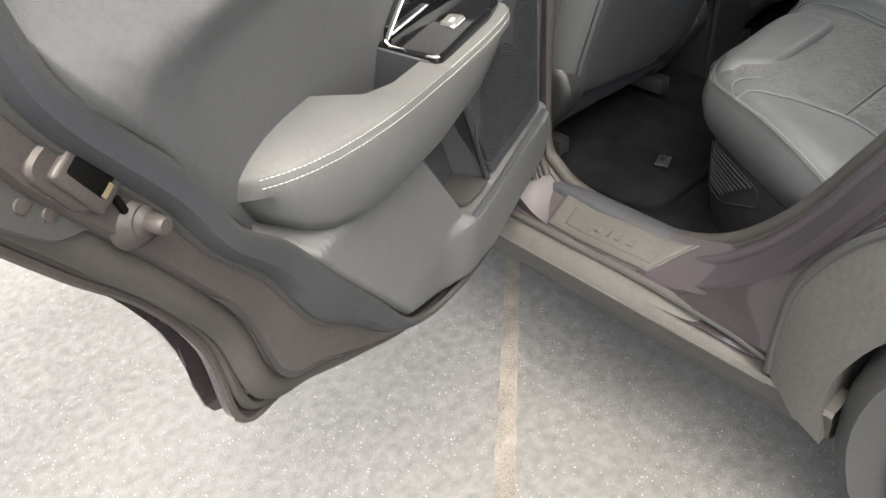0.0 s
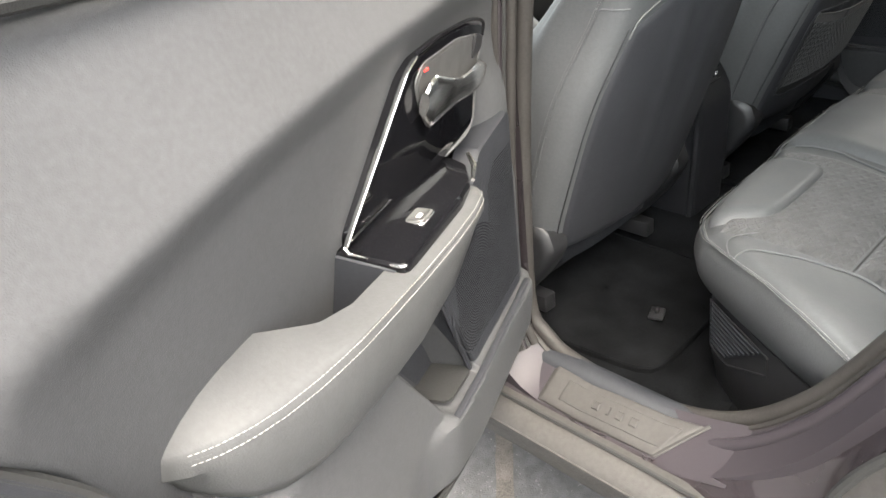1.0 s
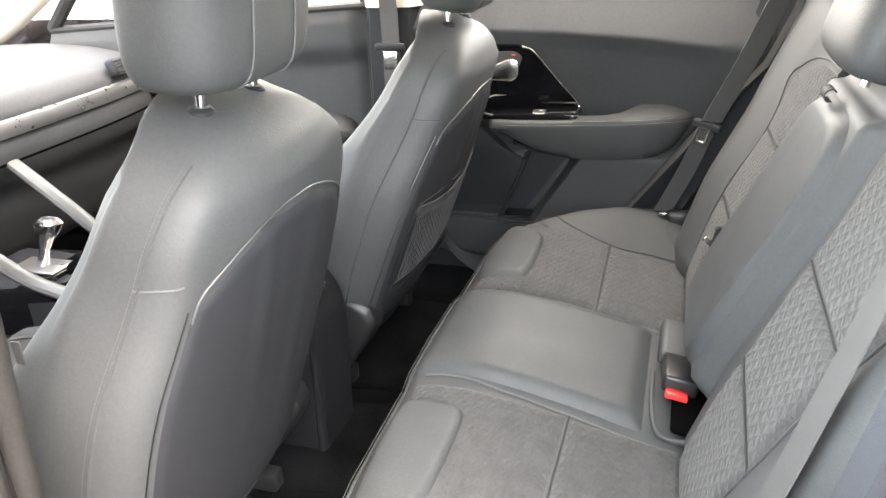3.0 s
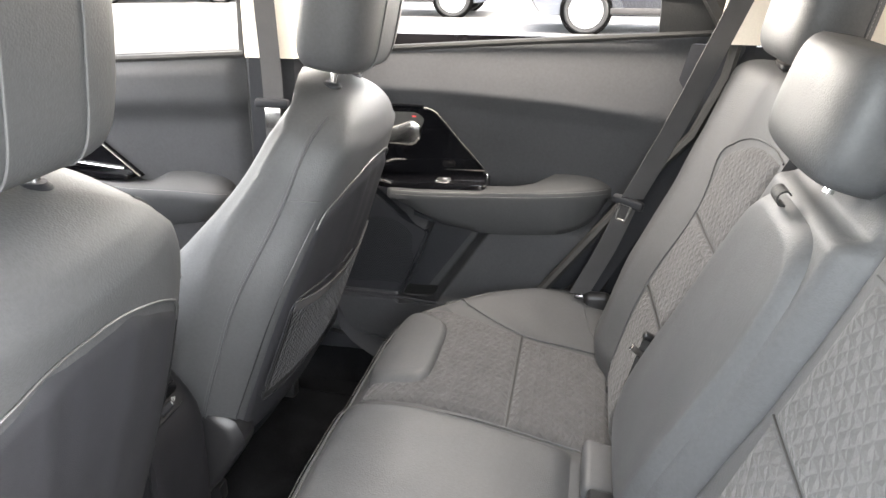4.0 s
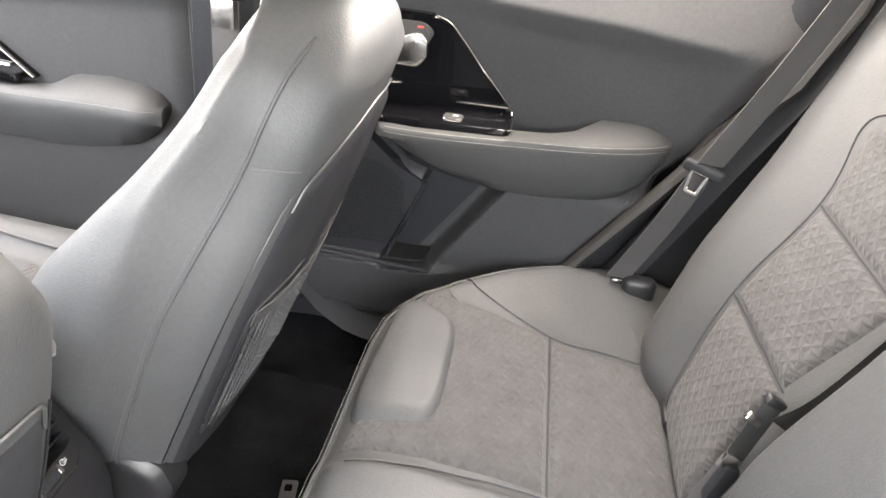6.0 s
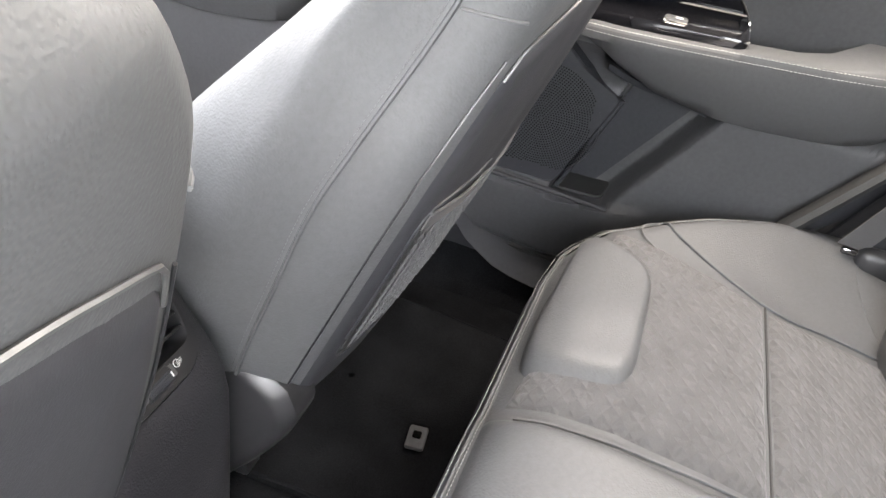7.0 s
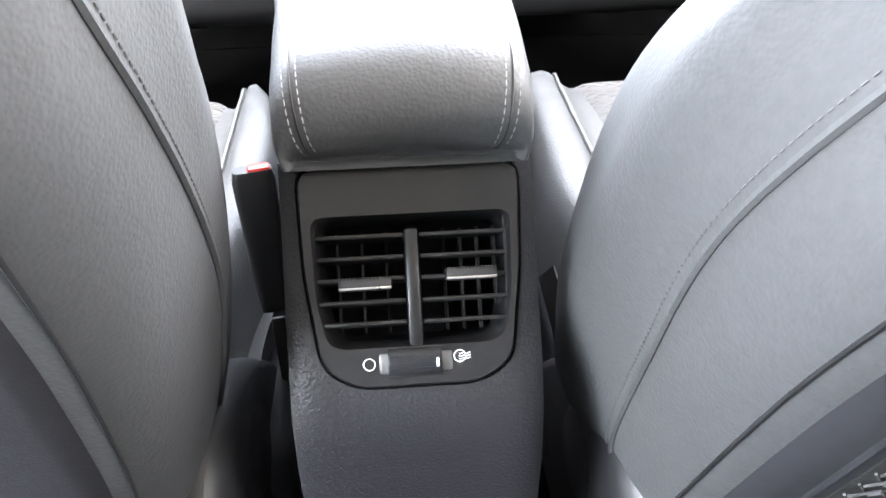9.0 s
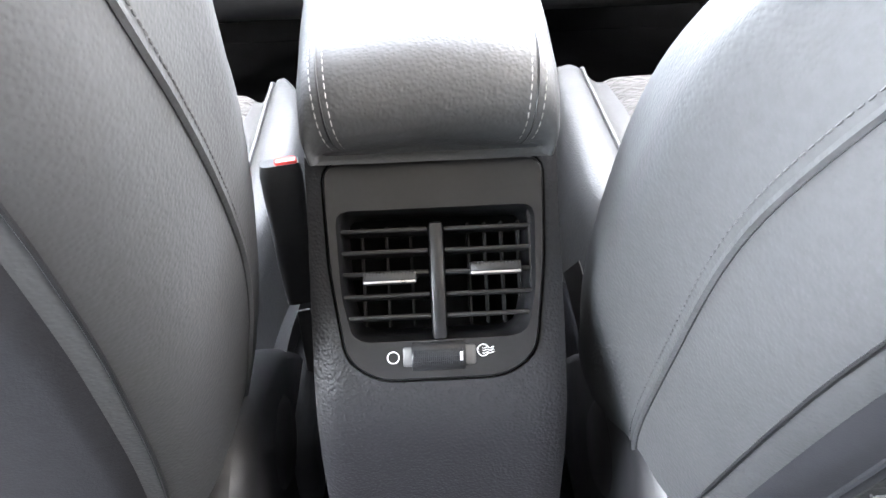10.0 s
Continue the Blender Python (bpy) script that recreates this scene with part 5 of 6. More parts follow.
def front_seat(cx, ahead, lean, slim, label, with_net):
    seat = thing("bucket_seat", (cx, 0.25, 0.27), label, "car seat", "front seats")
    SU = Vector((0, -math.sin(lean), math.cos(lean)))
    SF = Vector((0, math.cos(lean), math.sin(lean)))
    O = Vector((cx, -0.115 + ahead, 0.508))
    PX = PXS if slim else PXR

    def place(x, h, f):
        """slim: the driver's seat is a little narrower beside the console and the door."""
        if slim:
            x *= tab(h, SLIM_H, SLIM_V) if x > 0 else 0.94
        return O + Vector((x, 0, 0)) + SU * h + SF * f

    def rear(x, h):
        """Rear face of the backrest."""
        a = tab(h, H_, A_)
        s = min(0.245, abs(x) / a * 0.245)
        return place(x, h, tab(s, PX, PF) * min(1, tab(h, D_H, D_V) / 0.15) + tab(h, R_H, R_V))

    def side(h, f, sgn):
        a = tab(h, H_, A_)
        d = max(0.02, tab(h, D_H, D_V))
        w = tab(f / d, [0.0, 0.05, 0.18, 0.40, 0.6, 0.8, 1.0], [0.60, 0.80, 0.95, 1.0, 0.995, 0.97, 0.85])
        return place(sgn * a * w, h, f)

    rings = []
    for h in list(np.linspace(-0.045, 0.495, 44)) + [0.505, 0.516, 0.527, 0.537, 0.546, 0.553, 0.559, 0.564, 0.568]:
        a, d, r0 = tab(h, H_, A_), tab(h, D_H, D_V), tab(h, R_H, R_V)
        k = min(1, d / 0.15)
        half = [(x / 0.245 * a, f * k + r0) for x, f in zip(PX, PF)]
        half += [(a * w, max(r0 + (0.119 + 0.001 * i) * k, q * d)) for i, (w, q) in enumerate(((0.999, 0.50), (0.992, 0.62), (0.973, 0.75), (0.942, 0.86), (0.898, 0.945), (0.845, 0.99), (0.785, 0.985)))]
        half += [(a * 0.70, max(r0 + 0.12 * k, 0.90 * d)), (a * 0.60, max(r0 + 0.11 * k, 0.72 * d)), (a * 0.3, max(r0 + 0.105 * k, 0.62 * d)), (0, max(r0 + 0.10 * k, 0.60 * d))]
        flank = [half[7]]
        for q in half[8:]:
            if math.dist(q, flank[-1]) > 0.012:
                flank.append(q)
        half = half[:7] + even(spline(flank, 80), 34)
        ring = half + [(-x, f) for x, f in reversed(half[1:-1])]
        rings.append([place(x, h, f) for x, f in ring])
    rest = part("backrest", recalc(loft(rings)), LEATHER, seat, "charcoal leather backrest", 60)

    def edge_x(h):
        return tab(h, [0.0, 0.2, 0.28, 0.35, 0.40], [0.84, 0.835, 0.83, 0.82, 0.81]) * tab(min(h, 0.40), H_, A_)

    # rear panel with arched top and rounded corners
    def arch(u):
        return 0.392 + 0.078 * max(0.0, math.cos(u * math.pi / 2)) ** 0.9 - 0.020 * smooth(0.90, 1.0, abs(u)) ** 2

    def panel(s, t):
        top = arch(2 * s - 1) - 0.004
        h = -0.075 + (top + 0.075) * t
        return (2 * s - 1) * edge_x(h), h

    def soft_rear(x, h):
        p = rear(x, h)
        fold = 0.0045 * math.exp(-((x + 0.055) / 0.018) ** 2) * smooth(-0.02, 0.2, h) + 0.004 * math.exp(-((x - 0.07) / 0.02) ** 2) * smooth(0.0, 0.25, h)
        return p - SF * fold
    part("rear_panel", recalc(thick(pillow(soft_rear, panel, 60, 50, 0.004, 0.05, 0.006, 1), 0.001)), VINYL, rest, "dark vinyl back panel")
    rim = [rear((2 * s - 1) * edge_x(0.392), arch(2 * s - 1)) - SF * 0.002 for s in np.linspace(0, 1, 40)]
    part("panel_piping", tube(rim, 0.0016, 6), SATIN, rest, "grey piping over the back panel")
    for sg in (-1, 1):
        part("panel_edge", tube([rear(sg * (edge_x(-0.075 + 0.463 * t) + 0.002), -0.075 + 0.463 * t) - SF * 0.001 for t in np.linspace(0, 1, 40)], 0.0012, 6), DARK, rest)
        # side seam and short cross seam
        if not slim:
            rows = [-0.03, 0.06, 0.13, 0.22, 0.30, 0.40, 0.50, 0.565], [0.058, 0.062, 0.064, 0.067, 0.062, 0.056, 0.056, 0.045]
        elif sg > 0:
            rows = [-0.03, 0.04, 0.14, 0.24, 0.33, 0.43, 0.565], [0.090, 0.095, 0.098, 0.076, 0.055, 0.048, 0.040]
        else:
            rows = [-0.03, 0.15, 0.30, 0.42, 0.565], [0.050, 0.055, 0.052, 0.046, 0.040]
        seam_h, seam_f = smoothed(*rows)
        hs = list(np.linspace(-0.03, 0.535, 60))
        fs = [tab(h, seam_h, seam_f) for h in hs]

        def seam_pt(h, f, off=0.0):
            a, k = tab(h, H_, A_), min(1, tab(h, D_H, D_V) / 0.15)
            x = tab((f - tab(h, R_H, R_V)) / k, PF, PX) / 0.245 * a
            n = (Vector((sg, 0, 0)) * 0.8 - SF * 0.6)
            return place(sg * x, h, f) + n * off
        part("side_piping", tube([seam_pt(h, f, 0.0005) for h, f in zip(hs, fs)], 0.0024, 6), LEATHER, rest)
        part("side_stitching", stitches([seam_pt(h, f + 0.006, 0.0004) for h, f in zip(hs, fs)], 0.0045, 0.003, 0.00055), DTHREAD, rest)
        part("cross_seam", tube([seam_pt(0.408 + 0.012 * t, 0.052 - 0.047 * t, 0.0006) for t in np.linspace(0, 0.98, 12)], 0.0016, 6), DTHREAD, rest)

        # hinge covers at the foot of the backrest
        hx = cx + sg * (0.206 if slim and sg > 0 else 0.236)
        prof = spline([(-0.108, 0.512), (-0.119, 0.475), (-0.098, 0.430), (-0.050, 0.365), (0.01, 0.310), (0.14, 0.320), (0.17, 0.38), (0.12, 0.44), (0.05, 0.505), (-0.02, 0.538), (-0.075, 0.532)], 44)
        c0, c1 = hx - 0.035, hx + 0.035
        def cover(x, k):
            cy, cz = 0.03, 0.44
            return [(x, ahead + cy + (y - cy) * k, cz + (z - cz) * k) for y, z in prof]
        hc = part("hinge_cover", recalc(loft([cover(c0, 0.86), cover(c0 + 0.004, 0.94), cover(c0 + 0.014, 1.0), cover(c1 - 0.014, 1.0), cover(c1 - 0.004, 0.94), cover(c1, 0.86)])), DARK, seat, "black plastic hinge cover")
        part("cover_disc", moved(lathe([(0.001, sg * 0.004), (0.030, sg * 0.004), (0.036, 0.0), (0.037, -sg * 0.008)], 24, "x"), Matrix.Translation((hx + sg * 0.035, ahead, 0.455))), DARK, hc)
    part("foot_panel", recalc(loft([[(cx + x, ahead - 0.098 + 0.03 * (abs(x) / 0.19) ** 3 + t * 0.03, 0.500 - 0.11 * t - 0.01 * t * t) for x in np.linspace(-0.20, 0.20, 24)] for t in np.linspace(0, 1, 8)], closed=False, caps=False)), HARD, seat)

    # seat cushion
    def cush(x, y):
        a = abs(x)
        z = tab(y, [0.0, 0.08, 0.3, 0.5, 0.58, 0.62], [0.475, 0.482, 0.492, 0.505, 0.503, 0.49])
        z += (0.058 if slim else 0.035) * smooth(0.15, 0.20, a) - 0.10 * smooth(0.215, 0.262, a) ** 2
        z -= 0.05 * smooth(0.575, 0.645, y) ** 2
        return (cx + x * (1 - 0.12 * smooth(0.30, 0.10, y)), y - (0.28 if slim else 0.08) * (a / 0.26) ** 4 * smooth(0.25, 0.64, y), z)
    sq = part("cushion", recalc(thick(grid(cush, np.linspace(-0.262, 0.262, 50), np.linspace(0.0, 0.645, 50)), 0.09)), LEATHER, seat, "", 60)
    for t0, t1 in ((0.05, 0.34), (0.345, 0.60)):
        part("cushion_insert", pillow(cush, quad((-0.135, t0), (0.135, t0), (0.150, t1), (-0.150, t1)), 26, 22, 0.005, 0.08, 0.003), CLOTH, sq, "grey cloth cushion insert")
    for sg in (-1, 1):
        part("cushion_piping", tube(on(cush, [(sg * 0.172, 0.05), (sg * 0.178, 0.3), (sg * 0.186, 0.5), (sg * 0.178, 0.60)], 0.003), 0.0026, 6), DTHREAD, sq)
        part("seat_rail", box((cx + sg * 0.19, 0.25, 0.30), (0.035, 0.56, 0.04), 0.006, 2), DARK, seat)
        part("side_shield", box((cx + sg * 0.235, 0.29, 0.385), (0.045, 0.52, 0.10), 0.018, 3), HARD, seat)
    part("cushion_pan", box((cx, 0.27, 0.385), (0.42, 0.58, 0.07), 0.02, 2), DARK, seat)
    part("fabric_tag", box(place(-0.262 if cx < 0 else 0.262, 0.30, 0.165), (0.002, 0.012, 0.03), 0.0005, 1), BELT, seat)

    if with_net:
        hem = [(-0.208, 0.220), (-0.10, 0.206), (0.0, 0.201), (0.10, 0.206), (0.208, 0.220)]
        hx_, hh_ = [p[0] for p in hem], [p[1] for p in hem]
        low = 0.050

        def lift(x, h, o):
            return rear(x, h) - SF * (0.0058 + o + 0.001 * smooth(0.08, 0.2, h) * max(0.0, math.cos(x / 0.186 * 1.57)))
        strands = []
        for k in range(12):
            for zig in (1, -1):
                pts = []
                for i in range(49):
                    x = -0.206 + 0.412 * i / 48
                    h = low + 0.006 + (tab(x, hx_, hh_) - 0.010 - low) * k / 11 + 0.0060 * zig * (1 if i % 2 else -1)
                    pts.append(lift(x, h, 0.0012 + 0.0008 * zig))
                strands.append(tube(pts, 0.0008, 5))
        net = part("net_pocket", merge(*strands), NET, seat, "grey elastic net map pocket")
        part("pocket_band", recalc(thick(grid(lambda u, v: lift(u, tab(u, hx_, hh_) + 0.022 * v, 0.0005 + 0.0005 * (int(v * 14.5) % 2)), np.linspace(-0.206, 0.206, 30), np.linspace(0, 1, 15)), 0.0015)), BELT, net, "ribbed dark elastic band")
        part("pocket_hem", tube([lift(x, h + 0.023, 0.001) for x, h in spline(hem, 30)], 0.0018, 6), NET, net)
        part("pocket_backing", recalc(thick(grid(lambda u, v: rear(u, 0.032 + 0.19 * v) - SF * 0.0050, np.linspace(-0.208, 0.208, 24), np.linspace(0, 1, 10)), 0.0008)), BLACK, net)
        rimp = rounded([(-0.216, 0.024), (0.216, 0.024), (0.216, 0.248), (-0.216, 0.248)], 0.03, 6)
        part("pocket_edge", tube([rear(x, h) - SF * 0.0045 for x, h in even(rimp, 90, True)], 0.0016, 6), VINYL, net)
    headrest("charcoal leather headrest on chrome posts", place(0, 0.686, 0.100), 0.285, 0.195, 0.13, math.degrees(lean) - 9, "front headrests", 0.050, 0.115, 0.012)
    return seat


front_seat(-0.362, 0.022, 0.290, True, "charcoal leather front driver's seat seen from behind", False)
front_seat(0.392, 0.0, 0.371, False, "charcoal leather front passenger seat with net pocket", True)


# ---- centre console ----
console = thing("centre_console", (0, 0.2, 0.27), "black centre console with rear air vents and padded lid", "console")
VD, VNRM = Vector((0, -0.59, -0.807)), Vector((0, -0.807, 0.59))


def vent_pt(x, s, out=0.0):
    """s: metres down the rear face from its top edge."""
    return Vector((x, 0.0, 0.71)) + VD * s + VNRM * out


NOSE = [(0.72, 0.55), (0.45, 0.62), (0.30, 0.690), (0.0, 0.712)]
FACE = [(-0.0159, 0.6882), (-0.0170, 0.6867), (-0.0596, 0.6285), (-0.0608, 0.6269)]
WELL = [(-0.0159, 0.6882), (0.0245, 0.6587), (-0.0204, 0.5974), (-0.0608, 0.6269)]
FOOT = [(-0.068, 0.617), (-0.082, 0.592), (-0.088, 0.56), (-0.086, 0.45), (-0.078, 0.262), (0.72, 0.27)]
half = ((0.0525, 0.0, 0.0, WELL), (0.0527, 0.0, 0.0, FACE), (0.064, 0.0, 0.0, FACE), (0.0715, 0.004, 0.0, FACE), (0.0725, 0.012, 0.002, FACE), (0.0665, 0.02, 0.004, FACE))
rows = [(-x, dy, dz, mid) for x, dy, dz, mid in reversed(half)] + list(half)
part("console_body", recalc(loft([[(x, y + dy, z - dz) for y, z in NOSE + mid + FOOT] for x, dy, dz, mid in rows])), CONSOLE, console, "", 30)
frame_o = rounded([(-0.0615, 0.001), (0.0625, 0.001), (0.0605, 0.06), (0.054, 0.112), (0.036, 0.1235), (-0.034, 0.1235), (-0.052, 0.112), (-0.0595, 0.06)], 0.010, 5)
hole = rounded([(-0.0535, 0.029), (0.0550, 0.029), (0.0535, 0.075), (0.0485, 0.097), (0.040, 0.1005), (-0.040, 0.1005), (-0.0470, 0.097), (-0.0520, 0.075)], 0.007, 5)
fo, hi = even(frame_o, 96, True), even(hole, 96, True)
frame_geo = loft([[vent_pt(a, b, -0.01) for a, b in fo], [vent_pt(a, b, 0.0025) for a, b in fo], [vent_pt(a * 0.985, 0.062 + (b - 0.062) * 0.985, 0.0042) for a, b in fo],
                  [vent_pt(a * 1.03, 0.064 + (b - 0.064) * 1.03, 0.0042) for a, b in hi], [vent_pt(a * 1.0, 0.064 + (b - 0.064) * 1.0, 0.0010) for a, b in hi], [vent_pt(a * 0.972, 0.064 + (b - 0.064) * 0.955, -0.006) for a, b in hi], [vent_pt(a * 0.965, 0.064 + (b - 0.064) * 0.945, -0.012) for a, b in hi],
                  [vent_pt(a * 0.95, 0.064 + (b - 0.064) * 0.92, -0.03) for a, b in hi]], caps=False)
vent = part("vent_frame", recalc(frame_geo), VENT, console, "satin black vent surround")
part("frame_gap", tube([vent_pt(a * 1.006, 0.062 + (b - 0.062) * 1.006, 0.0008) for a, b in fo + fo[:1]], 0.0011, 5), HOLLOW_SHADE, vent)
# black cap behind the slats paints the shade of the air duct
part("duct_shade", recalc(loft([[vent_pt(a, b, -0.032) for a, b in hi], [vent_pt(a * 0.9, 0.064 + (b - 0.064) * 0.9, -0.05) for a, b in hi]])), HOLLOW_SHADE, vent)
part("centre_bar", box(vent_pt(0.0005, 0.0688, 0.0015), (0.0082, 0.0655, 0.010), 0.0022, 2, Matrix(((1, 0, 0), (0, VD.y, VNRM.y), (0, VD.z, VNRM.z))).to_4x4()), VENT, vent)
FM = Matrix(((1, 0, 0), (0, VD.y, VNRM.y), (0, VD.z, VNRM.z))).to_4x4()
for sg in (-1, 1):
    for k, s in enumerate((0.0405, 0.0525, 0.0645, 0.0770, 0.0890)):
        tilt = pose(0, 0, 0, 7 if sg < 0 else 4)
        x0, x1 = (-0.0525, -0.004) if sg < 0 else (0.005, 0.0535)
        part("slat", box(vent_pt((x0 + x1) / 2, s, -0.006), (x1 - x0, 0.0026, 0.017), 0.0010, 2, FM @ tilt), VENT, vent)
    if sg > 0:
        for x in np.linspace(0.020, 0.050, 4):
            part("vane", box(vent_pt(x, 0.066, -0.026), (0.0016, 0.060, 0.010), 0.0005, 1, FM), BLACK, vent)
    else:
        for x in np.linspace(-0.043, -0.014, 3):
            part("vane", box(vent_pt(x, 0.066, -0.030), (0.0016, 0.060, 0.008), 0.0005, 1, FM), BLACK, vent)


def tab_knob(x, s, w):
    k = part("vent_knob", box(vent_pt(x, s, 0.0035), (w, 0.0075, 0.012), 0.0018, 2, FM), DARK, vent)
    part("knob_trim", box(vent_pt(x, s + 0.0022, 0.0085), (w * 0.98, 0.0016, 0.0026), 0.0007, 2, FM), SILVER, k)
    for i in range(14):
        part("knob_rib", box(vent_pt(x - w * 0.44 + w * 0.88 * i / 13, s - 0.0022, 0.0088), (0.0009, 0.0032, 0.0014), 0.0003, 1, FM), VENT, k)
    return k


tab_knob(-0.0260, 0.0660, 0.0295)
tab_knob(0.0328, 0.0630, 0.0285)
part("wheel_recess", box(vent_pt(-0.0005, 0.1105, 0.0035), (0.041, 0.0115, 0.0034), 0.0016, 2, FM), SATIN, vent)
wheel_m = Matrix.Translation(vent_pt(-0.001, 0.1105, 0.0005)) @ FM
part("air_wheel", moved(lathe([(0.001, -0.0148), (0.0082, -0.0148), (0.0088, -0.014), (0.0088, 0.0142), (0.0082, 0.0150), (0.001, 0.0150)], 30, "x"), wheel_m), DARK, vent, "ribbed thumb wheel")
ribs = []
for i in range(26):
    ribs.append(moved(box((-0.0135 + 0.027 * i / 25, 0, 0.0088), (0.0006, 0.0085, 0.0012), 0.0002, 1), wheel_m))
for j in (-0.0026, 0.0, 0.0026):
    ribs.append(moved(box((0, j, 0.0088), (0.0275, 0.0005, 0.0013), 0.0002, 1), wheel_m))
part("wheel_ribs", merge(*ribs), HARD, vent)
part("wheel_mark", moved(box((0.0125, 0.0, 0.0090), (0.0016, 0.005, 0.0012), 0.0003, 1), wheel_m), WHITE, vent)
ring = [vent_pt(-0.0262 + 0.0032 * math.cos(a), 0.1105 + 0.0032 * math.sin(a), 0.0046) for a in np.linspace(0, 2 * math.pi, 25)]
part("printed_ring", tube(ring, 0.0003, 5), WHITE, vent)
ring = [vent_pt(0.0240 + 0.0032 * math.cos(a), 0.1085 + 0.0032 * math.sin(a), 0.0046) for a in np.linspace(0.6, 2 * math.pi - 0.4, 22)]
flow = [tube([vent_pt(0.0235 + x, 0.1072 + r * 0.0014 + 0.0004 * math.sin(x * 1800), 0.0047) for x in np.linspace(0, 0.0065, 8)], 0.00026, 4) for r in range(3)]
part("printed_airflow_mark", merge(tube(ring, 0.0003, 5), *flow), WHITE, vent)

# padded lid
def lid_ring(y, w, z0, z1):
    p = [(-w, z0), (-w - 0.002, z0 + 0.35 * (z1 - z0)), (-w - 0.001, z0 + 0.65 * (z1 - z0)), (-w * 0.95, z0 + 0.86 * (z1 - z0)), (-w * 0.84, z0 + 0.96 * (z1 - z0)), (-w * 0.5, z1), (0, z1 + 0.002)]
    p = p + [(-x, z) for x, z in reversed(p[:-1])] + [(w * 0.6, z0), (0, z0), (-w * 0.6, z0)]
    return [(x, y, z) for x, z in p]


LID = [(-0.004, 0.058, 0.7165, 0.7185), (-0.011, 0.062, 0.716, 0.727), (-0.0135, 0.065, 0.716, 0.737), (-0.012, 0.067, 0.716, 0.748), (-0.004, 0.0690, 0.716, 0.760), (0.012, 0.0705, 0.716, 0.770), (0.04, 0.072, 0.716, 0.776), (0.09, 0.0755, 0.716, 0.780),
       (0.16, 0.079, 0.716, 0.781), (0.25, 0.080, 0.716, 0.778), (0.31, 0.078, 0.716, 0.772), (0.325, 0.070, 0.717, 0.760)]
LID = spline(LID, 111)
lid_rows = LID[::2] + LID[-1:]
lid = part("armrest_lid", recalc(loft([lid_ring(*r) for r in lid_rows])), LEATHER, console, "padded charcoal leather armrest lid", 55)


def lid_top(x, t):
    y, w, z0, z1 = (tab(t * 10, range(len(LID)), [r[k] for r in LID]) for k in range(4))
    a = abs(x)
    z = tab(a, [0, 0.5, 0.84, 0.95, 1.0], [z1 + 0.002, z1, z0 + 0.96 * (z1 - z0), z0 + 0.86 * (z1 - z0), z0 + 0.65 * (z1 - z0)])
    return Vector((x * w, y, z))


for sg in (-1, 1):
    for a, mat in ((0.79, THREAD), (0.90, THREAD)):
        part("stitching", stitches([lid_top(sg * a, t) + Vector((0, -0.0006, 0.0010)) for t in np.linspace(0.3, 9.5, 70)], 0.0050, 0.0034, 0.00042), mat, lid)
    part("lid_seam", tube([lid_top(sg * 0.845, t) + Vector((0, 0, 0.0002)) for t in np.linspace(0.2, 9.5, 70)], 0.0007, 5), DARK, lid)
# black filler paints the shade in the gap under the lid
part("lid_gap", box((0, 0.15, 0.7135), (0.128, 0.31, 0.005), 0.001, 1), HOLLOW_SHADE, console)

# gear area of the console, ahead of the lid
part("gear_deck", recalc(slab(rounded([(-0.10, 0.33), (0.10, 0.33), (0.115, 0.74), (-0.115, 0.74)], 0.02), lambda a, b, d: (a, b, 0.615 + d - 0.06 * (b - 0.33)), -0.10, 0.0, 0.006)), GLOSS, console)
part("deck_rim", tube([(a, b, 0.617 - 0.06 * (b - 0.33)) for a, b in rounded([(-0.10, 0.33), (0.10, 0.33), (0.115, 0.74), (-0.115, 0.74), (-0.10, 0.33)], 0.02)], 0.004, 6), SILVER, console)
part("gear_lever", recalc(loft([[(0.01 + w * math.cos(a), 0.60 - 0.05 * t + l * math.sin(a), 0.60 + 0.11 * t) for a in np.linspace(0, 2 * math.pi, 14, endpoint=False)]
                                for t, w, l in ((0, 0.012, 0.016), (0.4, 0.010, 0.012), (0.65, 0.014, 0.02), (0.85, 0.021, 0.033), (1.0, 0.020, 0.036), (1.08, 0.012, 0.024))])), CHROME, console, "chrome and black gear lever")
part("console_flank", box((0, 0.535, 0.50), (0.215, 0.42, 0.20), 0.02, 3), HARD, console)
part("gear_gate", box((0.01, 0.60, 0.604), (0.07, 0.12, 0.006), 0.006, 3), SILVER, console)
for sg in (-1, 1):
    part("console_rail", tube(spline([(sg * 0.105, 0.40, 0.605), (sg * 0.112, 0.50, 0.635), (sg * 0.122, 0.60, 0.70), (sg * 0.135, 0.74, 0.79)], 20), 0.019, 10, 0.6), SATIN, console, "satin grey console side rail")
for k in range(2):
    # cup bowls coloured near-black to paint the shade inside them
    part("cup_holder", moved(lathe([(0.036, 0.004), (0.040, 0.006), (0.042, 0.002), (0.038, -0.05), (0.001, -0.05)], 24), Matrix.Translation((0.0 + 0.02, 0.40 + 0.085 * k, 0.612))), HOLLOW_SHADE, console)

# ---- dashboard ----
dash = thing("dashboard", (0, 1.0, 0.5), "grey dashboard with pale trim strip and side air vent", "dashboard")
DP = [(1.42, 0.95), (1.10, 0.965), (0.90, 0.955), (0.80, 0.935), (0.765, 0.905), (0.76, 0.875), (0.79, 0.855), (0.755, 0.84), (0.74, 0.80), (0.755, 0.75), (0.80, 0.70), (0.82, 0.62), (0.90, 0.50), (1.2, 0.42)]
dsec = spline(DP, 60)
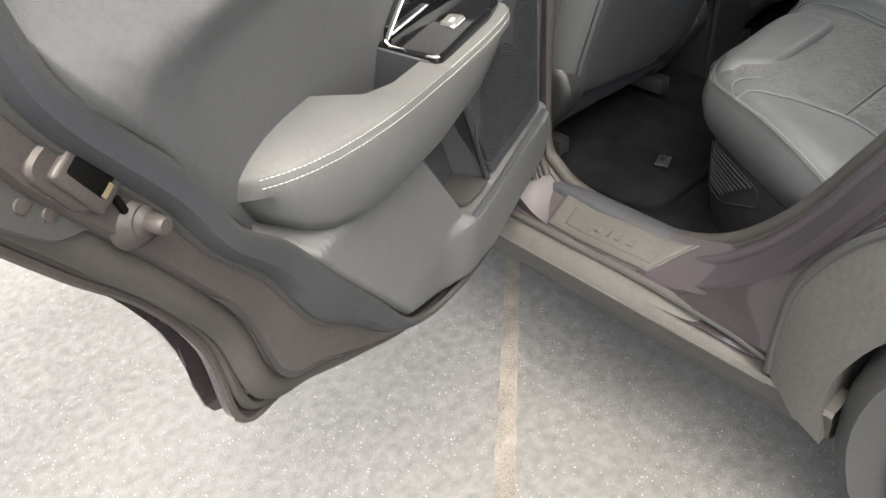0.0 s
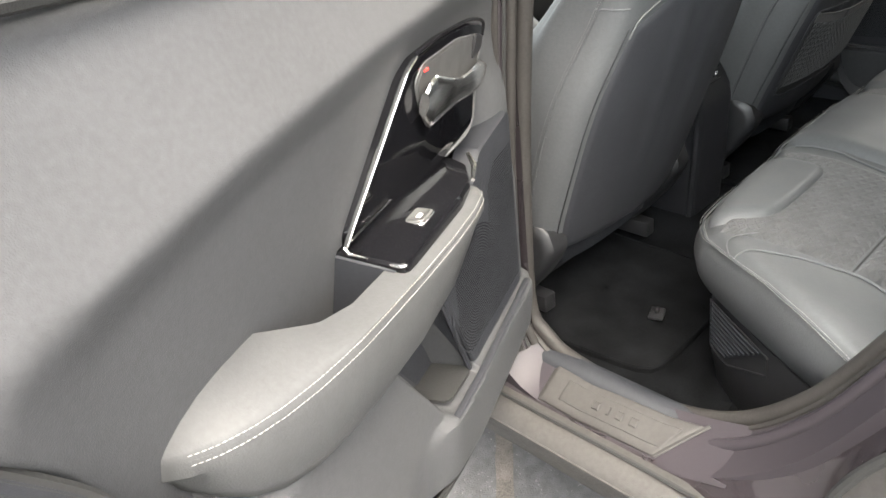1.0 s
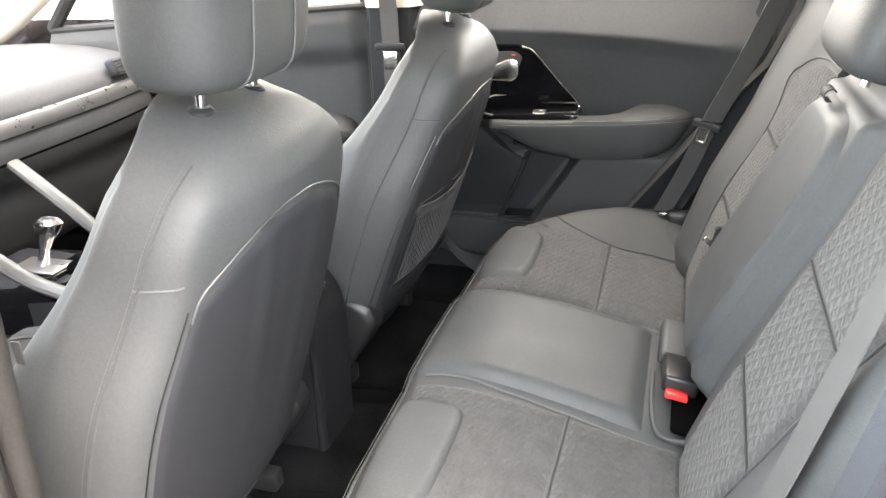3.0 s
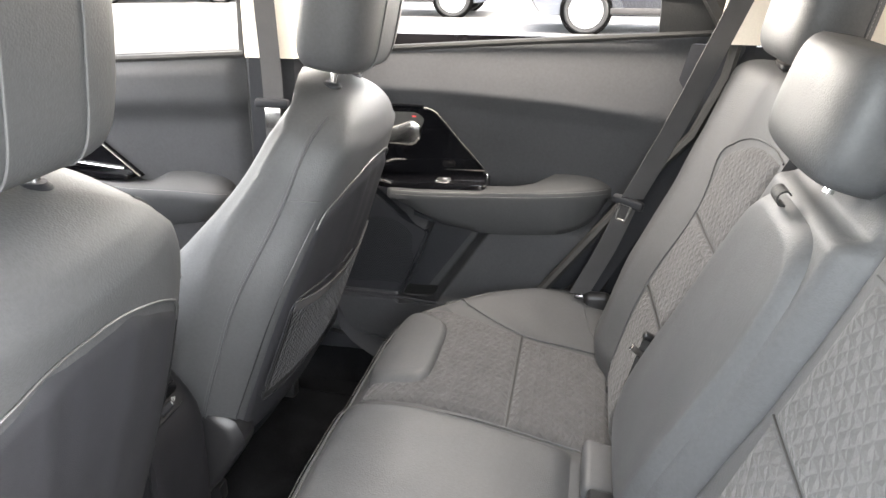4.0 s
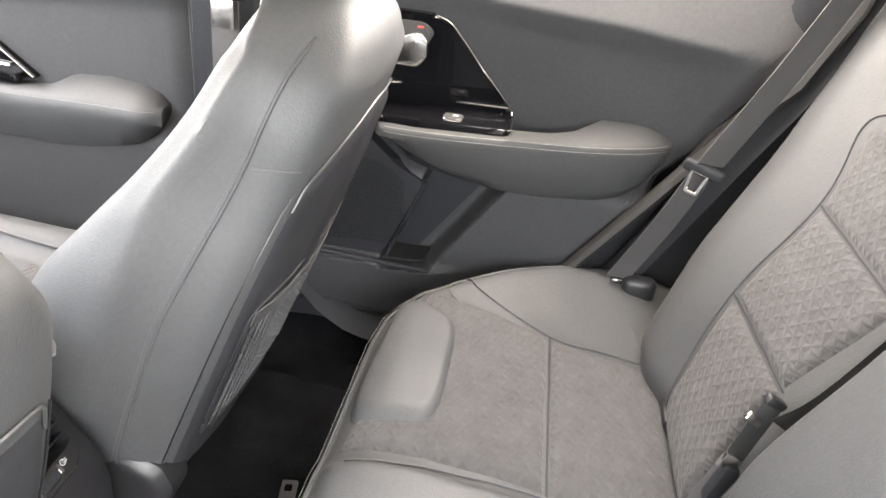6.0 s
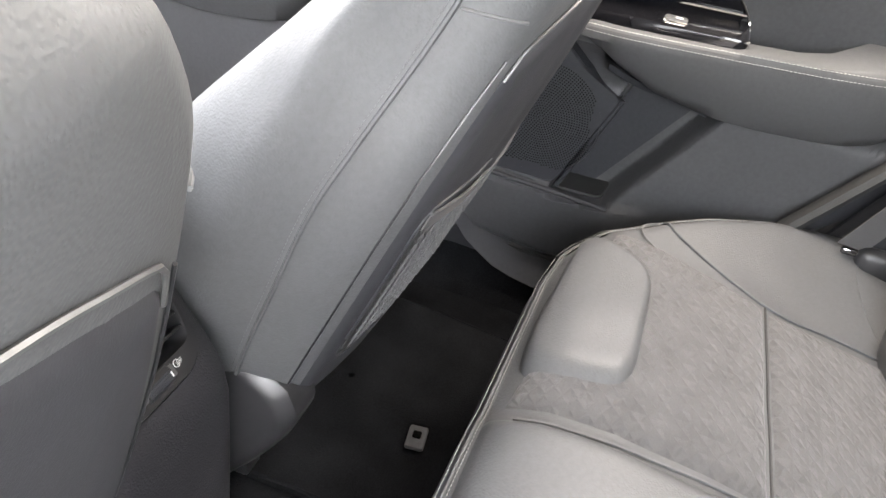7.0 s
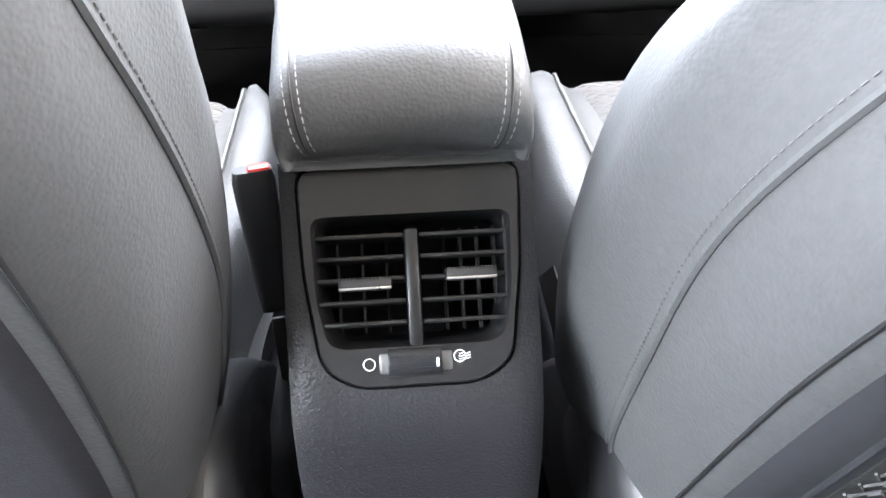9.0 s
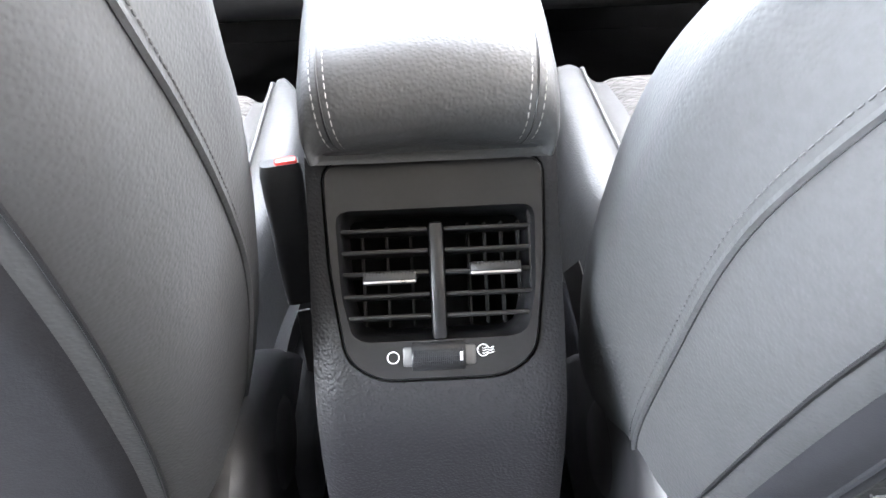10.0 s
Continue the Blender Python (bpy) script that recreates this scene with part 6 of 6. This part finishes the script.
part("dash_panel", recalc(loft([[(x, y + 0.04 * (abs(x) / 0.7) ** 4, z) for y, z in dsec] for x in np.linspace(-0.70, 0.70, 40)], closed=False, caps=False)), SOFT, dash)
part("trim_strip", recalc(loft([[(x, 0.742 + 0.04 * (abs(x) / 0.7) ** 4 + dy, z) for dy, z in ((0.03, 0.885), (0.0, 0.882), (-0.004, 0.862), (0.0, 0.846), (0.03, 0.842))] for x in np.linspace(0.12, 0.69, 24)], closed=False, caps=False)), SILVER, dash, "satin pale dashboard strip")
part("lower_seam", tube([(x, 0.740 + 0.04 * (abs(x) / 0.7) ** 4, 0.792) for x in np.linspace(-0.69, 0.69, 40)], 0.003, 6), HOLLOW_SHADE, dash)
v = part("side_vent", box((0.600, 0.772, 0.925), (0.115, 0.03, 0.048), 0.010, 3, pose(0, 0, 0, -18, 0, 3)), HARD, dash)
for k in range(6):
    part("vent_slat", box((0.600, 0.755 + 0.0015 * k, 0.907 + 0.0072 * k), (0.098, 0.010, 0.0028), 0.001, 1, pose(0, 0, 0, -18, 0, 3)), DARK, v)

# ---- pedals ----
pedal = thing("brake_pedal", (-0.26, 1.10, 0.30), "grey rubber-faced pedal hanging over the footwell", "pedal")
pad = part("pad", box((-0.260, 1.085, 0.480), (0.050, 0.016, 0.085), 0.008, 3, pose(0, 0, 0, -35)), SATIN, pedal)
for k in range(5):
    part("pad_rib", box((-0.260, 1.070 + 0.008 * (k - 2), 0.476 + 0.012 * (k - 2)), (0.038, 0.006, 0.004), 0.001, 1, pose(0, 0, 0, -35)), HARD, pad)
part("arm", tube([(-0.260, 1.10, 0.50), (-0.260, 1.20, 0.58), (-0.262, 1.36, 0.70)], 0.012, 8, 0.5), STEEL, pedal)
pedal = thing("accelerator_pedal", (-0.37, 1.3, 0.30), "dark rubber pedal in the driver's footwell", "pedal")
part("pad", box((-0.40, 1.25, 0.42), (0.06, 0.016, 0.08), 0.008, 3, pose(0, 0, 0, -35)), DARK, pedal)
part("arm", tube([(-0.40, 1.27, 0.45), (-0.40, 1.36, 0.60)], 0.010, 8, 0.5), DARK, pedal)

# ---- belts ----
def ribbon(pts, w, across, n=40, t=0.0014):
    """Webbing along a path; across: width directions at the points."""
    p = spline(pts, n)
    ac = [Vector(a).normalized() for a in spline(across, n)]
    return recalc(thick(([tuple(Vector(c) + a * s * w / 2) for c, a in zip(p, ac) for s in (-1, 1)], [[2 * i, 2 * i + 2, 2 * i + 3, 2 * i + 1] for i in range(n - 1)]), t))


def rear_belt(sx, label):
    b = thing("rear_seat_belt", (sx * 0.66, -0.68, 0.56), label, "seat belt", "rear seat belts")
    m = lambda *ps: [(sx * x, y, z) for x, y, z in ps]
    part("shoulder_webbing", ribbon(m((0.595, -0.985, 1.36), (0.613, -0.922, 1.187), (0.625, -0.884, 1.083), (0.637, -0.834, 0.95), (0.645, -0.768, 0.80)), 0.049, m((0.45, -1, 0), (0.45, -1, 0), (0.45, -1, -0.05), (0.4, -1, -0.1), (0.4, -1, -0.15))), BELT, b)
    part("lap_webbing", ribbon(m((0.645, -0.762, 0.79), (0.660, -0.725, 0.68), (0.672, -0.675, 0.565)), 0.044, m((0.4, -1, -0.15), (0.35, -1, -0.2), (0.3, -1, -0.2))), BELT, b)
    tm = Matrix.Translation((sx * 0.640, -0.760, 0.793)) @ pose(0, 0, 0, 12, 0, sx * -18)
    tong = part("tongue", moved(box((0, 0, 0), (0.016, 0.066, 0.020), 0.006, 3), tm), HARD, b, "grey plastic belt tongue")
    rim = rounded([(-0.010, -0.004), (0.016, -0.004), (0.012, -0.040), (-0.006, -0.040)], 0.004)
    part("latch_plate", moved(tube([(sx * -0.006, y, z) for y, z in rim + rim[:1]], 0.0035, 6, 0.6), tm), CHROME, tong)
    part("anchor_plate", box((sx * 0.676, -0.680, 0.556), (0.008, 0.030, 0.010), 0.003, 2), SMOKE, b)
    part("anchor_boot", box((sx * 0.676, -0.715, 0.545), (0.03, 0.06, 0.05), 0.014, 3), DARK, b)
    part("belt_channel", tube(m((0.690, -0.58, 0.545), (0.700, -0.70, 0.70), (0.712, -0.80, 0.83), (0.715, -0.88, 0.92), (0.715, -0.93, 1.04), (0.71, -0.95, 1.16)), 0.016, 8, 0.7), BLACK, b, "black door seal beside the belt")
    return b


rear_belt(1, "dark grey rear seat belt hanging at the door pillar")

lb = thing("rear_seat_belt", (-0.60, -0.72, 0.55), "dark grey rear seat belt across the backrest", "seat belt", "rear seat belts")
across = (0.925, 0.145, -0.35)
part("shoulder_webbing", ribbon([(-0.44, -0.985, 1.16), (-0.47, -0.918, 1.08), (-0.515, -0.880, 0.99), (-0.578, -0.819, 0.842), (-0.605, -0.790, 0.775)], 0.047, [across] * 5), BELT, lb)
part("lap_webbing", ribbon([(-0.610, -0.782, 0.752), (-0.615, -0.735, 0.648), (-0.635, -0.69, 0.575)], 0.030, [across] * 3), BLACK, lb)
tx, tz = Vector((-0.56, -0.316, 0.767)), BN
ty = tz.cross(tx)
tm = Matrix.Translation((-0.611, -0.776, 0.757)) @ Matrix((tx, ty, tz)).transposed().to_4x4()
tg = part("tongue", moved(merge(box((0.012, 0, 0.004), (0.070, 0.017, 0.016), 0.006, 3), box((-0.030, 0, 0.002), (0.030, 0.024, 0.012), 0.005, 3)), tm), HARD, lb, "grey plastic belt tongue")
part("latch_plate", moved(box((-0.052, 0.004, 0.0), (0.026, 0.022, 0.003), 0.0012, 2), tm), CHROME, tg)
part("belt_loop", moved(recalc(loft([[(0.010 + 0.05 * k, -0.014 - 0.006 * math.cos(a), 0.004 + (0.005 + 0.004 * k) * math.sin(a)) for a in np.linspace(0, 2 * math.pi, 12, endpoint=False)] for k in np.linspace(0, 1, 6)])), tm), SATIN, tg)

# middle belt: webbing over the seat split, with its small clip
mb = thing("middle_seat_belt", (0.17, -0.77, 0.6), "black middle seat belt with chrome clips in the seat split", "seat belt")
off = BN * 0.012
pp = [Vector(back_pt(x, h)) + off for x, h in ((0.166, 0.57), (0.168, 0.42), (0.168, 0.28), (0.176, 0.22))]
part("webbing", ribbon([tuple(p) for p in pp], 0.020, [(0.4, 1, 0.4)] * 4), BLACK, mb)
c = Vector(back_pt(0.190, 0.235)) + BN * 0.022
part("clip", box(c, (0.013, 0.026, 0.012), 0.004, 2, pose(0, 0, 0, 30, 0, 10)), DARK, mb)
part("clip_tongue", box(c + Vector((-0.012, 0.020, -0.018)), (0.006, 0.024, 0.010), 0.002, 2, pose(0, 0, 0, 40, 0, 20)), CHROME, mb)
part("webbing", ribbon([tuple(c), tuple(c + Vector((0.0, 0.012, -0.05))), tuple(c + Vector((0.0, 0.02, -0.085)))], 0.020, [(0.4, 1, 0.4)] * 3), BLACK, mb)
c2 = c + Vector((-0.002, 0.020, -0.095))
part("buckle_case", box(c2 + Vector((0, 0.0, -0.03)), (0.022, 0.030, 0.062), 0.006, 2, pose(0, 0, 0, 14)), HARD, mb)
part("clip_tongue", box(c2 + Vector((0, 0.004, 0.004)), (0.008, 0.022, 0.022), 0.002, 2, pose(0, 0, 0, 20)), CHROME, mb)

fb = thing("front_seat_belt", (0.69, 0.01, 0.6), "grey front seat belt on the middle pillar", "seat belt")
part("webbing", ribbon([(0.676, 0.022, 1.40), (0.676, 0.015, 1.15), (0.678, 0.012, 0.97), (0.680, 0.02, 0.6)], 0.047, [(0.05, 1, 0), (0.05, 1, 0), (0.05, 1, 0), (0.05, 1, 0)]), BELT, fb)
t2 = part("tongue", box((0.668, 0.012, 0.962), (0.018, 0.078, 0.020), 0.006, 3), HARD, fb)
part("latch_plate", box((0.664, 0.010, 0.930), (0.005, 0.036, 0.046), 0.002, 2), CHROME, t2)

# driver's buckle beside the console
fbk = thing("front_belt_buckle", (-0.117, 0.17, 0.40), "black front buckle with red button beside the console", "seat belt buckle")
fm = Matrix.Translation((-0.117, 0.155, 0.607)) @ pose(0, 0, 0, -10, 0, 12)
part("buckle_case", moved(recalc(loft([[(x * w, y * d, z) for x, y in rounded([(-1, -1), (1, -1), (1, 1), (-1, 1)], 0.5)] for z, w, d in ((-0.105, 0.012, 0.008), (-0.07, 0.0145, 0.010), (-0.02, 0.016, 0.011), (0.012, 0.017, 0.012), (0.020, 0.015, 0.010))])), fm), DARK, fbk)
part("release_button", moved(box((0.005, -0.002, 0.019), (0.018, 0.014, 0.008), 0.003, 2), fm), RED, fbk, "red release button")
part("stalk", moved(box((0, 0, -0.165), (0.012, 0.005, 0.10), 0.002, 2), fm), DARK, fbk)

# strap between the console and the passenger's cushion
strap = thing("belt_strap", (0.125, 0.15, 0.42), "short black belt strap beside the passenger cushion", "belt strap")
part("webbing", ribbon([(0.122, 0.150, 0.515), (0.126, 0.135, 0.500), (0.131, 0.120, 0.480), (0.136, 0.110, 0.455)], 0.022, [(0.5, -0.3, 0.8)] * 4), DARK, strap)
part("stitching", stitches([(0.126 + 0.010 * t, 0.146 - 0.030 * t, 0.517 - 0.050 * t) for t in np.linspace(0, 1, 12)], 0.0045, 0.003, 0.0005), DTHREAD, strap)

# floor bracket behind the front seat
fl = thing("floor_bracket", (0.335, -0.197, 0.275), "pale plastic seat rail bracket on the carpet", "bracket")
part("plate", box((0.336, -0.197, 0.283), (0.040, 0.026, 0.008), 0.003, 2, pose(0, 0, 0, 0, 0, 8)), NET, fl)
part("slot", box((0.336, -0.197, 0.290), (0.012, 0.012, 0.004), 0.002, 2, pose(0, 0, 0, 0, 0, 8)), HOLLOW_SHADE, fl)
fl = thing("mat_hook", (-0.44, -0.21, 0.275), "small black mat hook on the carpet", "hook")
part("plate", box((-0.44, -0.21, 0.282), (0.040, 0.030, 0.008), 0.004, 2, pose(0, 0, 0, 0, 0, 20)), DARK, fl)
part("peg", box((-0.44, -0.21, 0.291), (0.012, 0.012, 0.012), 0.004, 2), DARK, fl)

# plastic skirt and grille under the bench
sk = thing("bench_skirt", (-0.5, -0.38, 0.30), "black plastic seat skirt with slotted battery air grille", "trim panel")
part("skirt_panel", recalc(thick(grid(lambda u, v: (u, front_y(u) - 0.030 - 0.012 * v + 0.01 * math.sin(3 * v), 0.445 - 0.175 * v), np.linspace(-0.735, 0.72, 60), np.linspace(0, 1, 10)), 0.01)), DARK, sk)
gm = lambda u, v: Vector((u, front_y(u) - 0.018 - 0.012 * v, 0.438 - 0.175 * v))
for k in range(9):
    v0 = 0.04 + 0.055 * k
    part("grille_slat", tube([gm(u + 0.012 * v0, v0) for u in np.linspace(-0.625 + 0.006 * k, -0.548, 8)], 0.0024, 5), HARD, sk)
rimp = [gm(u, v) for u, v in rounded([(-0.635, 0.0), (-0.54, 0.0), (-0.535, 0.55), (-0.575, 0.55), (-0.635, 0.2)], 0.012)]
part("grille_rim", tube(rimp + rimp[:1], 0.0018, 6), DARK, sk)

# ---- parked cars and kerb across the lot ----
def parked_car(base, heading, paint, label):
    c = thing("parked_car", (0, 0, 0), label, "car", "parked cars", m=Matrix.Translation(base) @ pose(0, 0, 0, 0, 0, heading))
    prof = [(-2.25, 0.45), (-2.28, 0.75), (-2.2, 1.0), (-1.95, 1.1), (-1.7, 1.55), (-1.2, 1.72), (0.1, 1.72), (0.55, 1.6), (1.05, 1.12), (1.9, 1.0), (2.25, 0.82), (2.28, 0.5), (2.1, 0.28), (-2.0, 0.28)]
    pr = even(prof, 90, True)
    def sec(x, k):
        return [(x * (1 - 0.14 * smooth(1.0, 1.7, z)), y * k, 0.3 + (z - 0.3) * (1 - (1 - k) * 0.8)) for y, z in pr]
    part("body", recalc(loft([sec(-0.90, 0.95), sec(-0.93, 0.985), sec(-0.88, 1.0), sec(0.88, 1.0), sec(0.93, 0.985), sec(0.90, 0.95)])), paint, c)
    for sx in (-1, 1):
        for y in (-1.38, 1.38):
            # near-black discs paint the shade in the wheel arches
            part("arch", moved(lathe([(0.001, 0.0), (0.40, 0.0), (0.42, 0.01), (0.40, 0.02), (0.001, 0.02)], 32, "x"), Matrix.Translation((sx * 0.93 - 0.01, y, 0.37))), HOLLOW_SHADE, c)
            wheel(c, (sx * 0.85, y, 0.36), 0.36, 0.22, sx)
        for y0, y1, yt0, yt1 in ((-1.55, -0.35, -1.25, -0.40), (-0.28, 0.85, -0.28, 0.45)):
            part("side_window", recalc(loft([[(sx * (0.925 - 0.14 * smooth(1.0, 1.7, z)) , a + (at_ - a) * (z - 1.13) / 0.47, z) for a, at_ in ((y0, yt0), (y1, yt1))] for z in np.linspace(1.13, 1.60, 6)], closed=False, caps=False)), GLOSS, c)
        part("sill_moulding", box((sx * 0.93, 0, 0.36), (0.03, 2.0, 0.10), 0.02, 2), CLAD, c)
        part("door_line", box((sx * 0.936, -0.32, 0.75), (0.004, 0.008, 0.7), 0.001, 1), HOLLOW_SHADE, c)
    return c


BLUE = material("dark_car_paint", (0.012, 0.013, 0.018), 0.25, 0.2, None, (3, 0.1), (4, 0.04), 0.5, 0.8)
parked_car((13.0, -1.85, 0), 0, BLUE, "dark parked car with silver wheels across the lot")
parked_car((15.8, 3.6, 0), 0, BLUE, "dark parked car farther across the lot")
parked_car((18.5, 10.5, 0), 20, material("pale_car_paint", (0.55, 0.55, 0.54), 0.25, 0.3, None, (3, 0.05), (4, 0.04), 0.5, 0.8), "pale parked car at the lot's edge")
kerb = recalc(loft([[(20.0, y, 0.0), (20.0, y, 0.13), (20.03, y, 0.15), (20.17, y, 0.15), (20.2, y, 0.13), (20.2, y, 0.0)] for y in np.linspace(-60, 60, 41)]))
tagged(part("kerb", kerb, material("pale_concrete", (0.42, 0.40, 0.37), 0.85, 0, ("noise", 60, 0.5), (2, 0.15))), "pale concrete kerb along the car park", "kerb", kind="structure")
verge = part("verge", grid(lambda u, v: (20.2 + 25 * u, v, 0.13 + 0.25 * u), np.linspace(0, 1, 6), np.linspace(-60, 60, 31)), material("dry_verge", (0.20, 0.18, 0.11), 0.9, 0, ("noise", 30, 0.8), (1.5, 0.3)))
tagged(verge, "dry grass verge beyond the kerb", "verge", kind="structure")
